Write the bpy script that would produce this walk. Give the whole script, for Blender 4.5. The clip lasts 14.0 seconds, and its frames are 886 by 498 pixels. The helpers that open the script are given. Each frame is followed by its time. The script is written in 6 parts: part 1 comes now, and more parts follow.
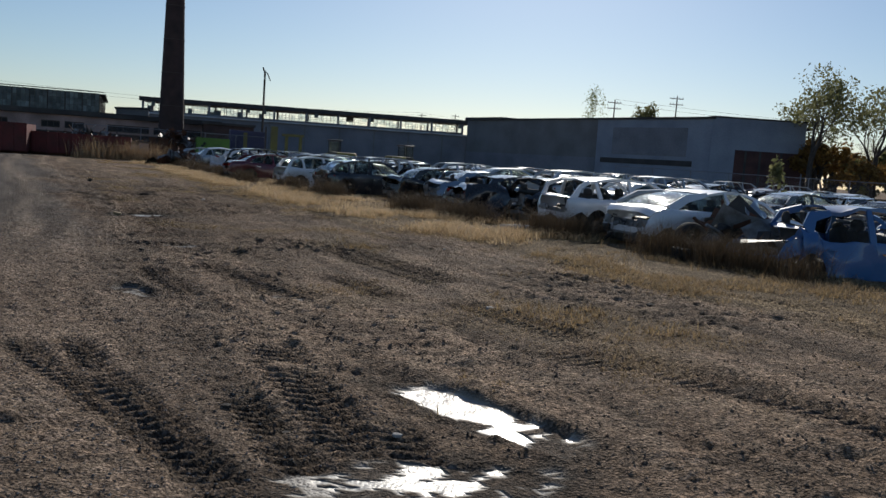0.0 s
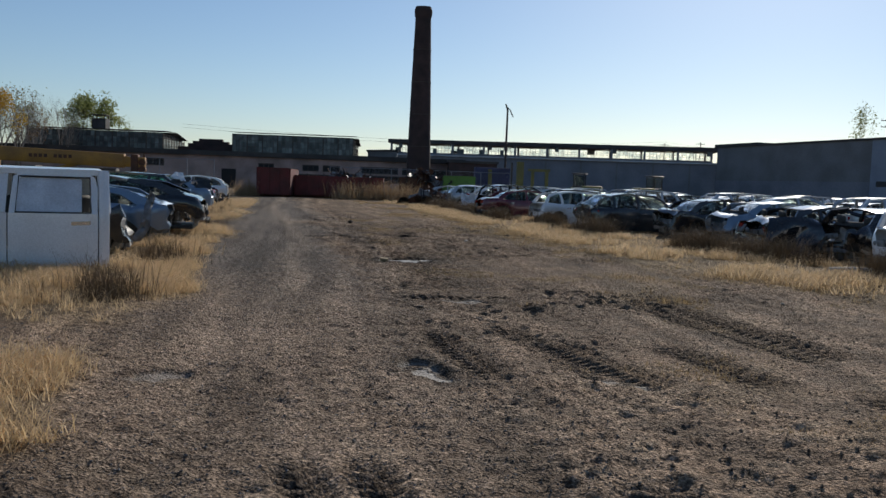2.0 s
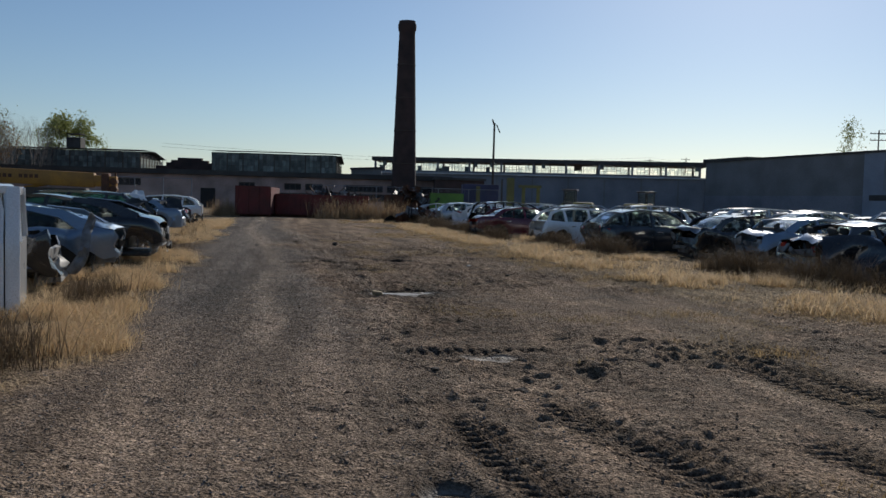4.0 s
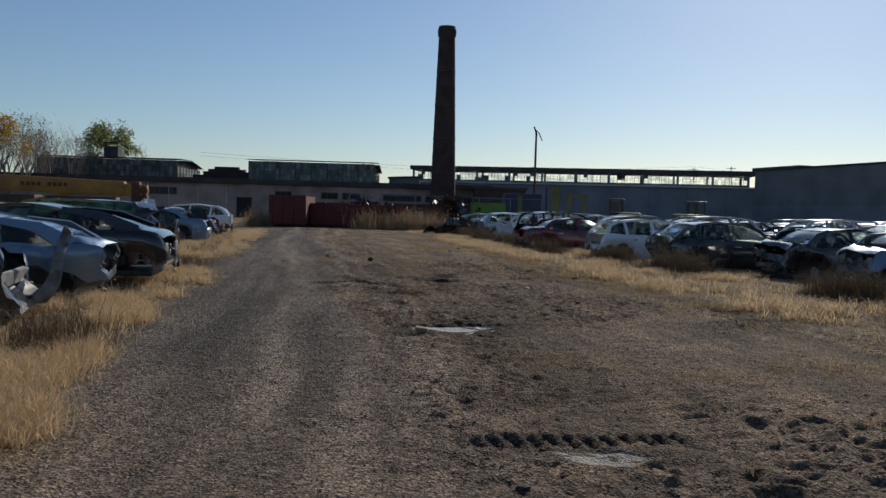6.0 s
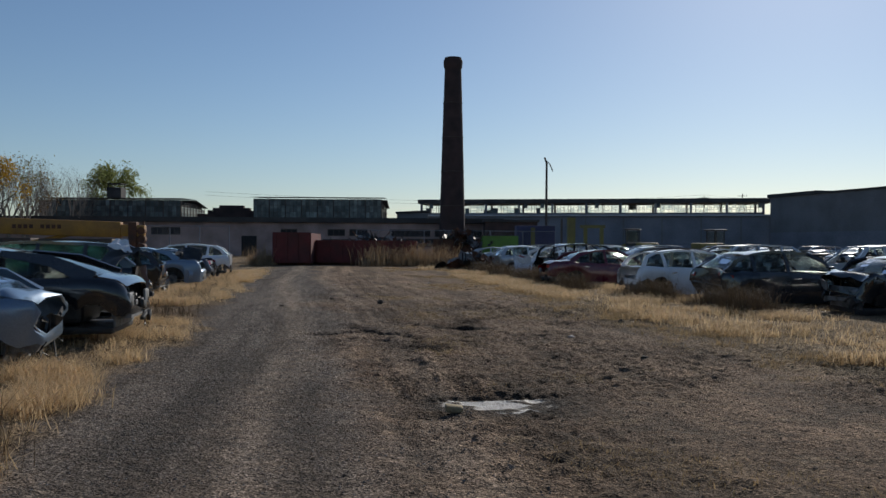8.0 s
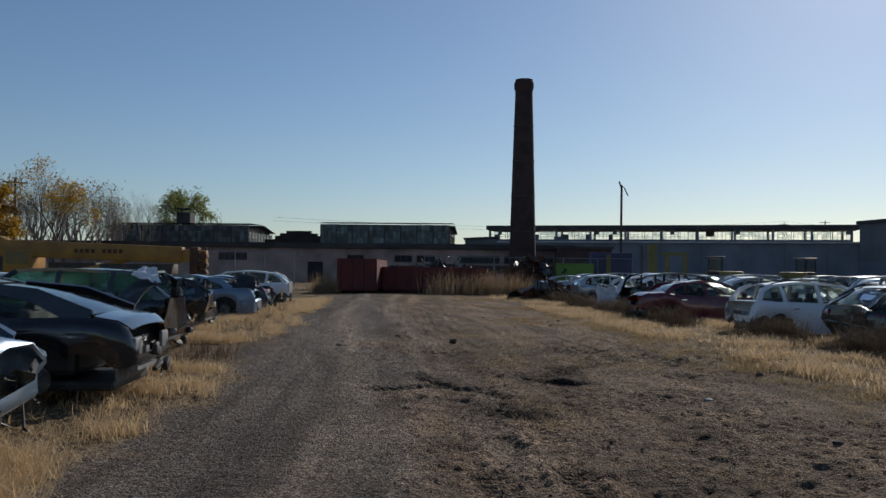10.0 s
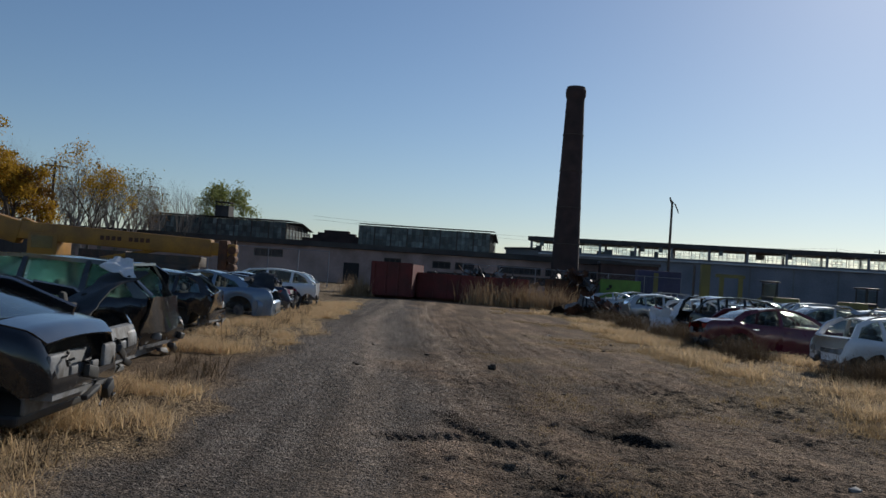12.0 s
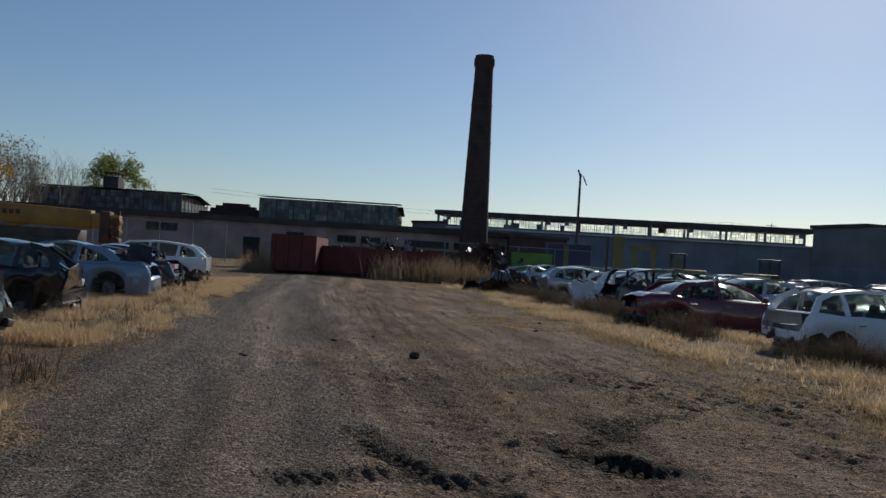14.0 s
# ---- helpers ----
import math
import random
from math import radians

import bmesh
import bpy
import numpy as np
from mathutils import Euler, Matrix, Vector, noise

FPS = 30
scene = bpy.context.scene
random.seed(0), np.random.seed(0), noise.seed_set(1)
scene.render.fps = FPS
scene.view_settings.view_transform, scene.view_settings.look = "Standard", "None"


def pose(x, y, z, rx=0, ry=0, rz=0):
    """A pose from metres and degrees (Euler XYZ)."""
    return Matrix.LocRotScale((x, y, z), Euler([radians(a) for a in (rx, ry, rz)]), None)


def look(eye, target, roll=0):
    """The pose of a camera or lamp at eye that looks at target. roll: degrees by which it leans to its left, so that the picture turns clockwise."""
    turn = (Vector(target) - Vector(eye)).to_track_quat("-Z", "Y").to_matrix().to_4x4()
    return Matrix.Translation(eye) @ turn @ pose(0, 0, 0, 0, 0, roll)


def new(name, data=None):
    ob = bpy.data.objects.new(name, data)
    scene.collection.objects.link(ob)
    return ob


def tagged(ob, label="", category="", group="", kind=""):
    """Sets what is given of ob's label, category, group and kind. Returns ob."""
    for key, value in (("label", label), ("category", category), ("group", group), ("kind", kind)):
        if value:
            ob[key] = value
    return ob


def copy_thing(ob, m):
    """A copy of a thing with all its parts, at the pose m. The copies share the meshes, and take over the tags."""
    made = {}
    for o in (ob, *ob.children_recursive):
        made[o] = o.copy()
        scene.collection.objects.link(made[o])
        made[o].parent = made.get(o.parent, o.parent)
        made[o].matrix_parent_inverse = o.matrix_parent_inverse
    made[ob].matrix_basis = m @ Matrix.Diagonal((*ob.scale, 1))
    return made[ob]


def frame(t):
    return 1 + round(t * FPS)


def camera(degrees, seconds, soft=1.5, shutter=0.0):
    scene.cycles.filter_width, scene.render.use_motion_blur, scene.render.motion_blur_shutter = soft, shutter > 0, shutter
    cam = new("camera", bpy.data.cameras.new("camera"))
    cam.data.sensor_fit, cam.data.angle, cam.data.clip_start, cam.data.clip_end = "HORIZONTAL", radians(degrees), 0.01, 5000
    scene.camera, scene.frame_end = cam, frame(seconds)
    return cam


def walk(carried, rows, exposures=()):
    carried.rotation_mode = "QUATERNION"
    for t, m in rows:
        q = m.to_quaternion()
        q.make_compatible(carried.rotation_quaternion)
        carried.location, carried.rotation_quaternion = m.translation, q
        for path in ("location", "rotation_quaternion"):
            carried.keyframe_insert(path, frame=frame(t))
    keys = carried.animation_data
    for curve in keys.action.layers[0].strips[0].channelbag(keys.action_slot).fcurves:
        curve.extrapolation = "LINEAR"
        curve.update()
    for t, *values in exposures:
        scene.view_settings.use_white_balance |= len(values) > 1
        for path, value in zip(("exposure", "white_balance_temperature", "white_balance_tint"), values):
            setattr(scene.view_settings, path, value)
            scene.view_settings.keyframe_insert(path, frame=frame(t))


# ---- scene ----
cam = camera(54.9, 14.0)
METRES, EYE, TILT, LEAN, TURN = 20.0, 1.5, 0.0, 0.0, 0.0
ROWS = [
    (0.0, 0.0, 0.0, 0.0, 0.4, -5.84, -3.91),
    (0.5, -0.0133, 0.03, -0.0035, 4.19, -7.1, -3.72),
    (1.0, -0.0306, 0.0589, -0.0027, 14.47, -7.52, -2.33),
    (1.5, -0.047, 0.0879, -0.0024, 16.25, -6.47, -2.64),
    (2.0, -0.0637, 0.1193, -0.0023, 16.1, -4.38, -2.04),
    (2.5, -0.0799, 0.15, -0.0017, 15.35, -6.61, -2.01),
    (3.0, -0.0955, 0.1839, -0.0046, 13.63, -3.3, -2.64),
    (3.5, -0.1096, 0.2183, -0.0037, 13.22, -2.47, -2.36),
    (4.0, -0.1204, 0.2543, -0.0041, 14.98, -3.15, -1.51),
    (6.5, -0.1868, 0.4207, -0.0032, 18.03, -1.93, -1.2),
    (7.0, -0.2005, 0.4516, -0.0034, 17.98, -0.31, -0.19),
    (9.5, -0.2721, 0.6202, -0.0017, 18.89, -0.4, -1.36),
    (10.0, -0.2896, 0.6535, 0.0002, 22.48, 1.46, -0.68),
    (10.5, -0.3028, 0.6869, -0.0003, 25.26, 0.33, -1.46),
    (11.0, -0.3175, 0.7202, 0.0005, 27.7, -0.55, -1.93),
    (11.5, -0.3325, 0.7512, 0.0006, 26.99, -0.6, -2.75),
    (12.0, -0.3469, 0.7828, 0.0026, 25.03, 1.85, -3.96),
    (12.5, -0.3634, 0.8119, 0.0027, 23.73, 2.54, -4.44),
    (13.0, -0.3781, 0.8432, -0.0001, 20.54, 2.22, -4.13),
    (13.5, -0.3958, 0.8746, -0.0015, 18.89, 1.47, -4.03),
    (14.0, -0.4098, 0.9087, -0.0027, 18.63, 0.59, -3.64),
]
walk(cam, [(t, pose(0, 0, EYE, TILT, LEAN, TURN) @ pose(METRES * x, METRES * y, METRES * z, 90 + pitch, roll, yaw)) for t, x, y, z, yaw, pitch, roll in ROWS],
     exposures=[(0.0, -0.02, 6400, 10), (1.5, 0.18, 6400, 10), (2.5, 0.14, 6400, 10), (4.0, 0.0, 6380, 10), (7.0, -0.06, 6350, 10), (11.0, -0.12, 6350, 10), (11.5, 0.04, 6350, 10), (12.0, -0.08, 6350, 10), (14.0, -0.15, 6350, 10)])

# ---- world and sun ----
SUN_AZ, SUN_EL = 6.0, 28.0            # degrees right of +y, degrees above the horizon
world = bpy.data.worlds.new("sky_world")
scene.world = world
world.use_nodes = True
wn = world.node_tree
wn.nodes.clear()
sky = wn.nodes.new("ShaderNodeTexSky")
sky.sky_type = "NISHITA"
sky.sun_disc = False
sky.sun_elevation = radians(SUN_EL)
sky.sun_rotation = radians(SUN_AZ)
sky.air_density, sky.dust_density, sky.ozone_density = 1.0, 0.33, 4.1
bg = wn.nodes.new("ShaderNodeBackground")
bg.inputs["Strength"].default_value = 0.075
wo = wn.nodes.new("ShaderNodeOutputWorld")
wn.links.new(sky.outputs[0], bg.inputs["Color"])
wn.links.new(bg.outputs[0], wo.inputs["Surface"])
sun = new("sun", bpy.data.lights.new("sun", "SUN"))
sun.data.energy, sun.data.angle, sun.data.color = 3.5, radians(0.53), (1.0, 0.93, 0.82)
sd = Vector((math.sin(radians(SUN_AZ)) * math.cos(radians(SUN_EL)), math.cos(radians(SUN_AZ)) * math.cos(radians(SUN_EL)), math.sin(radians(SUN_EL))))
sun.matrix_world = look(sd * 60, (0, 0, 0))

# ---- materials ----
def mat(name, col, col2=None, rough=0.8, metal=0.0, scale=3.0, fine=40.0, bump=0.15, coat=0.0, vary=0.0, spec=0.5, dist=0.02):
    """A surface with variation at two scales: broad blotches from col to col2, fine grain, and relief."""
    m = bpy.data.materials.new(name)
    m.use_nodes = True
    t = m.node_tree
    p = t.nodes["Principled BSDF"]
    tc = t.nodes.new("ShaderNodeTexCoord")
    n1 = t.nodes.new("ShaderNodeTexNoise")
    n1.inputs["Scale"].default_value, n1.inputs["Detail"].default_value = scale, 5
    n2 = t.nodes.new("ShaderNodeTexNoise")
    n2.inputs["Scale"].default_value, n2.inputs["Detail"].default_value = fine, 4
    t.links.new(tc.outputs["Object"], n1.inputs["Vector"])
    t.links.new(tc.outputs["Object"], n2.inputs["Vector"])
    ramp = t.nodes.new("ShaderNodeMapRange")
    ramp.inputs["From Min"].default_value, ramp.inputs["From Max"].default_value = 0.38, 0.66
    t.links.new(n1.outputs["Fac"], ramp.inputs["Value"])
    mx = t.nodes.new("ShaderNodeMix")
    mx.data_type = "RGBA"
    col2 = col2 or tuple(c * 0.75 for c in col)
    mx.inputs["A"].default_value, mx.inputs["B"].default_value = (*col, 1), (*col2, 1)
    t.links.new(ramp.outputs["Result"], mx.inputs["Factor"])
    hsv = t.nodes.new("ShaderNodeHueSaturation")
    t.links.new(mx.outputs["Result"], hsv.inputs["Color"])
    mr = t.nodes.new("ShaderNodeMapRange")
    mr.inputs["To Min"].default_value, mr.inputs["To Max"].default_value = 0.72, 1.28
    t.links.new(n2.outputs["Fac"], mr.inputs["Value"])
    last = mr.outputs["Result"]
    if vary:
        oi = t.nodes.new("ShaderNodeObjectInfo")
        vr = t.nodes.new("ShaderNodeMapRange")
        vr.inputs["To Min"].default_value, vr.inputs["To Max"].default_value = 1 - vary, 1 + vary
        t.links.new(oi.outputs["Random"], vr.inputs["Value"])
        mu = t.nodes.new("ShaderNodeMath")
        mu.operation = "MULTIPLY"
        t.links.new(last, mu.inputs[0])
        t.links.new(vr.outputs["Result"], mu.inputs[1])
        last = mu.outputs[0]
    t.links.new(last, hsv.inputs["Value"])
    t.links.new(hsv.outputs["Color"], p.inputs["Base Color"])
    rr = t.nodes.new("ShaderNodeMapRange")
    rr.inputs["To Min"].default_value, rr.inputs["To Max"].default_value = max(0.02, rough - 0.12), min(1, rough + 0.12)
    t.links.new(n1.outputs["Fac"], rr.inputs["Value"])
    t.links.new(rr.outputs["Result"], p.inputs["Roughness"])
    p.inputs["Metallic"].default_value = metal
    p.inputs["Coat Weight"].default_value = coat
    p.inputs["Coat Roughness"].default_value = 0.06
    p.inputs["Specular IOR Level"].default_value = spec
    if bump:
        b = t.nodes.new("ShaderNodeBump")
        b.inputs["Strength"].default_value, b.inputs["Distance"].default_value = bump, dist
        t.links.new(n2.outputs["Fac"], b.inputs["Height"])
        t.links.new(b.outputs["Normal"], p.inputs["Normal"])
    return m


def paint(name, col, rough=0.28, metal=0.0):
    """Car paint under a film of dust: clear coat, dust blotches, dirt."""
    dust = tuple(c * 0.9 + d * 0.1 for c, d in zip(col, (0.20, 0.18, 0.15)))
    return mat(name, col, dust, rough, metal, 2.2, 60, 0.02, 0.8, 0.0, 0.4 if max(col) < 0.2 else 0.5, 0.005)


def glass(name, tint, rough=0.04):
    m = bpy.data.materials.new(name)
    m.use_nodes = True
    t = m.node_tree
    p = t.nodes["Principled BSDF"]
    p.inputs["Base Color"].default_value = (*tint, 1)
    p.inputs["Transmission Weight"].default_value = 1.0
    p.inputs["IOR"].default_value = 1.3
    n = t.nodes.new("ShaderNodeTexNoise")
    n.inputs["Scale"].default_value = 6
    r = t.nodes.new("ShaderNodeMapRange")
    r.inputs["To Min"].default_value, r.inputs["To Max"].default_value = rough * 0.3, rough * 2.5
    t.links.new(n.outputs["Fac"], r.inputs["Value"])
    t.links.new(r.outputs["Result"], p.inputs["Roughness"])
    return m


PAINT = {
    "black": paint("paint_black", (0.010, 0.011, 0.014), 0.16),
    "charcoal": paint("paint_charcoal", (0.020, 0.024, 0.030), 0.2, 0.1),
    "white": paint("paint_white", (0.74, 0.75, 0.77), 0.32),
    "silver": paint("paint_silver", (0.40, 0.43, 0.46), 0.35, 0.5),
    "steel_blue": paint("paint_steel_blue", (0.17, 0.245, 0.34), 0.35, 0.3),
    "navy": paint("paint_navy", (0.018, 0.028, 0.065), 0.3, 0.2),
    "maroon": paint("paint_maroon", (0.10, 0.008, 0.022), 0.3, 0.1),
    "blue": paint("paint_blue", (0.045, 0.14, 0.33), 0.5),
    "red": paint("paint_red", (0.25, 0.02, 0.02), 0.35),
    "grey": paint("paint_grey", (0.13, 0.14, 0.15), 0.35, 0.3),
}
M_RUBBER = mat("tyre_rubber", (0.02, 0.02, 0.021), (0.05, 0.047, 0.042), 0.85, 0, 6, 60, 0.2)
M_ALLOY = mat("alloy", (0.42, 0.43, 0.45), (0.25, 0.25, 0.25), 0.35, 0.9, 8, 60, 0.05)
M_PLASTIC = mat("black_plastic", (0.018, 0.018, 0.019), (0.04, 0.038, 0.035), 0.55, 0, 5, 80, 0.1)
M_SEAT = mat("seat_cloth", (0.035, 0.034, 0.034), (0.06, 0.057, 0.052), 0.9, 0, 5, 120, 0.2)
M_PRIMER = mat("bare_inner_steel", (0.24, 0.245, 0.25), (0.12, 0.11, 0.10), 0.55, 0.2, 6, 50, 0.15)
M_ENGINE = mat("engine_metal", (0.08, 0.08, 0.08), (0.22, 0.2, 0.18), 0.5, 0.6, 9, 40, 0.3)
M_GLASS = glass("car_glass", (0.55, 0.62, 0.60), 0.05)
M_GREENGLASS = glass("green_glass", (0.45, 0.78, 0.66), 0.15)
M_TAIL = mat("red_lamp_lens", (0.35, 0.01, 0.012), (0.22, 0.01, 0.01), 0.15, 0, 20, 90, 0.05, 0.8)
M_HEAD = mat("clear_lamp_lens", (0.55, 0.57, 0.58), (0.3, 0.31, 0.32), 0.12, 0.5, 20, 90, 0.05, 0.8)
M_CHROME = mat("chrome", (0.75, 0.75, 0.76), (0.55, 0.55, 0.56), 0.12, 1.0, 8, 60, 0.02)
M_CLOUDY = mat("hazed_window_film", (0.62, 0.66, 0.72), (0.48, 0.52, 0.58), 0.35, 0, 3, 40, 0.05, 0.3)


# ---- mesh helpers ----
def obj(name, bm, material, parent=None, label="", smooth=True, shadow=True):
    me = bpy.data.meshes.new(name)
    bmesh.ops.recalc_face_normals(bm, faces=bm.faces)
    if smooth:
        for f in bm.faces:
            f.smooth = True
        for e in bm.edges:
            if len(e.link_faces) == 2 and e.calc_face_angle(0) > 0.7:
                e.smooth = False
    bm.to_mesh(me)
    bm.free()
    for mm in (material if isinstance(material, (list, tuple)) else [material]):
        me.materials.append(mm)
    ob = new(name, me)
    if parent is not None:
        ob.parent = parent
    if label:
        ob["label"] = label
    if not shadow:
        ob.visible_shadow = False
    return ob


def part(name, bm, material, parent, label="", smooth=True, shadow=True):
    return obj(name, bm, material, parent, label, smooth, shadow)


def thing(name, m, label, category, group="", kind=""):
    e = new(name)
    e.matrix_world = m
    e.empty_display_size = 0.2
    return tagged(e, label, category, group, kind)


def box(bm, c, s, m=None, bev=0.0):
    r = bmesh.ops.create_cube(bm, size=1.0)
    vs = r["verts"]
    for v in vs:
        v.co = Vector((v.co.x * s[0], v.co.y * s[1], v.co.z * s[2]))
    if bev:
        es = list({e for v in vs for e in v.link_edges})
        g = bmesh.ops.bevel(bm, geom=es, offset=bev, segments=2, affect="EDGES", profile=0.5)
        vs = list({v for f in g["faces"] for v in f.verts} | {v for v in vs if v.is_valid})
    mm = Matrix.Translation(c) @ (m or Matrix.Identity(4))
    for v in vs:
        v.co = mm @ v.co
    return vs


def bar(bm, a, b, w, h, up=(0, 0, 1), w2=None, h2=None):
    """A straight rectangular bar from a to b, w across and h deep, tapering to w2 x h2."""
    a, b = Vector(a), Vector(b)
    d = (b - a).normalized()
    sx = d.cross(Vector(up))
    sx = sx.normalized() if sx.length > 1e-4 else Vector((1, 0, 0))
    sy = sx.cross(d).normalized()
    w2, h2 = w2 or w, h2 or h
    q = [bm.verts.new(a + sx * (i * w / 2) + sy * (j * h / 2)) for i, j in ((-1, -1), (1, -1), (1, 1), (-1, 1))]
    r = [bm.verts.new(b + sx * (i * w2 / 2) + sy * (j * h2 / 2)) for i, j in ((-1, -1), (1, -1), (1, 1), (-1, 1))]
    bm.faces.new(q[::-1])
    bm.faces.new(r)
    for i in range(4):
        bm.faces.new((q[i], q[(i + 1) % 4], r[(i + 1) % 4], r[i]))


def rail(bm, pts, widths, h, up):
    """One continuous flat rail through pts."""
    rings = []
    for i, p in enumerate(pts):
        p = Vector(p)
        d = (Vector(pts[min(i + 1, len(pts) - 1)]) - Vector(pts[max(i - 1, 0)])).normalized()
        sx = d.cross(Vector(up)).normalized()
        sy = sx.cross(d).normalized()
        rings.append([bm.verts.new(p + sx * (a * widths[i] / 2) + sy * (b * h / 2)) for a, b in ((-1, -1), (1, -1), (1, 1), (-1, 1))])
    for r0, r1 in zip(rings, rings[1:]):
        for k in range(4):
            bm.faces.new((r0[k], r0[(k + 1) % 4], r1[(k + 1) % 4], r1[k]))
    bm.faces.new(rings[0][::-1])
    bm.faces.new(rings[-1])
    return bm


def tube(bm, pts, radii, n=6, cap=True):
    """A round tube through pts."""
    rings = []
    for i, p in enumerate(pts):
        p = Vector(p)
        d = Vector(pts[min(i + 1, len(pts) - 1)]) - Vector(pts[max(i - 1, 0)])
        d.normalize()
        a = d.orthogonal().normalized()
        b = d.cross(a)
        rings.append([bm.verts.new(p + (a * math.cos(k * 2 * math.pi / n) + b * math.sin(k * 2 * math.pi / n)) * radii[i]) for k in range(n)])
    for r0, r1 in zip(rings, rings[1:]):
        for k in range(n):
            bm.faces.new((r0[k], r0[(k + 1) % n], r1[(k + 1) % n], r1[k]))
    if cap:
        bm.faces.new(rings[0][::-1])
        bm.faces.new(rings[-1])


def lathe(bm, prof, n=20, axis="y"):
    """Turns (radius, offset) pairs round the y axis."""
    rings = [[bm.verts.new((r * math.cos(2 * math.pi * k / n), o, r * math.sin(2 * math.pi * k / n))) for k in range(n)] for r, o in prof]
    for r0, r1 in zip(rings, rings[1:]):
        for k in range(n):
            bm.faces.new((r0[k], r0[(k + 1) % n], r1[(k + 1) % n], r1[k]))
    return rings


def sheet(bm, grid, thick=0.0):
    """Faces over a grid of points, given a thickness."""
    vs = [[bm.verts.new(p) for p in row] for row in grid]
    fs = []
    for r0, r1 in zip(vs, vs[1:]):
        for a, b, c, d in zip(r0, r0[1:], r1[1:], r1):
            fs.append(bm.faces.new((a, b, c, d)))
    if thick:
        nrm = {}
        for f in fs:
            f.normal_update()
            for v in f.verts:
                nrm[v] = nrm.get(v, Vector()) + f.normal
        back = [[bm.verts.new(v.co - nrm[v].normalized() * thick) for v in row] for row in vs]
        for r0, r1 in zip(back, back[1:]):
            for a, b, c, d in zip(r0, r0[1:], r1[1:], r1):
                bm.faces.new((d, c, b, a))
        rim = vs[0] + [r[-1] for r in vs[1:]] + vs[-1][-2::-1] + [r[0] for r in vs[-2:0:-1]]
        rib = back[0] + [r[-1] for r in back[1:]] + back[-1][-2::-1] + [r[0] for r in back[-2:0:-1]]
        for i in range(len(rim)):
            j = (i + 1) % len(rim)
            bm.faces.new((rim[j], rim[i], rib[i], rib[j]))
    return vs


# ---- wheels ----
TYRE = [(0.215, -0.095), (0.24, -0.11), (0.29, -0.112), (0.325, -0.10), (0.338, -0.07), (0.341, -0.045), (0.333, -0.04), (0.333, -0.025), (0.342, -0.02), (0.342, 0.02), (0.333, 0.025), (0.333, 0.04), (0.341, 0.045), (0.338, 0.07), (0.325, 0.10), (0.29, 0.112), (0.24, 0.11), (0.215, 0.095)]


def tyre_mesh():
    bm = bmesh.new()
    lathe(bm, TYRE, 24)
    return bm


def rim_mesh(spokes=5):
    bm = bmesh.new()
    lathe(bm, [(0.222, 0.095), (0.222, 0.075), (0.205, 0.06), (0.20, -0.09)], 24)
    lathe(bm, [(0.001, 0.075), (0.035, 0.075), (0.05, 0.055), (0.05, 0.0)], 12)
    for k in range(spokes):
        a = 2 * math.pi * k / spokes
        bar(bm, (0.03 * math.cos(a), 0.055, 0.03 * math.sin(a)), (0.21 * math.cos(a), 0.07, 0.21 * math.sin(a)), 0.055, 0.03, (0, 1, 0), 0.085, 0.025)
    return bm


def wheel(parent, m, kind=5, flip=False):
    w = part("wheel", tyre_mesh(), M_RUBBER, parent, "worn black rubber tyre")
    part("rim", rim_mesh(kind), M_ALLOY, w, "dull alloy rim with open spokes")
    w.matrix_local = m @ (Matrix.Rotation(math.pi, 4, "Z") if flip else Matrix.Identity(4))
    return w


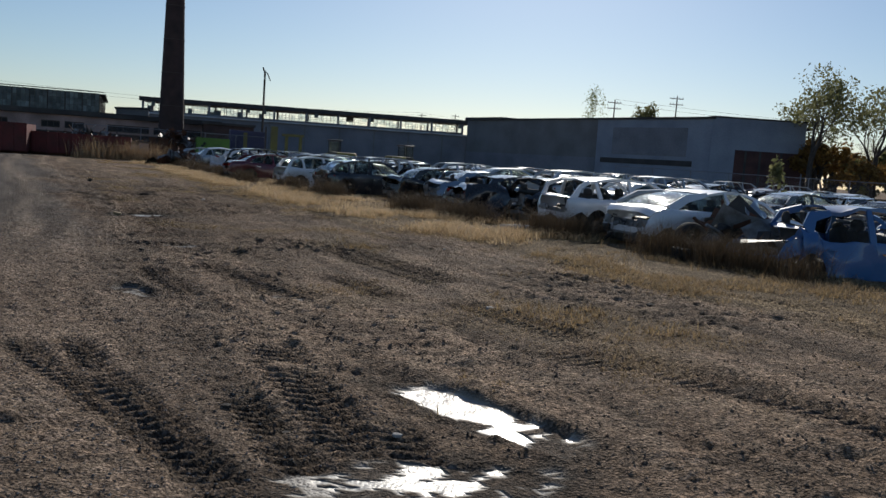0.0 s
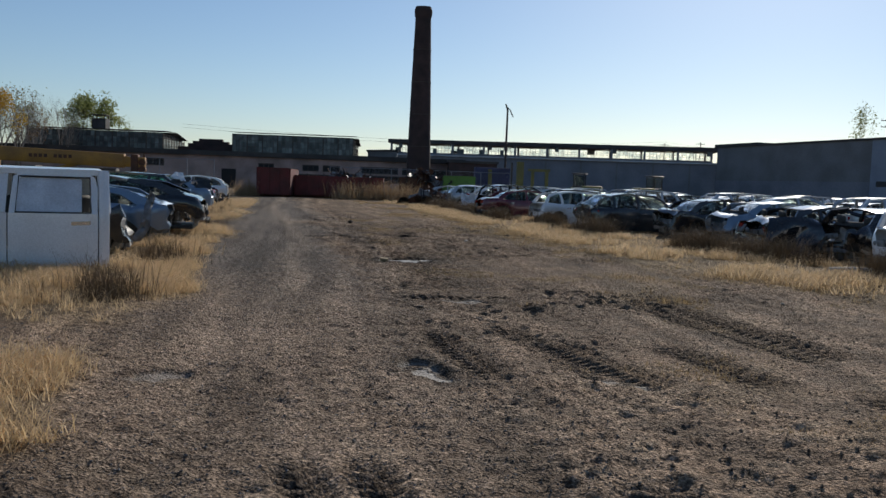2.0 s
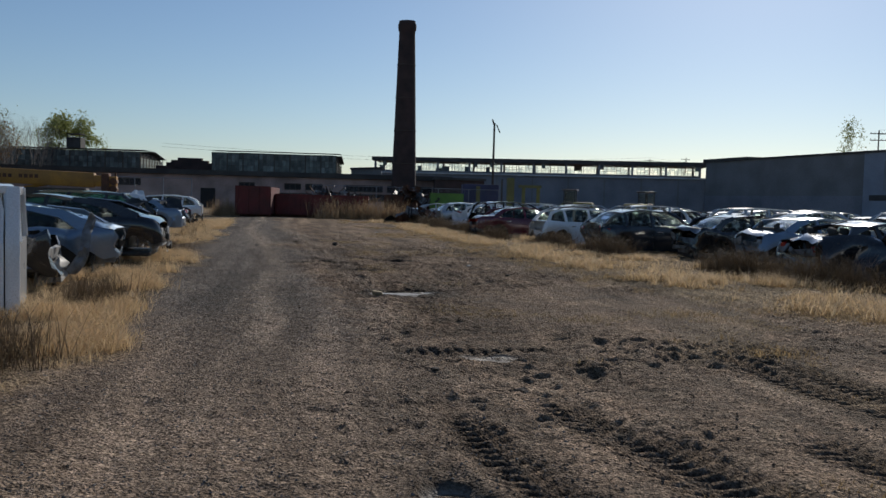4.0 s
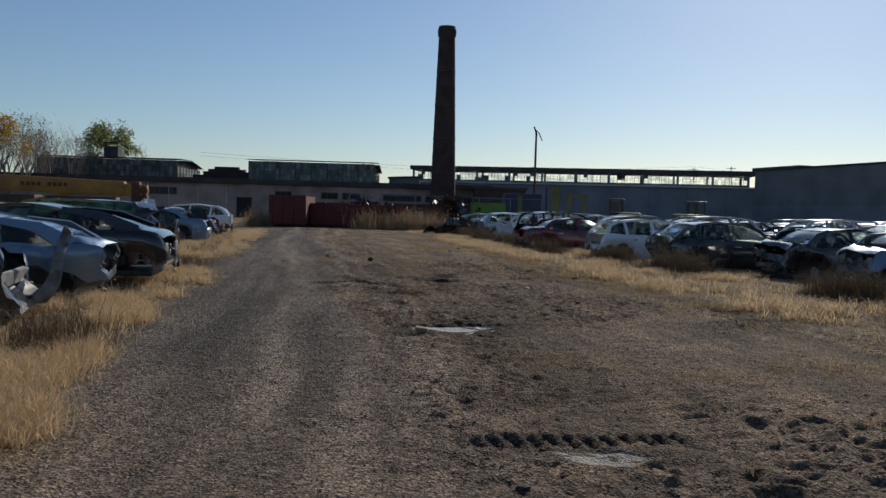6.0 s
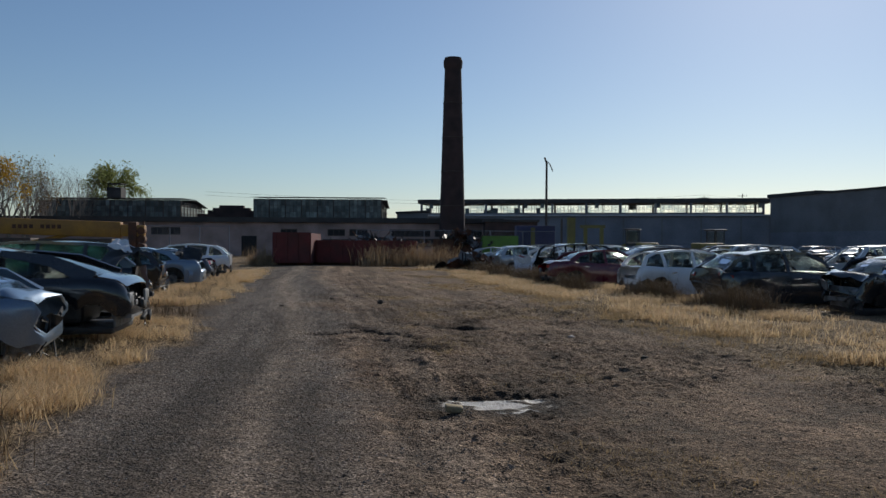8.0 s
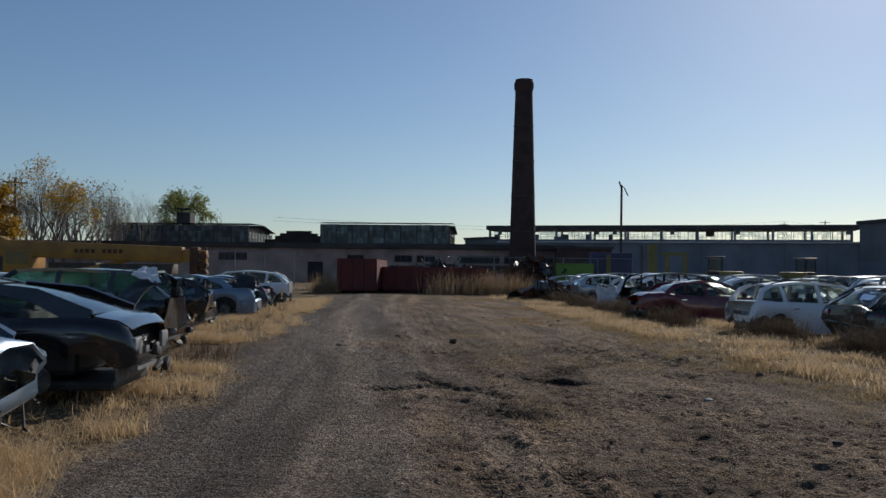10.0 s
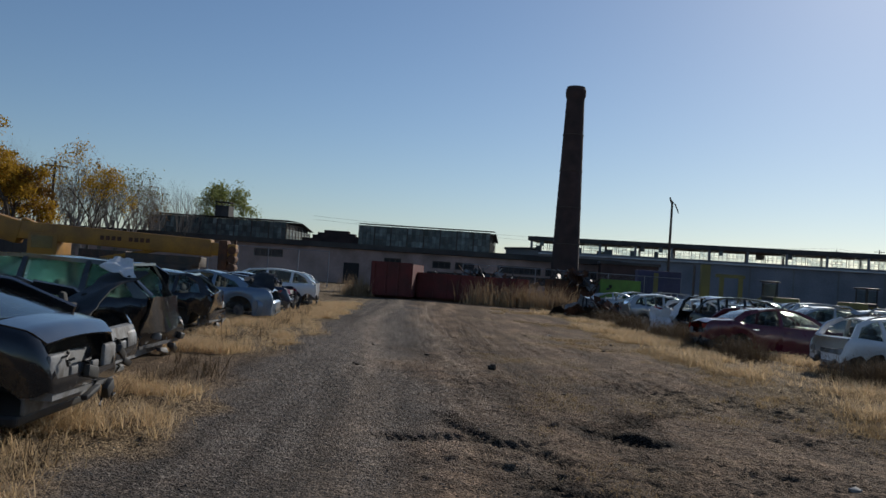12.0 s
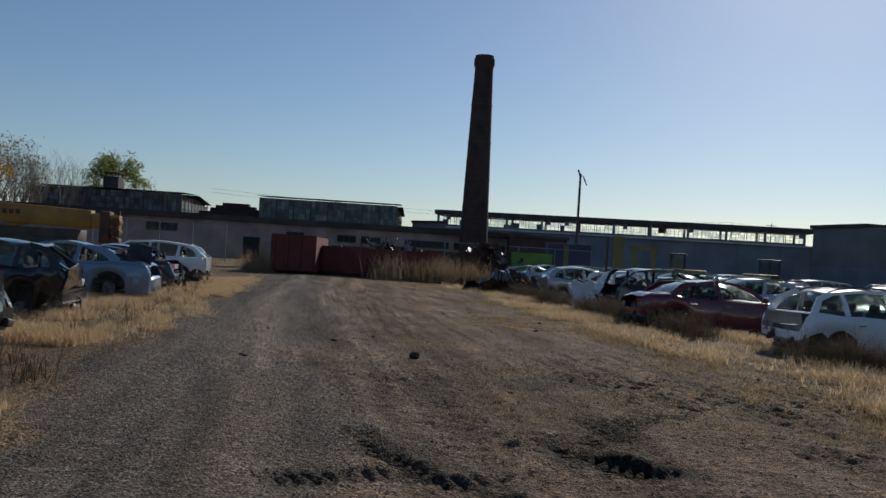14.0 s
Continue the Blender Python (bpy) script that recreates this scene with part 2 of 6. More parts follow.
# ---- cars ----
KINDS = {
    "sedan": dict(L=4.8, W=1.84, H=1.45, xa=1.08, xat=0.25, xct=-0.85, xcb=-1.62, wb=1.40, sill=0.22, xb=-0.25,
                  deck=((-2.4, 0.62), (-2.36, 0.90), (-2.2, 1.02), (-1.6, 1.05), (-1.2, 1.0), (0.9, 0.95), (1.1, 0.97), (1.8, 0.87), (2.2, 0.74), (2.36, 0.62), (2.4, 0.5))),
    "fastback": dict(L=4.95, W=1.94, H=1.42, xa=1.2, xat=0.35, xct=-0.75, xcb=-2.02, wb=1.46, sill=0.20, xb=-0.25,
                     deck=((-2.475, 0.60), (-2.42, 0.86), (-2.3, 0.96), (-2.0, 1.02), (-1.3, 1.0), (1.0, 0.93), (1.2, 0.95), (1.9, 0.84), (2.25, 0.72), (2.43, 0.58), (2.475, 0.46))),
    "coupe": dict(L=4.5, W=1.82, H=1.36, xa=0.95, xat=0.15, xct=-0.75, xcb=-1.55, wb=1.32, sill=0.2, xb=-0.55,
                  deck=((-2.25, 0.6), (-2.2, 0.86), (-2.05, 0.95), (-1.5, 0.98), (-1.1, 0.95), (0.8, 0.90), (1.0, 0.91), (1.75, 0.80), (2.1, 0.68), (2.22, 0.56), (2.25, 0.45))),
    "hatch": dict(L=4.2, W=1.80, H=1.49, xa=1.05, xat=0.4, xct=-1.4, xcb=-1.96, wb=1.28, sill=0.22, xb=-0.2,
                  deck=((-2.1, 0.66), (-2.08, 0.92), (-1.98, 1.02), (-1.5, 1.02), (0.9, 0.96), (1.05, 0.99), (1.6, 0.90), (1.92, 0.76), (2.06, 0.62), (2.1, 0.5))),
    "suv": dict(L=4.75, W=1.92, H=1.70, xa=1.2, xat=0.55, xct=-1.7, xcb=-2.24, wb=1.42, sill=0.30, xb=-0.2,
                deck=((-2.375, 0.75), (-2.36, 1.0), (-2.28, 1.14), (-1.8, 1.14), (1.0, 1.07), (1.2, 1.12), (1.85, 1.03), (2.2, 0.90), (2.33, 0.74), (2.375, 0.6))),
    "van": dict(L=4.9, W=1.96, H=1.78, xa=1.45, xat=0.75, xct=-2.1, xcb=-2.36, wb=1.50, sill=0.28, xb=0.0,
                deck=((-2.45, 0.75), (-2.44, 1.0), (-2.38, 1.12), (-1.9, 1.12), (1.2, 1.05), (1.45, 1.08), (2.0, 0.98), (2.3, 0.84), (2.42, 0.7), (2.45, 0.58))),
}


def car(kind, colour, label, m, seed=1, rear=0.0, front=0.0, no=(), low=0.0, dents=0.012, glass_mat=None, hatch_up=0.0, hood_up=0.0, roof_rack=False, group="", category="wrecked car", name="car"):
    """A car, x ahead, its origin on the ground under its middle. rear, front: how far each end is crushed in; no: the parts that are gone."""
    k = KINDS[kind]
    rnd = random.Random(seed)
    L, W, H = k["L"], k["W"], k["H"]
    xa, xat, xct, xcb, wb, sill, xbp = (k[q] for q in ("xa", "xat", "xct", "xcb", "wb", "sill", "xb"))
    dx, dz = [q[0] for q in k["deck"]], [q[1] for q in k["deck"]]
    off = Vector((seed * 7.3, seed * 3.1, seed * 1.7))
    pm = PAINT[colour]
    root = thing(name, m, label, category, group)

    def deck(x):
        return float(np.interp(x, dx, dz))

    def half(x):
        u = abs(x) / (L / 2)
        return W / 2 * float(np.interp(u, (0, 0.55, 0.8, 0.93, 0.985, 1.0), (1.0, 0.995, 0.965, 0.90, 0.80, 0.70)))

    def warp(v):
        v = Vector(v)
        n = noise.noise_vector(v * 1.3 + off)
        n2 = noise.noise_vector(v * 4.0 + off)
        e = v + n * dents * 1.2 + n2 * dents * 0.5
        for amt, s in ((rear, -1), (front, 1)):
            if amt:
                f = max(0.0, (v.x * s - (L / 2 - 1.5)) / 1.5)
                f = f * f * (3 - 2 * f)
                e.x -= s * f * amt * (0.75 + 0.6 * n.x + 0.25 * n2.y)
                e.z += f * amt * (0.25 * n.z + 0.22 * n2.z)
                e.y += f * amt * (0.35 * n.y + 0.2 * n2.x)
        e.z -= low
        return e

    def done(bm):
        for v in bm.verts:
            v.co = warp(v.co)
        return bm

    R = 0.40
    xs = set(np.linspace(-L / 2, L / 2, 27).tolist()) | {-L / 2 + 0.03, -L / 2 + 0.1, L / 2 - 0.03, L / 2 - 0.1}
    for c in (-wb, wb):
        xs |= {c + R * math.cos(a) for a in np.linspace(0, math.pi, 11)}
    xs = sorted(xs)

    def section(x, out=0.0):
        w, t = half(x) + out, deck(x)
        zb = sill + 0.06 * max(0, abs(x) / (L / 2) - 0.85) / 0.15
        for c in (-wb, wb):
            if abs(x - c) < R:
                zb = max(zb, 0.33 + math.sqrt(R * R - (x - c) ** 2))
        if x < -wb - 0.15 and "rear_bumper" in no:
            zb = max(zb, 0.56 + 0.10 * math.sin((x + wb) * 9))
        if x > wb + 0.15 and "front_bumper" in no:
            zb = max(zb, 0.54)
        zb = min(zb, t - 0.12)
        h = t - zb
        return [(0.95 * w, zb), (0.985 * w, zb + 0.30 * h), (1.0 * w, zb + 0.58 * h), (0.985 * w, t - min(0.10, 0.3 * h)), (0.955 * w, t - 0.03), (0.90 * w, t + out), (0.5 * w, t + 0.02 + out), (0.0, t + 0.03 + out)]

    # body shell: sides, shoulders, end caps
    bm = bmesh.new()
    left, right = [], []
    for x in xs:
        s = section(x)
        left.append([bm.verts.new((x, y, z)) for y, z in s[:6]])
        right.append([bm.verts.new((x, -y, z)) for y, z in s[:6]])
    for side in (left, right):
        for i in range(len(xs) - 1):
            for j in range(5):
                bm.faces.new((side[i][j], side[i + 1][j], side[i + 1][j + 1], side[i][j + 1]))
    for i, tag in ((0, "rear_skin"), (-1, "front_skin")):
        if tag in no:
            continue
        for j in range(5):
            bm.faces.new((left[i][j], left[i][j + 1], right[i][j + 1], right[i][j]))
    for i, x in enumerate(xs[:-1]):           # cowl and parcel shelf
        if (xa - 0.15 <= x <= xa + 0.12) or (xcb - 0.05 <= x <= xcb + 0.3):
            bm.faces.new((left[i][5], left[i + 1][5], right[i + 1][5], right[i][5]))
    part("body", done(bm), pm, root)

    # floor pan and wheel wells
    bm = bmesh.new()
    box(bm, (0, 0, sill + 0.06), (L * 0.90, W * 0.72, 0.10), None, 0.03)
    box(bm, (xa + 0.05, 0, (sill + deck(xa)) / 2), (0.06, W * 0.82, deck(xa) - sill - 0.1))
    for c in (-wb, wb):
        box(bm, (c, 0, 0.55), (0.66, W * 0.60, 0.42), None, 0.08)
    part("floor_pan", done(bm), M_PLASTIC, root, smooth=False)

    # bonnet and boot lid
    def lid(x0, x1, nm, tilt, hinge):
        bm = bmesh.new()
        st = np.linspace(x0, x1, 9)
        grid = []
        for x in st:
            w, t = half(x) * 0.90, deck(x)
            grid.append([(x, y * w, t + 0.012 + 0.03 * (1 - y * y) + (0.012 if 0.5 < abs(y) < 0.8 else 0)) for y in (-0.99, -0.8, -0.5, 0, 0.5, 0.8, 0.99)])
        sheet(bm, grid, -0.025)
        if tilt:
            piv = Vector((hinge, 0, deck(hinge)))
            r = Matrix.Translation(piv) @ Matrix.Rotation(tilt, 4, "Y") @ Matrix.Translation(-piv)
            for v in bm.verts:
                v.co = r @ v.co
        part(nm, done(bm), pm, root)

    if "bonnet" not in no:
        lid(xa + 0.12, L / 2 - 0.10, "bonnet", -hood_up, xa + 0.12)
    else:
        bm = bmesh.new()
        xm = (xa + L / 2) / 2
        box(bm, (xm, 0.05, 0.62), (0.55, 0.6, 0.42), None, 0.05)
        box(bm, (xm - 0.1, -0.4, 0.66), (0.3, 0.25, 0.22), None, 0.03)
        for q in range(4):
            tube(bm, [(xm - 0.2 + q * 0.13, 0.3, 0.8), (xm - 0.2 + q * 0.13, 0.1, 0.88), (xm - 0.2 + q * 0.13, -0.2, 0.82)], [0.03] * 3, 6)
        box(bm, (L / 2 - 0.25, 0, 0.55), (0.06, W * 0.66, 0.4), None, 0.02)
        part("engine", done(bm), M_ENGINE, root, "grimy exposed engine")
    if "boot_lid" not in no and xcb > -L / 2 + 0.25:
        lid(-L / 2 + 0.06, xcb - 0.02, "boot_lid", 0, xcb)
    if "boot_lid" in no:
        bm = bmesh.new()
        box(bm, ((xcb - L / 2) / 2, 0, 0.55), (abs(-L / 2 - xcb) * 0.8, W * 0.7, 0.05), None, 0.01)
        bar(bm, (-L / 2 + 0.1, -W * 0.4, 0.75), (-L / 2 + 0.1, W * 0.4, 0.75), 0.08, 0.12)
        part("boot_well", done(bm), M_PRIMER, root, "bare steel boot well")

    # greenhouse
    def roof_w(x):
        return W / 2 * (0.70 + 0.03 * math.sin((x - xct) / (xat - xct) * math.pi))

    def roof_z(x):
        u = (x - xct) / (xat - xct)
        return H - 0.06 - 0.03 * (1 - u) + 0.06 * math.sin(max(0, min(1, u)) * math.pi)

    bm = bmesh.new()
    ts = np.linspace(xct, xat, 9)
    sheet(bm, [[(x, y * roof_w(x), roof_z(x) + 0.035 * (1 - y * y)) for y in (-1, -0.85, -0.5, 0, 0.5, 0.85, 1)] for x in ts], -0.035)
    if "roof" not in no:
        part("roof", done(bm), pm, root)
    else:
        bm.free()
    bw = 0.90
    for s in (1, -1):
        A0, A1 = Vector((xa, s * half(xa) * bw, deck(xa))), Vector((xat, s * roof_w(xat), roof_z(xat)))
        C0, C1 = Vector((xcb, s * half(xcb) * bw, deck(xcb))), Vector((xct, s * roof_w(xct), roof_z(xct)))
        B0, B1 = Vector((xbp, s * half(xbp) * 0.93, deck(xbp) - 0.05)), Vector((xbp - 0.05, s * roof_w(xbp), roof_z(xbp)))
        am = (A0 + A1) / 2 + Vector((0.03, s * 0.03, 0.04))
        cm = (C0 + C1) / 2 + Vector((-0.03, s * 0.03, 0.06))
        if "a_pillar" not in no:
            part("a_pillar", done(rail(bmesh.new(), (A0, am, A1), (0.07, 0.07, 0.07), 0.06, (0, s, 0.3))), pm, root)
        wide = 0.20 if kind in ("sedan", "fastback", "coupe") else 0.14
        part("c_pillar", done(rail(bmesh.new(), (C0 + Vector((0.04, 0, -0.03)), cm, C1), (wide * 1.1, wide * 0.8, 0.09), 0.05, (0, s, 0.3))), pm, root)
        part("b_pillar", done(rail(bmesh.new(), (B0, B0.lerp(B1, 0.5) + Vector((0, s * 0.02, 0)), B1), (0.10, 0.085, 0.07), 0.05, (0, s, 0.2))), pm, root)
        if kind in ("suv", "van", "hatch"):
            D0, D1 = Vector((xbp - 0.95, s * half(xbp - 0.95) * bw, deck(xbp - 0.95))), Vector((xbp - 1.0, s * roof_w(xbp - 1.0), roof_z(max(xct, xbp - 1.0))))
            part("d_pillar", done(rail(bmesh.new(), (D0, D0.lerp(D1, 0.5) + Vector((0, s * 0.02, 0)), D1), (0.12, 0.10, 0.09), 0.05, (0, s, 0.2))), pm, root)
        if "roof" not in no:
            part("cant_rail", done(rail(bmesh.new(), [(x, s * (roof_w(x) + 0.005), roof_z(x) - 0.01) for x in ts], [0.05] * 9, 0.06, (0, 0, 1))), pm, root)
        # side windows
        gm = glass_mat or M_GLASS

        def edge(u0, u1, p, q):
            return p + (q - p) * u0, p + (q - p) * u1
        tags = (("front_window", A0, am, A1, B1, B0), ("rear_window", B0, None, B1, C1, C0))
        for nm, p0, pm_, p1, p2, p3 in tags:
            if "glass" in no or nm in no:
                continue
            bm = bmesh.new()
            ups = [p1.lerp(p2, q) for q in np.linspace(0.06, 0.94, 4)]
            los = [p0.lerp(p3, q) for q in np.linspace(0.06, 0.94, 4)]
            sheet(bm, [[l_.lerp(u_, h_) + Vector((0, s * 0.03 * math.sin(h_ * math.pi), 0)) for l_, u_ in zip(los, ups)] for h_ in (0.0, 0.33, 0.66, 0.97)], 0.004)
            part("side_window", done(bm), gm, root, shadow=False)
    for nm, x0, x1 in (("windscreen", xa, xat), ("back_window", xcb, xct)):
        if "glass" in no or nm in no:
            continue
        bm = bmesh.new()
        grid = []
        for h in np.linspace(0.03, 0.97, 5):
            x = x0 + (x1 - x0) * h
            w = (half(x0) * bw * (1 - h) + roof_w(x1) * h) - 0.05
            z = deck(x0) * (1 - h) + roof_z(x1) * h + 0.05 * math.sin(h * math.pi)
            grid.append([(x + (0.06 if x0 > 0 else -0.06) * (1 - y * y), y * w, z + 0.012 * (1 - y * y)) for y in (-1, -0.6, 0, 0.6, 1)])
        sheet(bm, grid, 0.005)
        part(nm, done(bm), gm, root, shadow=False)
    if kind in ("hatch", "suv", "van") and "tailgate" not in no:      # tailgate frame round the back window
        bm = bmesh.new()
        z0, z1 = 0.66, deck(xcb) + 0.02
        sheet(bm, [[(xcb - 0.10 - 0.03 * (1 - y * y) - 0.02 * (1 - h), y * W * 0.40, z0 + (z1 - z0) * h) for y in (-1, -0.6, 0, 0.6, 1)] for h in (0, 0.5, 1)], 0.03)
        for s in (-1, 1):
            bar(bm, (xcb - 0.08, s * W * 0.38, z1), (xct - 0.04, s * roof_w(xct) * 0.93, roof_z(xct)), 0.10, 0.04)
        bar(bm, (xct - 0.04, -roof_w(xct) * 0.93, roof_z(xct)), (xct - 0.04, roof_w(xct) * 0.93, roof_z(xct)), 0.10, 0.04)
        if hatch_up:
            sheet(bm, [[(xcb - 0.08 + (xct + 0.04 - xcb) * h, y * W * 0.36, z1 + (roof_z(xct) - z1) * h + 0.04 * math.sin(h * 3.1)) for y in (-1, -0.5, 0, 0.5, 1)] for h in (0, 0.3, 0.6, 0.95)], 0.02)
            piv = Vector((xct, 0, roof_z(xct)))
            r = Matrix.Translation(piv) @ Matrix.Rotation(hatch_up, 4, "Y") @ Matrix.Translation(-piv)
            for v in bm.verts:
                v.co = r @ v.co
        part("tailgate", done(bm), M_PLASTIC if hatch_up else pm, root)

    # doors, proud of the body
    for s in (1, -1):
        for nm, x0, x1 in (("front_door", xbp + 0.02, xa - 0.02), ("rear_door", max(xbp - 1.0, -wb + R * 0.6), xbp - 0.02)):
            if nm in no or (nm + ("_l" if s > 0 else "_r")) in no:
                continue
            if kind == "coupe" and nm == "rear_door":
                continue
            bm = bmesh.new()
            st = [x for x in np.linspace(x0, x1, 7)]
            grid = []
            for x in st:
                q = section(x, 0.0)
                w = half(x) + 0.012
                zb = max(sill + 0.07, q[0][1] + 0.03)
                t = deck(x)
                grid.append([(x, s * w * f, z) for f, z in ((0.962, zb), (0.985, zb + 0.30 * (t - zb)), (0.999, zb + 0.55 * (t - zb)), (0.990, zb + 0.62 * (t - zb)), (0.985, t - 0.10), (0.95, t - 0.02))])
            sheet(bm, grid, 0.02 * s)
            d = part("door", done(bm), pm, root)
            bm = bmesh.new()
            hx = x0 + 0.16
            bar(bm, (hx - 0.09, s * (half(hx) + 0.03), deck(hx) - 0.15), (hx + 0.09, s * (half(hx) + 0.03), deck(hx) - 0.14), 0.03, 0.025)
            part("handle", done(bm), pm if rnd.random() < 0.5 else M_CHROME, d)
        if "mirror" not in no and rnd.random() < 0.8:
            bm = bmesh.new()
            box(bm, (xa - 0.18, s * (half(xa) + 0.10), deck(xa) + 0.08), (0.10, 0.20, 0.14), None, 0.04)
            bar(bm, (xa - 0.18, s * half(xa) * 0.95, deck(xa) + 0.01), (xa - 0.18, s * (half(xa) + 0.06), deck(xa) + 0.06), 0.05, 0.03)
            part("wing_mirror", done(bm), pm, root)

    # bumpers, lamps, grille
    for s, nm in ((-1, "rear_bumper"), (1, "front_bumper")):
        if nm in no:
            bm = bmesh.new()                  # beam and crash boxes left behind
            bar(bm, (s * (L / 2 - 0.06), -W * 0.34, 0.48), (s * (L / 2 - 0.06), W * 0.34, 0.48), 0.10, 0.10)
            for q in (-1, 1):
                bar(bm, (s * (L / 2 - 0.3), q * W * 0.27, 0.46), (s * (L / 2 - 0.04), q * W * 0.27, 0.48), 0.09, 0.11)
                box(bm, (s * (L / 2 - 0.04), q * W * 0.3, 0.68), (0.05, 0.28, 0.22), None, 0.03)
                box(bm, (s * (L / 2 - 0.03), q * W * 0.12, 0.62), (0.03, 0.14, 0.09), None, 0.01)
            box(bm, (s * (L / 2 - 0.24), 0, 0.52), (0.04, W * 0.66, 0.44), None, 0.015)
            part("crash_beam", done(bm), M_PRIMER, root, "bare bent steel crash beam")
            bm = bmesh.new()
            for q in range(7):
                y0 = rnd.uniform(-W * 0.4, W * 0.4)
                pts = [Vector((s * (L / 2 - 0.05), y0, rnd.uniform(0.4, 0.8)))]
                for _ in range(4):
                    pts.append(pts[-1] + Vector((s * rnd.uniform(-0.03, 0.05), rnd.uniform(-0.12, 0.12), rnd.uniform(-0.12, 0.04))))
                tube(bm, pts, [0.012] * 5, 5)
            for q in range(3):
                box(bm, (s * (L / 2 + 0.03), rnd.uniform(-0.6, 0.6), rnd.uniform(0.3, 0.6)), (0.06, rnd.uniform(0.1, 0.35), rnd.uniform(0.05, 0.16)), Matrix.Rotation(rnd.uniform(-0.6, 0.6), 4, "X"), 0.015)
            part("torn_trim", done(bm), M_PLASTIC, root, "torn black plastic and wires")["kind"] = "stuff" 
            continue
        bm = bmesh.new()
        grid = []
        for z, o in ((0.24, -0.04), (0.32, 0.03), (0.46, 0.055), (0.58, 0.05), (0.62, 0.0)):
            row = []
            for y in np.linspace(-1, 1, 11):
                row.append((s * (L / 2 - 0.02 + o - 0.42 * abs(y) ** 5), y * (W / 2 * 0.965), z))
            grid.append(row)
        sheet(bm, grid, 0.03)
        b = part("bumper", done(bm), pm, root)
        bm = bmesh.new()
        box(bm, (s * (L / 2 + 0.045), 0, 0.38), (0.02, W * 0.45, 0.09), None, 0.008)
        part("lower_grille", done(bm), M_PLASTIC, b, smooth=False)
    for s, nm, mm in ((-1, "tail_lamp", M_TAIL), (1, "head_lamp", M_HEAD)):
        if nm in no:
            continue
        for q in (-1, 1):
            if rnd.random() < 0.2:
                continue
            bm = bmesh.new()
            z = deck(s * (L / 2 - 0.12)) - 0.13
            grid = []
            for zz in (-0.07, 0.0, 0.07):
                grid.append([(s * (L / 2 - 0.0 - 0.40 * u ** 2 + 0.015), q * (half(s * (L / 2 - 0.02)) * 0.72 + u * (W / 2 * 0.98 - half(s * (L / 2 - 0.02)) * 0.72)), z + zz * (1 - 0.3 * u)) for u in (0, 0.3, 0.6, 0.9)])
            sheet(bm, grid, 0.03)
            part(nm, done(bm), mm, root)
    if "front_skin" not in no and "grille" not in no:
        bm = bmesh.new()
        for q in range(5):
            bar(bm, (L / 2 + 0.01, -W * 0.25, 0.64 + q * 0.025 - 0.06), (L / 2 + 0.01, W * 0.25, 0.64 + q * 0.025 - 0.06), 0.03, 0.014)
        part("grille", done(bm), M_PLASTIC, root, smooth=False)

    # seats, dashboard, steering wheel
    if "seats" not in no:
        for x, y, w in ((xbp + 0.35, 0.37, 0.5), (xbp + 0.35, -0.37, 0.5), (xbp - 0.62, 0, 1.25)):
            bm = bmesh.new()
            box(bm, (x, y, sill + 0.26), (0.5, w, 0.18), None, 0.06)
            box(bm, (x - 0.30, y, sill + 0.58), (0.16, w, 0.62), Matrix.Rotation(-0.25, 4, "Y"), 0.06)
            for hy in ([y] if w < 1 else [-0.4, 0.4]):
                box(bm, (x - 0.40, hy, sill + 0.94), (0.11, 0.26, 0.16), None, 0.05)
            part("seat", done(bm), M_SEAT, root)
        bm = bmesh.new()
        box(bm, (xa - 0.22, 0, deck(xa) - 0.10), (0.42, W * 0.78, 0.22), None, 0.07)
        part("dashboard", done(bm), M_PLASTIC, root)
        bm = bmesh.new()
        tube(bm, [(xa - 0.5 + 0.07 * math.sin(a), 0.37 + 0.18 * math.cos(a), deck(xa) - 0.04 + 0.17 * math.sin(a)) for a in np.linspace(0, 2 * math.pi, 15)], [0.016] * 15, 5)
        part("steering_wheel", done(bm), M_PLASTIC, root)

    # wheels
    for c, nm in ((-wb, "rear_wheels"), (wb, "front_wheels")):
        if nm in no or "wheels" in no:
            for q in (-1, 1):
                bm = bmesh.new()
                g = bmesh.ops.create_cone(bm, cap_ends=True, segments=14, radius1=0.15, radius2=0.15, depth=0.03)
                for v in g["verts"]:
                    v.co = Matrix.Translation((c, q * W * 0.42, 0.34)) @ Matrix.Rotation(math.pi / 2, 4, "X") @ v.co
                bar(bm, (c, q * W * 0.42, 0.34), (c, q * W * 0.2, 0.36), 0.08, 0.08)
                part("brake_disc", done(bm), M_ENGINE, root, "rusty bare brake disc")
            continue
        for q in (-1, 1):
            f = Vector((c, q * (W / 2 - 0.13), 0.34))
            e = warp(f)
            w = wheel(root, Matrix.Translation((e.x, f.y, 0.34 if low < 0.1 else 0.34 - low + 0.0)), 5 if seed % 2 else 7, q < 0)
    if roof_rack:
        for s in (-1, 1):
            bm = bmesh.new()
            pts = [(x, s * (roof_w(x) - 0.08), roof_z(x) + 0.02 + (0.05 if 0 < i < 8 else 0)) for i, x in enumerate(ts)]
            tube(bm, pts, [0.018] * 9, 6)
            part("roof_rail", done(bm), M_PLASTIC, root)
    return root


# ---- ground ----
UX, UY = -0.456, 0.890                     # the lane's direction
NX, NY = 0.890, 0.456                      # across the lane, to the right


def lane(s, d, z=0.0):
    """The place s metres along the lane and d metres to its right."""
    return Vector((s * UX + d * NX, s * UY + d * NY, z))


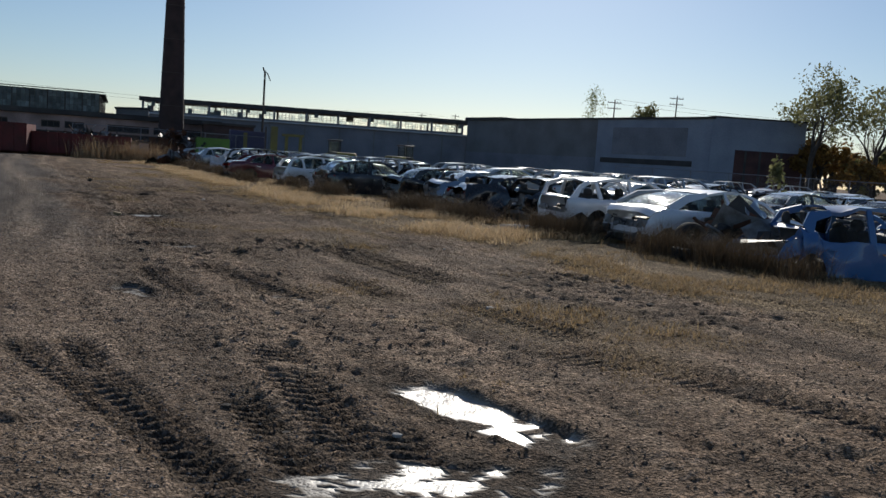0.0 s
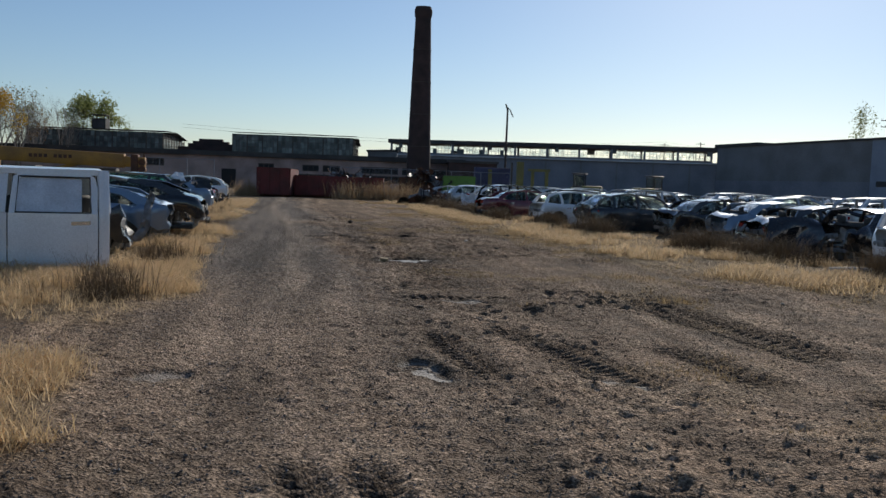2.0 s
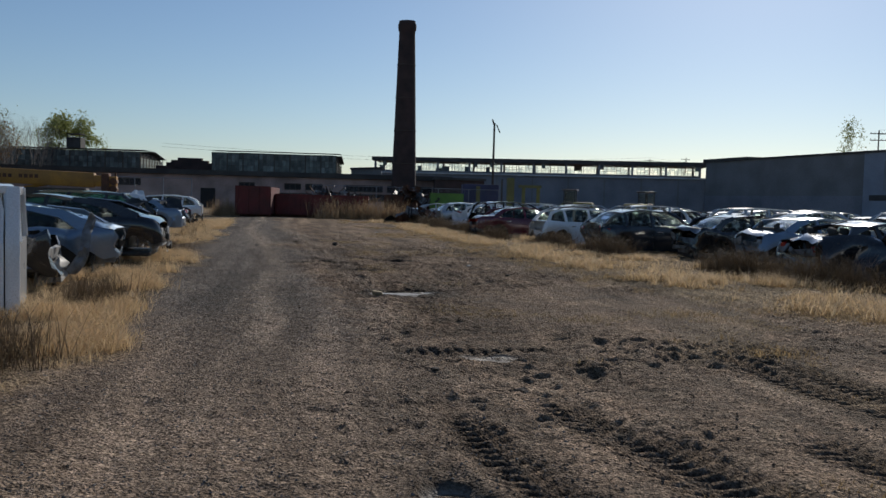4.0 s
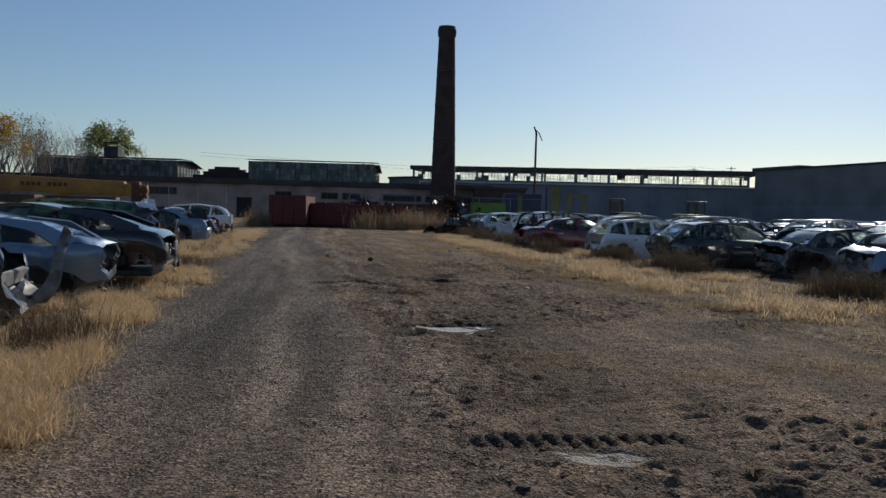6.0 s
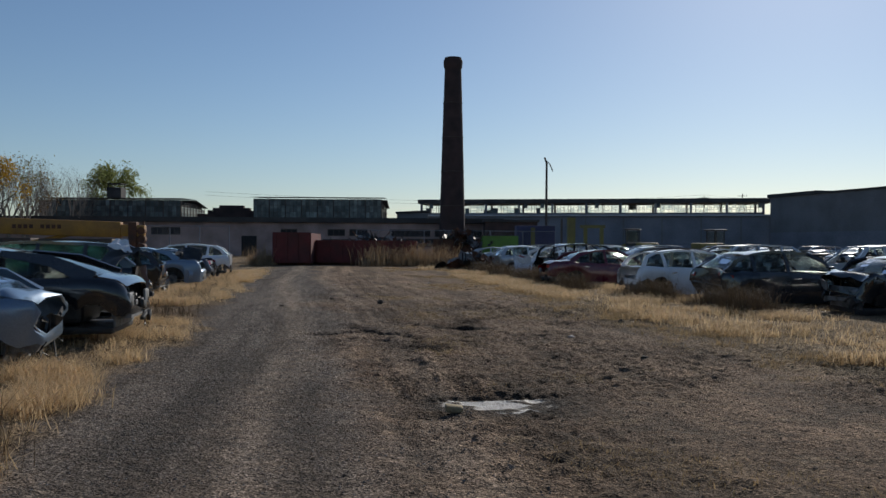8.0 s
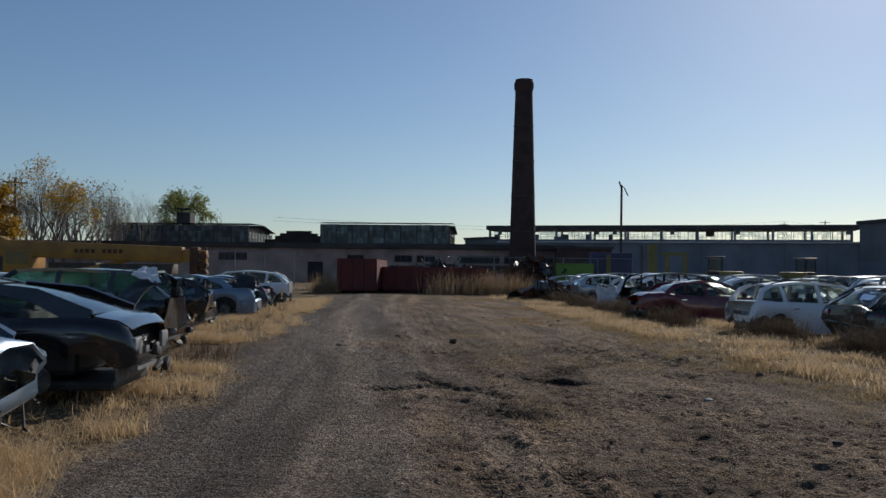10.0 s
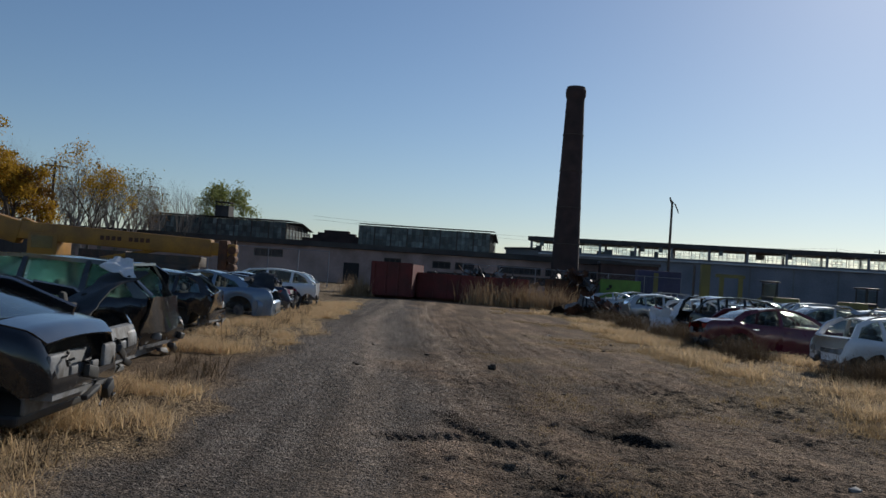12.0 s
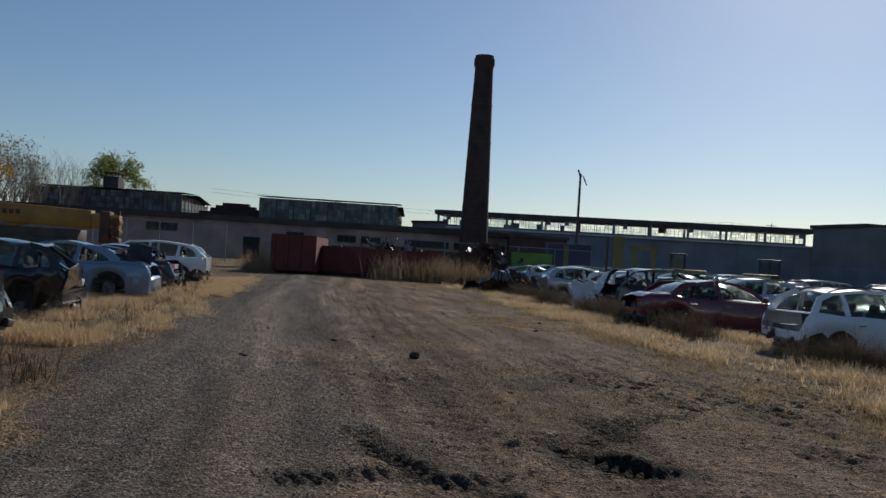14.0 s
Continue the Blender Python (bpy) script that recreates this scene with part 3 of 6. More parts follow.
def smooth01(a, b, v):
    q = np.clip((v - a) / (b - a), 0, 1)
    return q * q * (3 - 2 * q)


def value_noise(x, y, scale, seed):
    """Smooth noise from 0 to 1 on arrays."""
    r = np.random.RandomState(seed)
    tab = r.rand(256, 256)
    u, v = x / scale + 1000, y / scale + 1000
    i, j = np.floor(u).astype(int), np.floor(v).astype(int)
    f, g = u - i, v - j
    f, g = f * f * (3 - 2 * f), g * g * (3 - 2 * g)
    a, b = tab[i % 256, j % 256], tab[(i + 1) % 256, j % 256]
    c, e = tab[i % 256, (j + 1) % 256], tab[(i + 1) % 256, (j + 1) % 256]
    return (a * (1 - f) + b * f) * (1 - g) + (c * (1 - f) + e * f) * g


def fbm(x, y, scale, seed, octaves=4):
    t, w, a = 0, 0, 1.0
    for o in range(octaves):
        t = t + a * value_noise(x, y, scale / 2 ** o, seed + o)
        w += a
        a *= 0.55
    return t / w


# puddles: x, y, half length, half width, turn, how wet
PUDDLES = [(0.32, 5.45, 0.80, 0.21, -50, 1.0), (-0.10, 4.22, 0.62, 0.26, 8, 0.9), (-0.62, 4.1, 0.30, 0.20, 0, 0.7), (-6.5, 18.15, 0.60, 0.42, 20, 0.8),
           (-3.30, 9.15, 0.40, 0.15, -48, 0.6), (-1.65, 9.35, 0.30, 0.13, -20, 0.5), (-8.65, 22.08, 0.44, 0.26, -35, 0.12), (-9.1, 24.85, 0.52, 0.24, -20, 0.15), (-4.10, 13.10, 0.44, 0.16, 15, 0.5), (-10.4, 28.6, 0.4, 0.16, 20, 0.3), (-5.10, 7.92, 0.32, 0.14, 55, 0.4)]
# wheel ruts with lug marks: start, end, half width
RUTS = [(-1.29, 13.47, 0.14, 10.91, 0.24), (1.64, 13.89, 2.65, 12.47, 0.22), (3.5, 11.3, 4.5, 10.3, 0.22), (1.11, 7.21, 2.49, 6.01, 0.42), (2.33, 6.14, 3.1, 5.1, 0.28),
        (-3.3, 6.6, -1.1, 4.05, 0.17), (-2.9, 6.75, -0.95, 3.9, 0.17), (-1.4, 7.0, -0.43, 4.5, 0.26), (-1.29, 5.48, -0.5, 4.0, 0.20), (-0.24, 5.05, 0.05, 4.1, 0.16),
        (-3.75, 10.8, -2.8, 9.15, 0.20), (-3.2, 11.5, -1.93, 9.5, 0.24), (-2.55, 10.8, -1.4, 9.3, 0.26), (-1.4, 10.95, -0.55, 9.6, 0.26), (-2.05, 13.85, -0.05, 10.7, 0.22), (0.2, 9.4, 1.3, 7.7, 0.26),
        (-4.9, 13.1, -3.5, 13.75, 0.15), (-9.2, 25.3, -8.9, 26.9, 0.20), (-7.25, 18.15, -6.0, 18.8, 0.12), (-8.05, 19.4, -6.9, 17.3, 0.20), (-7.5, 19.8, -6.6, 18.1, 0.18),
        (-9.15, 22.5, -8.2, 21.65, 0.30), (-9.7, 25.4, -8.6, 24.55, 0.26), (-10.95, 23.1, -10.4, 23.5, 0.22), (-10.8, 24.3, -8.95, 23.1, 0.16), (-10.45, 23.5, -9.35, 24.05, 0.22), (-9.5, 26.5, -8.9, 25.7, 0.22), (-11.1, 24.85, -10.2, 23.8, 0.16)]


def dip(S, D):
    """How far the worn lane lies below the verges."""
    return np.interp(S, (0, 9, 13, 18, 25, 30, 36), (-0.12, -0.12, -0.09, -0.055, -0.055, -0.015, 0)) * np.interp(D, (-2.2, -0.6, 2.5, 5.0), (0, 1, 1, 0))


def ground_fields(X, Y):
    S, D = X * UX + Y * UY, X * NX + Y * NY
    wob = fbm(X, Y, 2.4, 11) - 0.5
    wob2 = fbm(X, Y, 0.7, 21) - 0.5
    Dl = D + wob * 1.6 + wob2 * 0.6
    far = smooth01(28, 60, S)
    g_left = 1 - smooth01(-1.35, -0.75, Dl + 0.25)
    r0 = np.interp(S, (10, 20, 30, 40, 70), (8.2, 7.1, 6.7, 6.9, 9.2))
    g_right = smooth01(-0.9, 0.9, Dl - r0) * (1 - smooth01(1.5, 4.0, Dl - r0 - 2.2) * 0.6)
    left_gap = np.exp(-((S - 10.5) / 1.1) ** 2) * (D < 0) + np.exp(-((S - 30.0) / 3.0) ** 2) * (D < 0) * 0.7
    patch = smooth01(0.52, 0.70, fbm(X, Y, 1.8, 51)) * smooth01(2.0, 4.5, D) * 0.55
    grass = np.clip(np.maximum(g_left * (1 - left_gap), g_right) + patch, 0, 1)
    grass *= (S > -12)
    gravel = (1 - smooth01(0.7, 1.9, Dl + 0.4 * wob2) * 0.9) * (1 - g_left * 0.8) * (0.3 + 0.7 * smooth01(9, 19, S + wob * 4))
    mud_shade = np.zeros_like(X)
    rut = np.zeros_like(X)
    tread = np.zeros_like(X)
    for n_, (ax, ay, ex, ey, w) in enumerate(RUTS):
        p0 = Vector((ax, ay))
        vx, vy = ex - ax, ey - ay
        ln = math.hypot(vx, vy)
        vx, vy = vx / ln, vy / ln
        a = (X - p0.x) * vx + (Y - p0.y) * vy
        b = (X - p0.x) * vy - (Y - p0.y) * vx + wob * 0.25
        inside = smooth01(-0.3, 0.2, a) * (1 - smooth01(ln - 0.2, ln + 0.3, a))
        k = np.exp(-(b / (w * 0.95)) ** 4) * inside * smooth01(0.22, 0.42, fbm(X, Y, 0.8, 61 + n_) + 0.04)
        rim = np.exp(-((np.abs(b) - w * 0.95) / (w * 0.3)) ** 2) * inside * 0.6
        rut = rut - k + rim * 0.4
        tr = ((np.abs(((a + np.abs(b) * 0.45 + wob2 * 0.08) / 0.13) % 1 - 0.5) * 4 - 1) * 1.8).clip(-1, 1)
        # lug grooves darkest: wet mud plus groove self-shadow put into the colour
        mud_shade = np.maximum(mud_shade, k * (0.78 - 0.22 * tr))
        tread = np.where(k > 0.15, tr * k, tread)
    wet = np.zeros_like(X)
    pud = np.zeros_like(X)
    pit = np.zeros_like(X)
    for px, py, a, b, ang, w in PUDDLES:
        c, s_ = math.cos(radians(ang)), math.sin(radians(ang))
        u, v = (X - px) * c + (Y - py) * s_, -(X - px) * s_ + (Y - py) * c
        slab = w in (0.8, 1.0)
        e = (np.abs(u / a) ** 5 + np.abs(v / b) ** 5) ** 0.2 + wob2 * 0.6 if slab else np.sqrt((u / a) ** 2 + (v / b) ** 2) + wob2 * (1.0 if w == 1.0 else 1.5) + wob * 0.4
        q = 1 - smooth01(0.8, 1.05, e)
        holes = smooth01(0.53, 0.60, fbm(X, Y, 0.22, 37, 3)) if slab else smooth01(0.46, 0.54, fbm(X, Y, 0.13, 38, 3))
        wet = np.maximum(wet, q * (w if w > 0.2 else 0) * (1 - 0.9 * holes * (e > 0.25)))
        if w < 0.2:
            pit = np.maximum(pit, 1 - smooth01(0.55, 1.15, e))
        pud = np.maximum(pud, q * (1.0 if w > 0.5 else 0.45 if w > 0.2 else 0))
        mud_shade = np.maximum(mud_shade, (1 - smooth01(0.9, 2.2, e)) * (0.85 if w > 0.5 else 1.0 if w < 0.2 else 0.45))
    damp = smooth01(0.55, 0.72, fbm(X, Y, 2.2, 31)) * smooth01(1.5, 3.5, D) * (1 - smooth01(7.5, 9, D)) * (S < 34)
    dirt_zone = smooth01(0.4, 1.6, Dl) * (S < 60)
    # dark mottling: damp clods, and the clods' shadows painted in as colour
    crumb_shade = np.maximum(smooth01(0.52, 0.60, fbm(X, Y, 0.55, 35)) * 0.75, smooth01(0.55, 0.63, fbm(X * 0.6, Y, 0.20, 36)) * 0.7)
    # last term darkens the yard broadly from about 12 to 48 m along
    mud_shade = np.clip(np.maximum(np.maximum(mud_shade, damp * 0.45), crumb_shade * (0.15 + 0.40 * dirt_zone)) + 0.16 * smooth01(12, 20, S) * (1 - smooth01(34, 48, S)) * smooth01(0.3, 0.6, fbm(X, Y, 1.3, 33)), 0, 1) * (1 - grass * 0.5)
    near = 1 - smooth01(26, 48, np.hypot(X + 8, Y - 18))
    Dc = D + 0.35 * np.sin(S * 0.16 + 0.5) + wob * 0.25
    streak = 0.55 * value_noise(S * 0.09, Dc, 0.20, 95) + 0.45 * value_noise(S * 0.06, Dc, 0.55, 96)
    band = 0.8 * (1 - smooth01(10, 18, S + wob * 3)) + np.exp(-((Dc - 0.15) / 0.34) ** 2) + np.exp(-((Dc - 1.75) / 0.30) ** 2)
    rough = fbm(X, Y, 0.30, 41, 3)
    clod = np.clip(1 - np.abs(rough * 2 - 1) * 2.2, -0.15, 1) * 0.026 + (value_noise(S * 0.5, Dc, 0.13, 43) - 0.5) * 0.034 + (value_noise(X, Y, 0.075, 44) - 0.5) * 0.048
    clod = np.maximum(clod, -0.022 + 0.25 * clod)
    Z = near * (clod * (0.75 + 0.5 * damp - 0.60 * gravel) * (1 - 0.75 * np.clip(-rut, 0, 1)) * (0.35 + 0.9 * smooth01(0.3, 0.6, fbm(X, Y, 2.0, 81))) + rut * 0.030 + tread * (0.021 + 0.016 * pit) - 0.05 * pit + (streak - 0.5) * 0.05 * dirt_zone * (1 - grass)) + (fbm(X, Y, 5.0, 71, 2) - 0.5) * 0.07 + dip(S, D)
    Z = Z * (1 - pud) + pud * (dip(S, D) - 0.035 + 0.030 * (fbm(X, Y, 0.20, 91, 3) - 0.5))
    return Z, grass, gravel, mud_shade, wet, streak, np.clip(band, 0, 1)


def graded(lo, hi, step, reach, growth=1.16):
    mid = np.arange(lo, hi, step).tolist()
    up, q, st = [], hi, step
    while q < reach:
        up.append(q)
        st *= growth
        q += st
    dn, q, st = [], lo - step, step
    while q > -reach:
        dn.append(q)
        st *= growth
        q -= st
    return np.array(dn[::-1] + mid + up + [reach])


gs = graded(1.5, 15.0, 0.030, 2600.0, 1.07)
gs = np.concatenate([gs[gs < 15.0], np.arange(15.0, 30.0, 0.034), 30.0 + graded(-0.1, 0.0, 0.045, 2600.0, 1.07)[-130:]])
gs = np.unique(np.round(gs, 4))
gd = graded(-1.6, 7.6, 0.036, 2600.0, 1.09)
SS, DD = np.meshgrid(gs, gd, indexing="ij")
GX, GY = SS * UX + DD * NX, SS * UY + DD * NY
GZ, f_grass, f_gravel, f_mud_shade, f_wet, f_streak, f_band = ground_fields(GX, GY)
ni, nj = GX.shape
idx = np.arange(ni * nj).reshape(ni, nj)
quads = np.stack([idx[:-1, :-1], idx[1:, :-1], idx[1:, 1:], idx[:-1, 1:]], axis=-1).reshape(-1, 4)
gme = bpy.data.meshes.new("ground")
gme.vertices.add(ni * nj)
gme.vertices.foreach_set("co", np.stack([GX, GY, GZ], -1).ravel())
gme.loops.add(quads.size)
gme.loops.foreach_set("vertex_index", quads[:, ::-1].ravel())
gme.polygons.add(len(quads))
gme.polygons.foreach_set("loop_start", np.arange(0, quads.size, 4))
gme.polygons.foreach_set("use_smooth", np.ones(len(quads), bool))
gme.update(calc_edges=True)
for nm, arr in (("grass", f_grass), ("gravel", f_gravel), ("mud_shade", f_mud_shade), ("wet", f_wet), ("streak", f_streak), ("band", f_band)):
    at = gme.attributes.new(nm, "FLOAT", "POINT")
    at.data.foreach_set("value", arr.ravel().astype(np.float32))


def ground_material():
    m = bpy.data.materials.new("yard_ground")
    m.use_nodes = True
    t = m.node_tree
    p = t.nodes["Principled BSDF"]
    geo = t.nodes.new("ShaderNodeNewGeometry")

    def tex(scale, detail=6, kind="ShaderNodeTexNoise"):
        n = t.nodes.new(kind)
        n.inputs["Scale"].default_value = scale
        if kind == "ShaderNodeTexNoise":
            n.inputs["Detail"].default_value = detail
            n.inputs["Roughness"].default_value = 0.65
        t.links.new(geo.outputs["Position"], n.inputs["Vector"])
        return n

    def ramp(src, lo, hi, a, b):
        r = t.nodes.new("ShaderNodeMapRange")
        r.inputs["From Min"].default_value, r.inputs["From Max"].default_value = lo, hi
        r.inputs["To Min"].default_value, r.inputs["To Max"].default_value = a, b
        t.links.new(src, r.inputs["Value"])
        return r.outputs["Result"]

    def mix(f, a, b, how="MIX"):
        x = t.nodes.new("ShaderNodeMix")
        x.data_type = "RGBA"
        x.blend_type = how
        for sock, val in (("Factor", f), ("A", a), ("B", b)):
            if isinstance(val, (tuple, float, int)):
                x.inputs[sock].default_value = (*val, 1) if isinstance(val, tuple) else val
            else:
                t.links.new(val, x.inputs[sock])
        return x.outputs["Result"]

    def mul(a, b, op="MULTIPLY"):
        x = t.nodes.new("ShaderNodeMath")
        x.operation = op
        for i, val in enumerate((a, b)):
            if isinstance(val, (float, int)):
                x.inputs[i].default_value = val
            else:
                t.links.new(val, x.inputs[i])
        return x.outputs[0]

    def attr(nm):
        a = t.nodes.new("ShaderNodeAttribute")
        a.attribute_name = nm
        return a.outputs["Fac"]

    big, mid, fine = tex(0.55), tex(3.2), tex(26, 8)
    grit = tex(42, 2, "ShaderNodeTexVoronoi")
    grit2 = tex(95, 2, "ShaderNodeTexVoronoi")
    dirt = mix(ramp(big.outputs["Fac"], 0.35, 0.65, 0, 1), (0.178, 0.114, 0.071), (0.285, 0.193, 0.124))
    dirt = mix(ramp(mid.outputs["Fac"], 0.52, 0.72, 0, 0.8), dirt, (0.30, 0.215, 0.125))
    stone = mix(grit.outputs["Color"], (0.072, 0.062, 0.053), (0.208, 0.177, 0.150))
    stone = mix(ramp(mid.outputs["Fac"], 0.45, 0.7, 0, 0.6), stone, (0.165, 0.125, 0.095))
    straw = mix(ramp(fine.outputs["Fac"], 0.3, 0.7, 0, 1), (0.145, 0.103, 0.054), (0.33, 0.245, 0.135))
    straw = mix(ramp(mid.outputs["Fac"], 0.5, 0.75, 0, 0.7), straw, (0.12, 0.095, 0.062))
    # wet mud colour, also painted in for shade in grooves and around clods
    wetdirt_shade = mix(ramp(fine.outputs["Fac"], 0.35, 0.65, 0, 1), (0.022, 0.018, 0.015), (0.056, 0.044, 0.035))
    col = mix(attr("gravel"), dirt, stone)
    col = mix(mul(attr("band"), ramp(mid.outputs["Fac"], 0.3, 0.6, 0.15, 0.6)), col, (0.37, 0.285, 0.212))
    col = mix(mul(attr("mud_shade"), ramp(mid.outputs["Fac"], 0.35, 0.6, 0.65, 1.0)), col, wetdirt_shade)
    gf = mul(attr("grass"), ramp(fine.outputs["Fac"], 0.32, 0.55, 0.15, 0.8))
    col = mix(gf, col, straw)
    col = mix(ramp(fine.outputs["Fac"], 0.36, 0.64, 0, 1), mix(1.0, col, (0.52, 0.50, 0.48), "MULTIPLY"), mix(1.0, col, (1.4, 1.4, 1.4), "MULTIPLY"))
    for sc, lo, hi in ((24, 0.80, 1.20), (58, 0.50, 1.58)):
        cell = tex(sc, 2, "ShaderNodeTexVoronoi")
        cell.inputs["Randomness"].default_value = 1.0
        g = ramp(cell.outputs["Color"], 0.15, 0.85, lo, hi)
        comb = t.nodes.new("ShaderNodeCombineColor")
        for q in range(3):
            t.links.new(g, comb.inputs[q])
        col = mix(1.0, col, comb.outputs[0], "MULTIPLY")
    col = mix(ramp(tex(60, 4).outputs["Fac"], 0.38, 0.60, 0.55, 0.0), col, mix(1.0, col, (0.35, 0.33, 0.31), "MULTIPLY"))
    run = ramp(attr("streak"), 0.25, 0.75, 0.66, 1.34)
    comb = t.nodes.new("ShaderNodeCombineColor")
    for q in range(3):
        t.links.new(run, comb.inputs[q])
    col = mix(1.0, col, comb.outputs[0], "MULTIPLY")
    sp = ramp(grit2.outputs["Distance"], 0.0, 0.12, 1.0, 0.0)
    col = mix(mul(sp, ramp(big.outputs["Fac"], 0.3, 0.6, 0.05, 0.3)), col, (0.30, 0.28, 0.25))
    silt = mix(ramp(mid.outputs["Fac"], 0.4, 0.6, 0, 1), (0.20, 0.175, 0.145), (0.33, 0.30, 0.26))
    col = mix(attr("wet"), col, silt)
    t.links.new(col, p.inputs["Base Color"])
    r0 = mix(ramp(attr("wet"), 0.25, 0.95, 0, 1), (0.93, 0.93, 0.93), (0.30, 0.30, 0.30))
    r0 = mix(mul(attr("mud_shade"), ramp(mid.outputs["Fac"], 0.5, 0.65, 0.0, 0.12)), r0, (0.4, 0.4, 0.4))
    t.links.new(r0, p.inputs["Roughness"])
    t.links.new(ramp(attr("wet"), 0.2, 0.8, 0.10, 0.5), p.inputs["Specular IOR Level"])
    h = mul(mul(fine.outputs["Fac"], 1.0), mul(ramp(grit.outputs["Distance"], 0, 0.6, 0.6, 0.0), 1.0), "ADD")
    h = mul(h, mul(tex(9, 5).outputs["Fac"], 2.4), "ADD")
    h = mul(h, ramp(attr("wet"), 0.3, 0.9, 1.0, 0.12))
    b = t.nodes.new("ShaderNodeBump")
    b.inputs["Strength"].default_value, b.inputs["Distance"].default_value = 1.0, 0.024
    t.links.new(h, b.inputs["Height"])
    t.links.new(b.outputs["Normal"], p.inputs["Normal"])
    return m


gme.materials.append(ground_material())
ground = tagged(new("ground", gme), "rutted yard of grey gravel, brown dirt, straw grass and shallow puddles", "ground", kind="structure")


def ground_z(x, y):
    return float(ground_fields(np.array([x]), np.array([y]))[0][0])


# ---- buildings ----
M_PINK = mat("faded_pink_render", (0.44, 0.315, 0.285), (0.24, 0.18, 0.165), 0.9, 0, 0.35, 6, 0.3)
M_DARKROOF = mat("tarred_roof", (0.045, 0.042, 0.042), (0.08, 0.075, 0.07), 0.85, 0, 0.6, 8, 0.3)
M_STEELWIN = mat("rusted_window_steel", (0.06, 0.055, 0.05), (0.11, 0.08, 0.06), 0.7, 0.2, 2, 20, 0.1)
M_GREYMETAL = mat("grey_corrugated_cladding", (0.22, 0.23, 0.265), (0.16, 0.17, 0.20), 0.7, 0.0, 0.25, 5, 0.15)
M_GREYDARK = mat("dark_grey_cladding", (0.20, 0.205, 0.215), (0.15, 0.15, 0.155), 0.75, 0, 0.25, 5, 0.15)
M_LEDGE = mat("pale_ledge_sheet", (0.55, 0.56, 0.58), (0.4, 0.4, 0.42), 0.6, 0, 0.6, 8, 0.1)
M_PALEBLUE = mat("pale_blue_cladding", (0.27, 0.31, 0.38), (0.21, 0.24, 0.30), 0.7, 0, 0.3, 6, 0.1)
M_BRICK = mat("sooty_red_brick", (0.072, 0.043, 0.039), (0.042, 0.030, 0.028), 0.9, 0, 0.8, 14, 0.4, vary=0.2)
M_PANE = glass("dirty_pane", (0.80, 0.84, 0.86), 0.10)
M_SOOTPANE = mat("soot_grey_pane", (0.050, 0.066, 0.066), (0.15, 0.18, 0.175), 0.35, 0, 1.2, 12, 0.1, vary=0.6)
# near-black colour standing in for unlit space behind windows, doorway and monitors
M_UNLIT = mat("unlit_inside_dark", (0.02, 0.02, 0.022), (0.035, 0.03, 0.03), 0.9, 0, 1, 10, 0.1)

VF = Vector((-0.3238, 0.9461, 0))          # the view down the yard
VR = Vector((0.9461, 0.3238, 0))
EYE0 = Vector((-5.442, 12.404, 0))


def ahead(x, d, z=0.0):
    """The place d metres down the yard and x metres to the right of its middle line."""
    q = EYE0 + VR * x + VF * d
    return Vector((q.x, q.y, z))


YAW = math.degrees(math.atan2(VR.y, VR.x))


def block(name, x0, x1, d, depth, z0, z1, material, parent, label="", smooth=False, bev=0.0):
    """A box parallel to the left factory front, in local coordinates of its building."""
    bm = bmesh.new()
    box(bm, ((x0 + x1) / 2, d + depth / 2, (z0 + z1) / 2), (x1 - x0, depth, z1 - z0), None, bev)
    return part(name, bm, material, parent, label, smooth)


def window_row(parent, x0, x1, n, z0, z1, d, pane_mat, cols=3, rows=3, gap=0.15, missing=0.0, seed=3, sooty=0.0):
    """A row of steel windows: each a frame with glazing bars, and its panes."""
    rnd = random.Random(seed)
    w = (x1 - x0) / n
    for i in range(n):
        a, b = x0 + i * w + gap / 2, x0 + (i + 1) * w - gap / 2
        bm = bmesh.new()
        for q in range(cols + 1):
            xx = a + (b - a) * q / cols
            bar(bm, (xx, d, z0), (xx, d, z1), 0.07 if q in (0, cols) else 0.035, 0.06, (0, 1, 0))
        for q in range(rows + 1):
            zz = z0 + (z1 - z0) * q / rows
            bar(bm, (a, d, zz), (b, d, zz), 0.06, 0.035)
        fr = part("window", bm, M_STEELWIN, parent, smooth=False)
        for c in range(cols):
            for r in range(rows):
                if rnd.random() < missing:
                    continue
                bm = bmesh.new()
                box(bm, (a + (b - a) * (c + 0.5) / cols, d + 0.01, z0 + (z1 - z0) * (r + 0.5) / rows), ((b - a) / cols - 0.03, 0.012, (z1 - z0) / rows - 0.03))
                pmat = M_SOOTPANE if rnd.random() < sooty else pane_mat
                part("pane", bm, pmat, fr, smooth=False, shadow=pmat is not M_PANE)


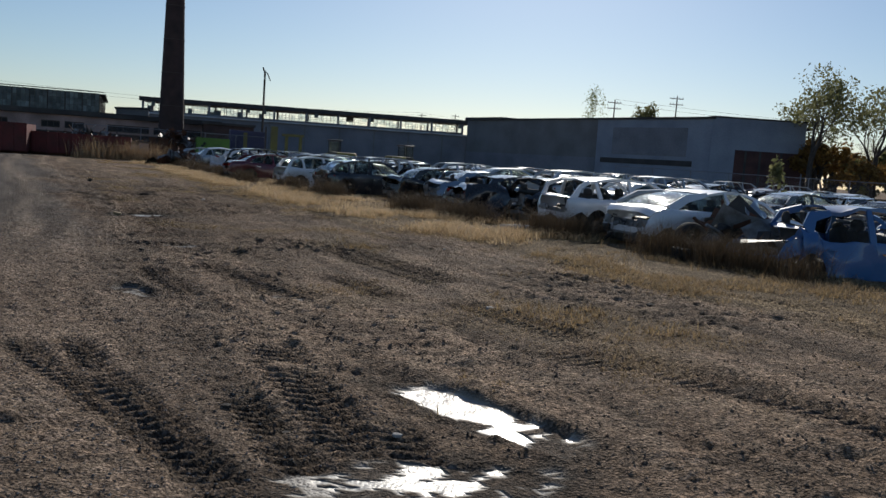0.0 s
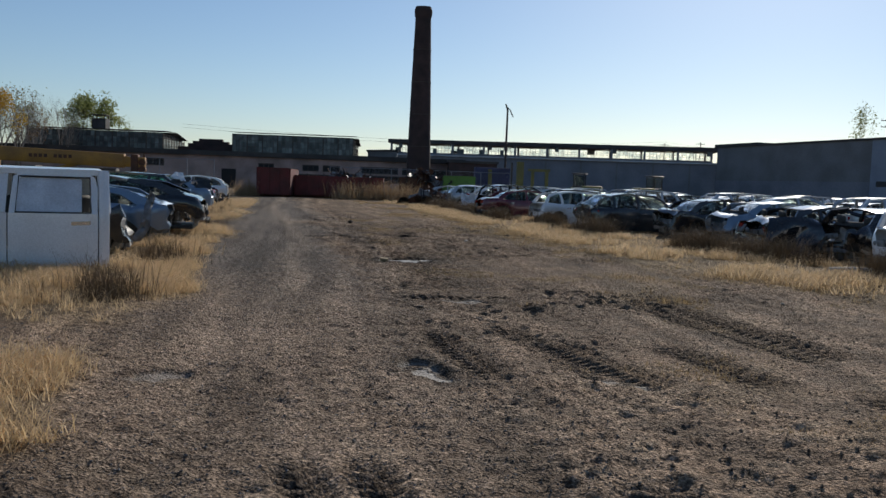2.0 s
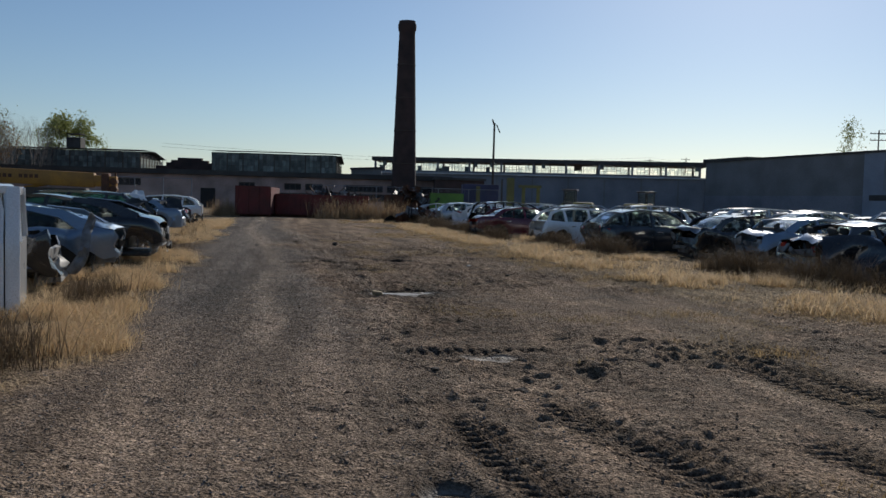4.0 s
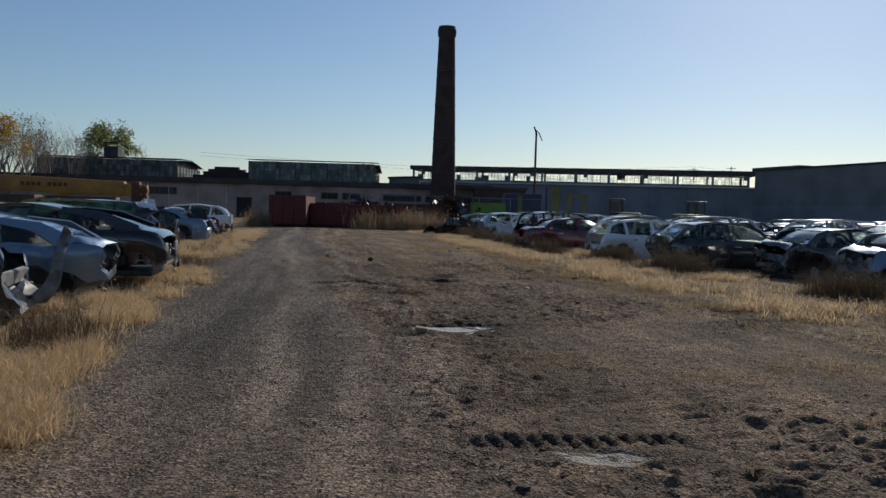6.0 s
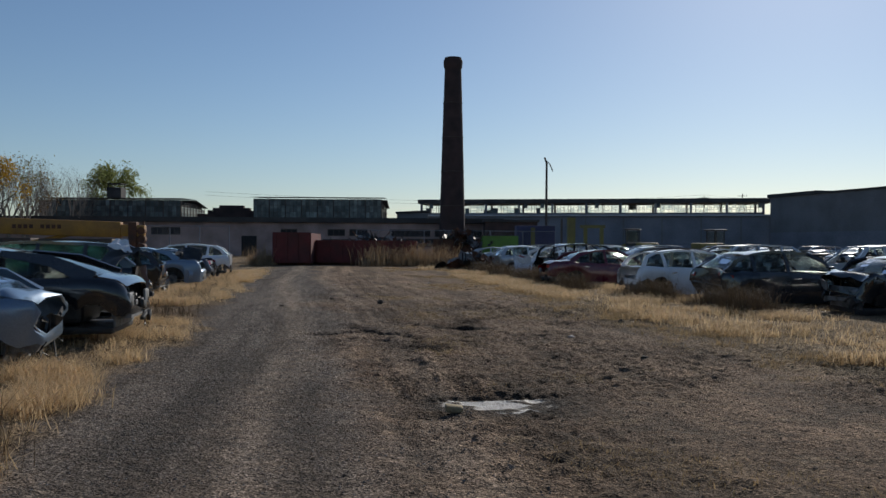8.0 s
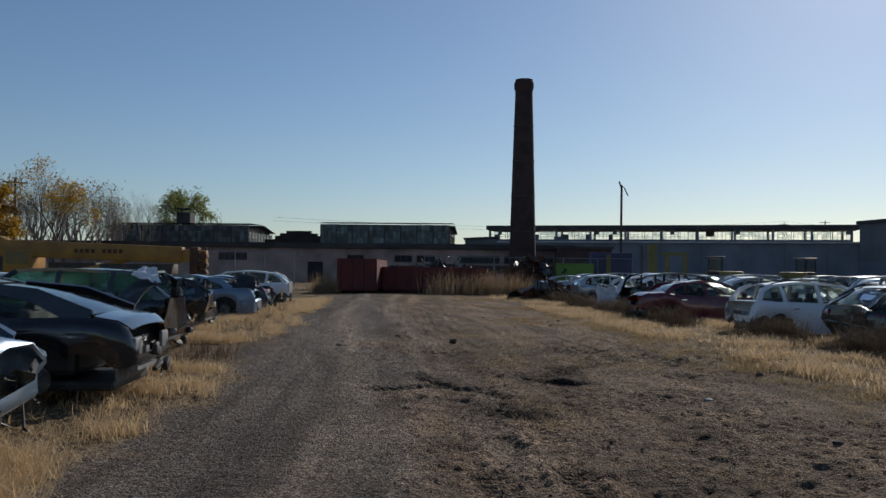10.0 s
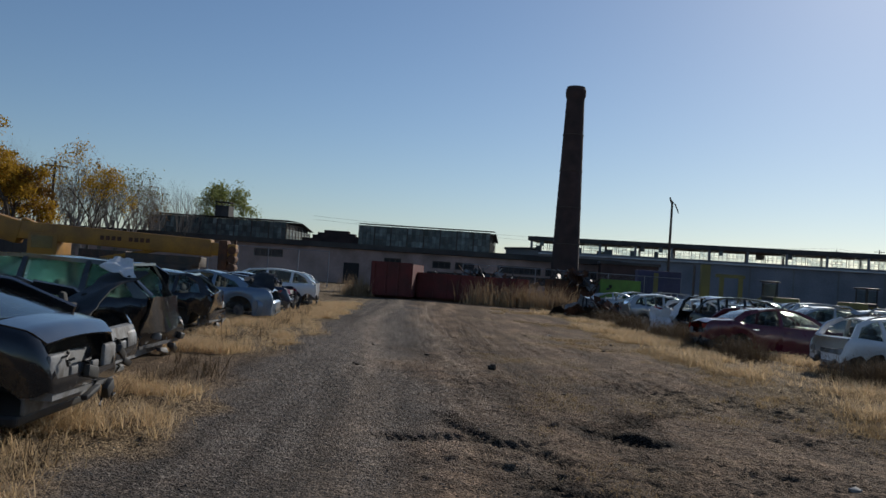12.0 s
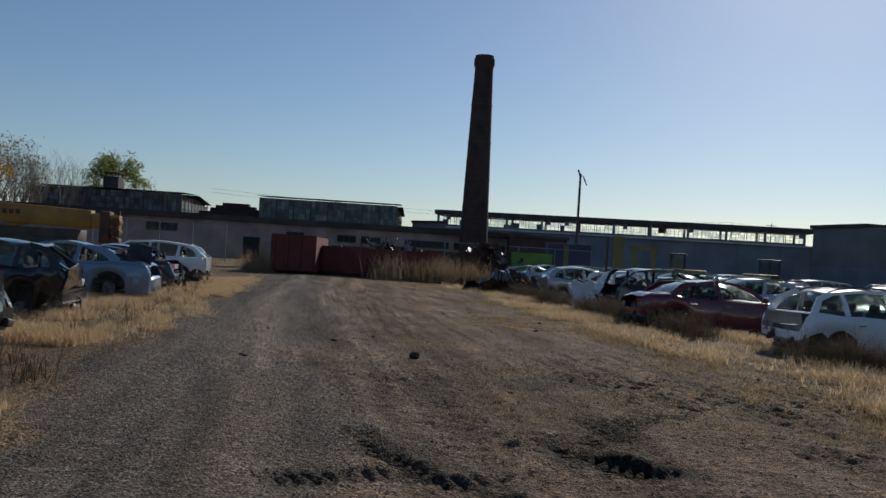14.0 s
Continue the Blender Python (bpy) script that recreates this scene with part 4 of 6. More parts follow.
# low workshop with its long parapet wall
W_D = 100.0
shop = thing("workshop_building", pose(*ahead(0, 0), 0, 0, YAW), "long low workshop with faded pink wall and dark roof edge", "building")
block("wall", -62, 8, W_D, 0.4, 0, 4.0, M_PINK, shop)
block("side_wall", -62, -61.6, W_D + 0.4, 30, 0, 4.0, M_PINK, shop)
block("roof", -63, 9, W_D - 0.5, 31, 4.02, 4.62, M_DARKROOF, shop, "dark tarred flat roof")
for i, (a, b, z0, z1) in enumerate(((-33, -29.6, 2.55, 3.35), (-17.6, -15.7, 2.5, 3.2), (-12.0, -10.0, 2.5, 3.2), (-9.4, -7.3, 2.5, 3.2), (-12.6, -5.5, 1.35, 2.0), (-4.6, 0.2, 2.45, 3.2), (-4.6, 1.5, 1.3, 2.1), (0.8, 3.4, 2.45, 3.2), (3.9, 6.4, 2.4, 3.2), (2.2, 6.8, 1.3, 2.1))):
    bm = bmesh.new()
    for zz in (z0, z1):
        bar(bm, (a, W_D - 0.03, zz), (b, W_D - 0.03, zz), 0.10, 0.12)
    n = max(2, int((b - a) / 0.6))
    for q in range(n + 1):
        xx = a + (b - a) * q / n
        bar(bm, (xx, W_D - 0.03, z0), (xx, W_D - 0.03, z1), 0.08, 0.06, (0, 1, 0))
    wdw = part("window", bm, M_STEELWIN, shop, smooth=False)
    bm = bmesh.new()
    box(bm, ((a + b) / 2, W_D - 0.004, (z0 + z1) / 2), (b - a, 0.02, z1 - z0))
    part("pane", bm, M_UNLIT, wdw, "broken dark glazing", smooth=False)
bm = bmesh.new()
box(bm, (-21.4, W_D - 0.02, 1.2), (1.8, 0.08, 2.4))
part("door", bm, M_UNLIT, shop, "dark doorway", smooth=False)

# the two glazed roof monitors behind it
for nm, x0, x1, d, z1, wd in (("left", -51.8, -33.0, 112.0, 7.5, 12.0), ("middle", -23.4, -6.3, 112.0, 7.75, 14.0)):
    mon = thing("roof_monitor", pose(*ahead(0, 0), 0, 0, YAW), "dark glazed roof monitor with grimy steel windows", "building", "roof monitors")
    block("wall", x0 + 0.2, x1 - 0.2, d + 0.2, wd - 0.4, 0, 4.9, M_DARKROOF, mon)
    # solid dark box added so the monitor's inside reads as unlit
    block("core", x0 + 0.3, x1 - 0.3, d + 0.6, wd - 1.2, 4.9, z1 - 0.4, M_UNLIT, mon, "near-black box standing in for the unlit interior")
    bm = bmesh.new()
    for y0, y1, za, zb in ((d - 0.5, d + wd / 2, z1 - 0.05, z1 - 0.05 + (0.25 if nm == "middle" else 0.1)), (d + wd / 2, d + wd + 0.5, z1 + 0.0, z1 - 0.9)):
        vs = [bm.verts.new(q) for q in ((x0 - 0.4, y0, za), (x1 + 0.4, y0, za), (x1 + 0.4, y1, zb), (x0 - 0.4, y1, zb))]
        f = bm.faces.new(vs)
        bmesh.ops.solidify(bm, geom=[f], thickness=0.28)
    part("roof", bm, M_DARKROOF, mon, smooth=False)
    window_row(mon, x0, x1, 8, 4.9, z1 - 0.3, d, M_SOOTPANE, 4, 3, 0.1, 0.0, 5)
    bm = bmesh.new()
    for i in range(9):
        bar(bm, (x1, d + 0.2 + i * (wd - 0.4) / 8, 4.9), (x1, d + 0.2 + i * (wd - 0.4) / 8, z1 - 0.5 - 0.04 * i), 0.06, 0.08, (0, 1, 0))
    for zz in (5.5, 6.1):
        bar(bm, (x1, d + 0.2, zz), (x1, d + wd - 0.2, zz), 0.06, 0.04)
    wdw = part("end_window", bm, M_STEELWIN, mon, smooth=False)
    bm = bmesh.new()
    box(bm, (x1 - 0.06, d + wd / 2, 5.6), (0.03, wd - 0.4, 1.5))
    part("pane", bm, M_SOOTPANE, wdw, smooth=False)
# vent stack on the left monitor
vent = thing("roof_vent", pose(*ahead(-42.3, 114, 7.5), 0, 0, YAW), "square dark roof vent with a raised cap", "vent")
bm = bmesh.new()
box(bm, (0, 0, 0.7), (1.9, 1.9, 1.5), None, 0.03)
part("shaft", bm, M_DARKROOF, vent, smooth=False)
bm = bmesh.new()
box(bm, (0, 0, 1.95), (2.0, 2.0, 0.10), None, 0.02)
for q in ((-0.8, -0.8), (0.8, -0.8), (-0.8, 0.8), (0.8, 0.8)):
    bar(bm, (q[0], q[1], 1.4), (q[0], q[1], 1.95), 0.08, 0.08)
part("cap", bm, M_DARKROOF, vent, smooth=False)
# stepped brick gable between the monitors
gab = thing("stepped_gable", pose(*ahead(-27.6, 118), 0, 0, YAW), "dark stepped brick gable behind the roofs", "building")
bm = bmesh.new()
for w, z0, z1 in ((9.5, 0, 5.6), (6.6, 5.6, 6.1), (5.2, 6.1, 6.45), (3.4, 6.45, 6.8)):
    box(bm, (0, 0, (z0 + z1) / 2), (w, 1.0, z1 - z0))
part("wall", bm, M_BRICK, gab, smooth=False)
low = thing("low_shed", pose(*ahead(-2.4, 128), 0, 0, YAW), "small grey shed with a sloping roof", "building")
bm = bmesh.new()
box(bm, (0, 0, 3.2), (4.6, 8, 6.0))
part("wall", bm, M_GREYDARK, low, smooth=False)
bm = bmesh.new()
box(bm, (0, 0, 6.3), (5.0, 8.6, 0.25), Matrix.Rotation(-0.05, 4, "Y"))
part("roof", bm, M_DARKROOF, low, smooth=False)

# chimney
CH = Vector((-34.4, 105.66, 0))
chim = thing("chimney", pose(*CH), "tall tapering soot-dark red brick chimney with a corbelled head", "chimney")
bm = bmesh.new()
prof = [(1.52, 0), (1.50, 3), (1.40, 7), (1.27, 12), (1.10, 18), (0.99, 21.6), (0.98, 22.0), (1.08, 22.2), (1.12, 22.6), (1.10, 23.0), (1.0, 23.1), (1.0, 23.3), (0.8, 23.3), (0.78, 22.0)]
rings = [[bm.verts.new((r * math.cos(2 * math.pi * q / 24), r * math.sin(2 * math.pi * q / 24), z)) for q in range(24)] for r, z in prof]
for a, b in zip(rings, rings[1:]):
    for q in range(24):
        bm.faces.new((a[q], a[(q + 1) % 24], b[(q + 1) % 24], b[q]))
part("shaft", bm, M_BRICK, chim)
for z, r in ((6.0, 1.44), (10.0, 1.335), (14.0, 1.225), (18.0, 1.115)):
    bm = bmesh.new()
    tube(bm, [((r + 0.01) * math.cos(a), (r + 0.01) * math.sin(a), z) for a in np.linspace(0, 2 * math.pi, 25)], [0.05] * 25, 4)
    part("iron_band", bm, M_STEELWIN, chim)

# the long glazed hall
HA, HB = Vector((-53.0, 145.0, 0)), Vector((2.5, 152.0, 0))
hl = (HB - HA).length
hall = thing("factory_hall", pose(HA.x, HA.y, 0, 0, 0, math.degrees(math.atan2(HB.y - HA.y, HB.x - HA.x))), "long grey factory hall with a see-through glazed clerestory", "building")
block("wall", 0, hl + 1.2, 0, 0.4, 0, 6.2, M_GREYMETAL, hall, "grey-blue corrugated lower wall")
block("back_wall", 0, hl, 24, 0.4, 0, 6.2, M_GREYDARK, hall)
block("side_wall", 0, 0.4, 0.4, 23.6, 0, 6.2, M_GREYDARK, hall)
block("ledge", -0.3, hl + 1.2, -0.5, 5, 6.22, 6.45, M_LEDGE, hall, "pale sheet ledge under the windows")
block("roof", -0.6, hl + 1.3, 3.6, 8.6, 8.5, 9.2, M_DARKROOF, hall, "dark flat roof with a deep edge")
for x in np.linspace(4, hl - 4, 9):
    block("seam_post", x - 0.12, x + 0.12, -0.08, 0.08, 0, 6.2, M_GREYDARK, hall)
for dd in (4.0, 11.6):
    block("sill_beam", 0, hl, dd - 0.1, 0.3, 6.45, 6.9, M_GREYDARK, hall)
    window_row(hall, 0, hl, 20 if dd < 10 else 10, 6.9, 8.5, dd, M_PANE, 4, 2, 0.30, 0.5, 7, 0.16 if dd < 10 else 0.06)
for x in np.linspace(0, hl, 11):
    for y in (4.0, 11.6):
        bm = bmesh.new()
        bar(bm, (x, y, 6.4), (x, y, 8.5), 0.35, 0.3, (0, 1, 0))
        part("post", bm, M_GREYDARK, hall, smooth=False)

# grey warehouse on the right, coming nearer
WC, WD = Vector((2.8, 151.5, 0)), Vector((32.0, 106.0, 0))
wl = (WD - WC).length
ware = thing("warehouse", pose(WC.x, WC.y, 0, 0, 0, math.degrees(math.atan2(WD.y - WC.y, WD.x - WC.x))), "grey sheet-clad warehouse with a pale blue end and dark roof edge", "building")
block("wall", 0, wl * 0.62, 0, 0.4, 3.6, 9.0, M_GREYDARK, ware, "grey sheet cladding")
block("lower_wall", 0, wl * 0.62, -0.06, 0.46, 0, 3.6, M_GREYMETAL, ware, "paler lower cladding")
block("pale_wall", wl * 0.62, wl, 0.0, 0.4, 0, 9.0, M_PALEBLUE, ware, "pale blue painted cladding")
block("patch", wl * 0.68, wl * 0.93, -0.03, 0.03, 4.2, 7.9, M_GREYMETAL, ware, "grey patched cladding panel")
block("dark_strip", wl * 0.64, wl * 0.95, -0.05, 0.05, 3.0, 3.7, M_DARKROOF, ware)
block("roof_edge", -0.4, wl * 0.2, -0.3, 20, 9.0, 9.5, M_DARKROOF, ware)
block("roof", wl * 0.2, wl + 0.2, -0.2, 20, 9.0, 9.25, M_DARKROOF, ware)
we = thing("warehouse_end", pose(32.05, 106.0, 0, 0, 0, 0), "pale grey warehouse end with a dark red recessed dock", "building")
block("wall", 0, 11.5, 0, 0.4, 0, 9.2, M_PALEBLUE, we)
block("side_wall", 11.1, 11.5, 0.4, 30, 0, 9.2, M_GREYDARK, we)
block("roof", 0, 11.6, -0.1, 30, 9.22, 9.4, M_DARKROOF, we)
M_DOCK = mat("dock_red_brown", (0.10, 0.045, 0.04), (0.06, 0.03, 0.03), 0.85, 0, 0.5, 6, 0.2)
block("dock", 3.0, 11.3, -0.06, 0.06, 0, 5.4, M_DOCK, we, "dark red-brown loading dock opening")
for x in (4.2, 6.0, 8.6):
    block("dock_post", x, x + 0.25, -0.12, 0.06, 0, 5.4, M_DARKROOF, we)


# ---- cars: left row ----
RROW, LROW = 27.1, 207.1                   # headings of the rows; rear to the lane


def park(x, y, kind, heading, jitter=0.0):
    """The pose of a car whose rear middle is at x, y."""
    h = radians(heading + jitter)
    L = KINDS[kind]["L"]
    return pose(x + math.cos(h) * L / 2, y + math.sin(h) * L / 2, 0, 0, 0, heading + jitter)


car("sedan", "charcoal", "crumpled dark sedan with its boot torn open in weeds", park(-10.9, 16.2, "sedan", LROW, 3), 11, 0.6, 0, ("boot_lid", "rear_bumper", "glass", "tail_lamp", "wheels"), 0.26, 0.05)
car("fastback", "steel_blue", "steel blue sedan with a dented rear and no bumper", park(-11.81, 18.67, "fastback", LROW, -2), 12, 0.42, 0, ("rear_bumper", "tail_lamp", "wheels"), 0.20, 0.05)
car("fastback", "black", "black fastback with a glossy tail and no rear bumper", park(-12.7, 21.0, "fastback", LROW, 0), 13, 0.0, 0, ("rear_bumper", "wheels", "tail_lamp"), 0.05, 0.004)
car("coupe", "charcoal", "dark coupe with torn rear lamps and exposed boot", park(-14.63, 23.51, "coupe", LROW, 3), 14, 0.2, 0, ("boot_lid", "rear_bumper", "glass", "wheels", "tail_lamp"), 0.16, 0.03)
car("suv", "black", "black estate with green window film and a smashed tail", park(-16.27, 26.05, "suv", LROW, -3), 15, 0.35, 0, ("rear_bumper", "back_window", "tail_lamp", "wheels"), 0.24, 0.03, M_GREENGLASS)
car("hatch", "black", "black hatchback with smashed rear beside a blue one", park(-19.09, 30.67, "hatch", LROW, 4), 16, 0.3, 0, ("rear_bumper", "back_window", "wheels"), 0.20, 0.03)
car("coupe", "steel_blue", "silver-blue coupe with its rear bumper loose", park(-21.19, 35.44, "coupe", LROW, 0), 17, 0.08, 0, ("tail_lamp", "rear_wheels"), 0.08, 0.01)
car("coupe", "navy", "dark navy coupe with open boot and hanging trim", park(-22.97, 39.13, "coupe", LROW, -3), 18, 0.3, 0, ("boot_lid", "rear_bumper", "wheels"), 0.12, 0.03)
car("hatch", "white", "white compact hatchback at the end of the row", park(-25.0, 43.2, "hatch", LROW, 0), 19, 0.05, 0, ("rear_bumper",), 0.08, 0.01)

# right row, nearest the lane
car("sedan", "blue", "bright blue sedan with crumpled wing and missing windows", park(4.95, 15.00, "sedan", RROW, -26), 31, 0.7, 0.2, ("glass", "boot_lid", "rear_bumper", "wheels", "tail_lamp"), 0.28, 0.11)
car("fastback", "white", "white fastback with its rear bumper and lamps gone", park(3.65, 17.95, "fastback", RROW, 0), 32, 0.14, 0.0, ("rear_bumper", "tail_lamp", "wheels"), 0.15, 0.015)
car("hatch", "white", "white hatchback with a stripped open tail", park(2.35, 20.19, "hatch", RROW, 0), 33, 0.2, 0.0, ("rear_bumper", "tailgate", "glass", "rear_door", "wheels"), 0.12, 0.02)
car("sedan", "black", "black sedan with crushed rear and broken windows", park(1.30, 22.91, "sedan", RROW, 4), 34, 0.7, 0.0, ("glass", "rear_bumper", "boot_lid", "tail_lamp", "wheels"), 0.2, 0.05)
car("coupe", "black", "black coupe with a buckled tail among dry weeds", park(-0.02, 24.82, "coupe", RROW, -3), 35, 0.4, 0.0, ("rear_bumper", "glass", "wheels"), 0.15, 0.04)
car("coupe", "steel_blue", "pale blue coupe with a rounded roof behind wrecks", park(-0.72, 27.72, "coupe", RROW, 0), 36, 0.3, 0.0, ("rear_bumper", "tail_lamp", "wheels"), 0.10, 0.02)
car("sedan", "black", "black sedan with a crushed boot among dead weeds", park(-2.36, 30.48, "sedan", RROW, 3), 44, 0.35, 0.0, ("rear_bumper", "tail_lamp", "wheels"), 0.2, 0.04)
car("hatch", "charcoal", "dark hatchback with clear rear quarter glass in weeds", park(-5.0, 32.6, "hatch", RROW, 2), 37, 0.25, 0.0, ("rear_bumper", "wheels"), 0.18, 0.03)
car("hatch", "white", "white small hatchback with stripped open tail", park(-7.3, 36.2, "hatch", RROW, 0), 38, 0.15, 0.0, ("rear_bumper", "tailgate", "back_window", "tail_lamp", "wheels"), 0.18, 0.02, None, 0, 0, True)
car("sedan", "maroon", "maroon sedan with dusty paint and smashed windscreen", park(-10.7, 40.9, "sedan", RROW, 0), 39, 0.12, 0.0, ("rear_bumper", "wheels"), 0.17, 0.02)
car("suv", "black", "black estate with a crushed tail among weeds", park(-12.13, 46.04, "suv", RROW, 3), 40, 0.35, 0.0, ("rear_bumper", "tailgate", "glass"), 0.2, 0.04)
car("sedan", "white", "white sedan with crumpled rear and torn panels", park(-13.9, 49.4, "sedan", RROW, 0), 41, 0.7, 0.0, ("rear_bumper", "boot_lid", "glass"), 0.1, 0.06)
car("hatch", "silver", "silver hatchback with crushed tail", park(-15.9, 53.2, "hatch", RROW, -3), 42, 0.4, 0.0, ("rear_bumper",), 0.1, 0.04)
car("sedan", "silver", "bare silver sedan shell with empty windows", park(-21.3, 66.0, "sedan", RROW, -20), 43, 0.1, 0.0, ("glass", "rear_bumper", "seats", "wheels"), 0.15, 0.02)

# rows behind: masters and copies
masters = {}
for i, (kind, colour, lab, no) in enumerate((("sedan", "white", "dusty white sedan in a scrapyard row", ("wheels",)), ("sedan", "black", "black sedan without wheels in a scrapyard row", ("wheels",)),
        ("suv", "silver", "silver estate car in a scrapyard row", ("wheels", "glass")), ("hatch", "charcoal", "dark grey hatchback in a scrapyard row", ("glass", "wheels")),
        ("coupe", "navy", "navy coupe without bonnet in a scrapyard row", ("bonnet", "wheels")), ("fastback", "charcoal", "dark fastback with windows gone in a scrapyard row", ("glass", "wheels")),
        ("sedan", "silver", "silver sedan without bumper in a scrapyard row", ("rear_bumper",)), ("coupe", "maroon", "maroon coupe in a scrapyard row", ("wheels",)),
        ("hatch", "white", "white hatchback in a scrapyard row", ("rear_bumper", "wheels")), ("coupe", "black", "black coupe in a scrapyard row", ("wheels",)))):
    masters[i] = (kind, car(kind, colour, lab, park(*(lane(14.0 + i * 6.0, 21.0).xy), kind, RROW), 50 + i, 0.15, 0.1, no, 0.05 if "wheels" not in no else 0.20, 0.03, group="scrapyard cars"))
rnd = random.Random(5)
for row, d in enumerate((15.8, 21.0, 27.5, 33.0, 40.0, 47.0, 54.0)):
    s = 6.0 + rnd.uniform(0, 2)
    while s < 84 - row * 4:
        s += rnd.uniform(2.7, 3.6) + row * 0.45
        if row == 1 and any(abs(s - (14.0 + i * 6.0)) < 2.5 for i in range(10)):
            continue
        if row == 0 and s < 22:
            continue
        kind, ob = masters[rnd.randrange(10)]
        p = lane(s, d + (2.2 if row == 0 else 0) + rnd.uniform(-0.5, 0.5))
        copy_thing(ob, park(p.x, p.y, kind, RROW + (180 if rnd.random() < 0.4 else 0), rnd.uniform(-6, 6)))


# ---- left row: pickup cab ----
def pickup_cab(m):
    """The cab of a crew-cab pickup set on the ground; x ahead from its back wall, y to its left."""
    root = thing("pickup_cab", m, "white crew-cab pickup cab, front door gone, set on the ground", "pickup truck", "")
    pw = PAINT["white"]
    L, W, H, belt = 2.75, 1.98, 1.60, 0.93
    bm = bmesh.new()
    sheet(bm, [[(x, y * 0.80 * (1 - 0.03 * abs(x - 1.1)), H - 0.045 * abs(y) ** 3 - (0.05 if x < 0.1 else 0.0) - 0.02 * max(0, x - 1.6)) for y in (-1, -0.9, -0.6, 0, 0.6, 0.9, 1)] for x in (0.02, 0.12, 0.4, 0.9, 1.4, 1.95)], -0.05)
    part("roof", bm, pw, root)
    bm = bmesh.new()
    sheet(bm, [[(0.02 + 0.05 * (z > 1.2), y * (0.97 if z < 1.0 else 0.97 - (z - 1.0) * 0.28), z) for y in (-1, -0.5, 0, 0.5, 1)] for z in (0.05, 0.5, 0.93)], 0.04)
    for y in (-0.78, 0.78):
        bar(bm, (0.04, y * 1.15, 0.93), (0.08, y, 1.56), 0.16, 0.06, (0, 1, 0))
    bar(bm, (0.06, -0.8, 1.52), (0.06, 0.8, 1.52), 0.08, 0.10)
    part("back_wall", bm, pw, root)
    bm = bmesh.new()
    box(bm, (0.07, 0, 1.22), (0.012, 1.6, 0.52))
    part("back_window", bm, M_GLASS, root, smooth=False, shadow=False)
    bm = bmesh.new()
    box(bm, (L / 2, 0, 0.12), (L, W * 0.92, 0.10), None, 0.02)
    box(bm, (L - 0.05, 0, 0.5), (0.08, W * 0.9, 0.85), None, 0.02)
    part("floor_pan", bm, M_PLASTIC, root, smooth=False)
    for s in (1, -1):
        def tumble(z):
            return s * (0.985 - 0.03 * abs(z - 0.6) - max(0, z - belt) * 0.27)
        bm = bmesh.new()                       # quarter behind the rear door
        sheet(bm, [[(x, tumble(z) - s * (0.03 if x < 0.04 else 0), z) for x in (0.02, 0.05, 0.09, 0.125)] for z in (0.06, 0.3, 0.6, 0.85, 0.93, 1.15, 1.4, 1.55)], 0.05 * s)
        part("quarter_panel", bm, pw, root)
        bm = bmesh.new()                       # sill, pillar, header
        bar(bm, (0.1, tumble(0.1) * 0.985, 0.10), (L, tumble(0.1) * 0.985, 0.10), 0.10, 0.10)
        part("sill", bm, pw, root)
        for x, top in ((1.42, 1.5),):
            bm = bmesh.new()
            bar(bm, (x, tumble(0.1) * 0.97, 0.1), (x, tumble(belt) * 0.97, belt), 0.16, 0.07, (0, 1, 0))
            bar(bm, (x, tumble(belt) * 0.97, belt), (x - 0.04, tumble(1.52) * 0.97, 1.53), 0.12, 0.06, (0, 1, 0))
            part("pillar", bm, pw, root)
        bm = bmesh.new()
        bar(bm, (0.1, tumble(1.54), 1.53), (1.95, tumble(1.54), 1.52), 0.08, 0.08)
        bar(bm, (1.95, tumble(1.54), 1.52), (2.65, tumble(belt) * 0.97, belt), 0.09, 0.08)
        part("roof_rail", bm, pw, root)
        # rear door with its window opening
        x0, x1 = 0.14, 1.32
        bm = bmesh.new()
        zs = (0.17, 0.24, 0.30, 0.55, 0.75, 0.86, 0.93)
        sheet(bm, [[(x, tumble(z) + s * (0.02 if z not in (0.24,) else 0.012), z) for x in (x0, x0 + 0.05, 0.85, x1 - 0.05, x1)] for z in zs], 0.06 * s)
        d = part("door", bm, pw, root)
        fr = [(x0 + 0.05, belt - 0.02), (x0 + 0.05, 1.30), (x0 + 0.08, 1.43), (x0 + 0.16, 1.49), (x1 - 0.2, 1.49), (x1 - 0.10, 1.42), (x1 - 0.05, belt - 0.02)]
        part("window_frame", rail(bmesh.new(), [(a, tumble(b) + s * 0.01, b) for a, b in fr], [0.09] * 7, 0.05, (0, 1, 0)), pw, d)
        bm = bmesh.new()
        g = [[(x, tumble(z) - s * 0.005, z) for x in np.linspace(x0 + 0.22 if s > 0 else x0 + 0.10, x1 - 0.1, 6)] for z in (belt, 1.1, 1.25, 1.46)]
        sheet(bm, g, 0.008)
        part("window", bm, M_CLOUDY, d, "hazed film torn at one edge")
        bm = bmesh.new()
        loop = [(x0 + 0.10, belt + 0.01), (x1 - 0.09, belt + 0.01), (x1 - 0.13, 1.45), (x0 + 0.11, 1.45), (x0 + 0.10, belt + 0.01)]
        tube(bm, [(a, tumble(b) + s * 0.03, b) for a, b in loop], [0.016] * 5, 5)
        part("window_seal", bm, M_PLASTIC, d)
        bm = bmesh.new()
        loop = [(x0 + 0.0, 0.17), (x1, 0.17), (x1, belt), (x1 - 0.06, 1.50), (x0 + 0.02, 1.50), (x0, belt), (x0, 0.17)]
        tube(bm, [(a, tumble(b) + s * 0.012, b) for a, b in loop], [0.010] * 7, 5)
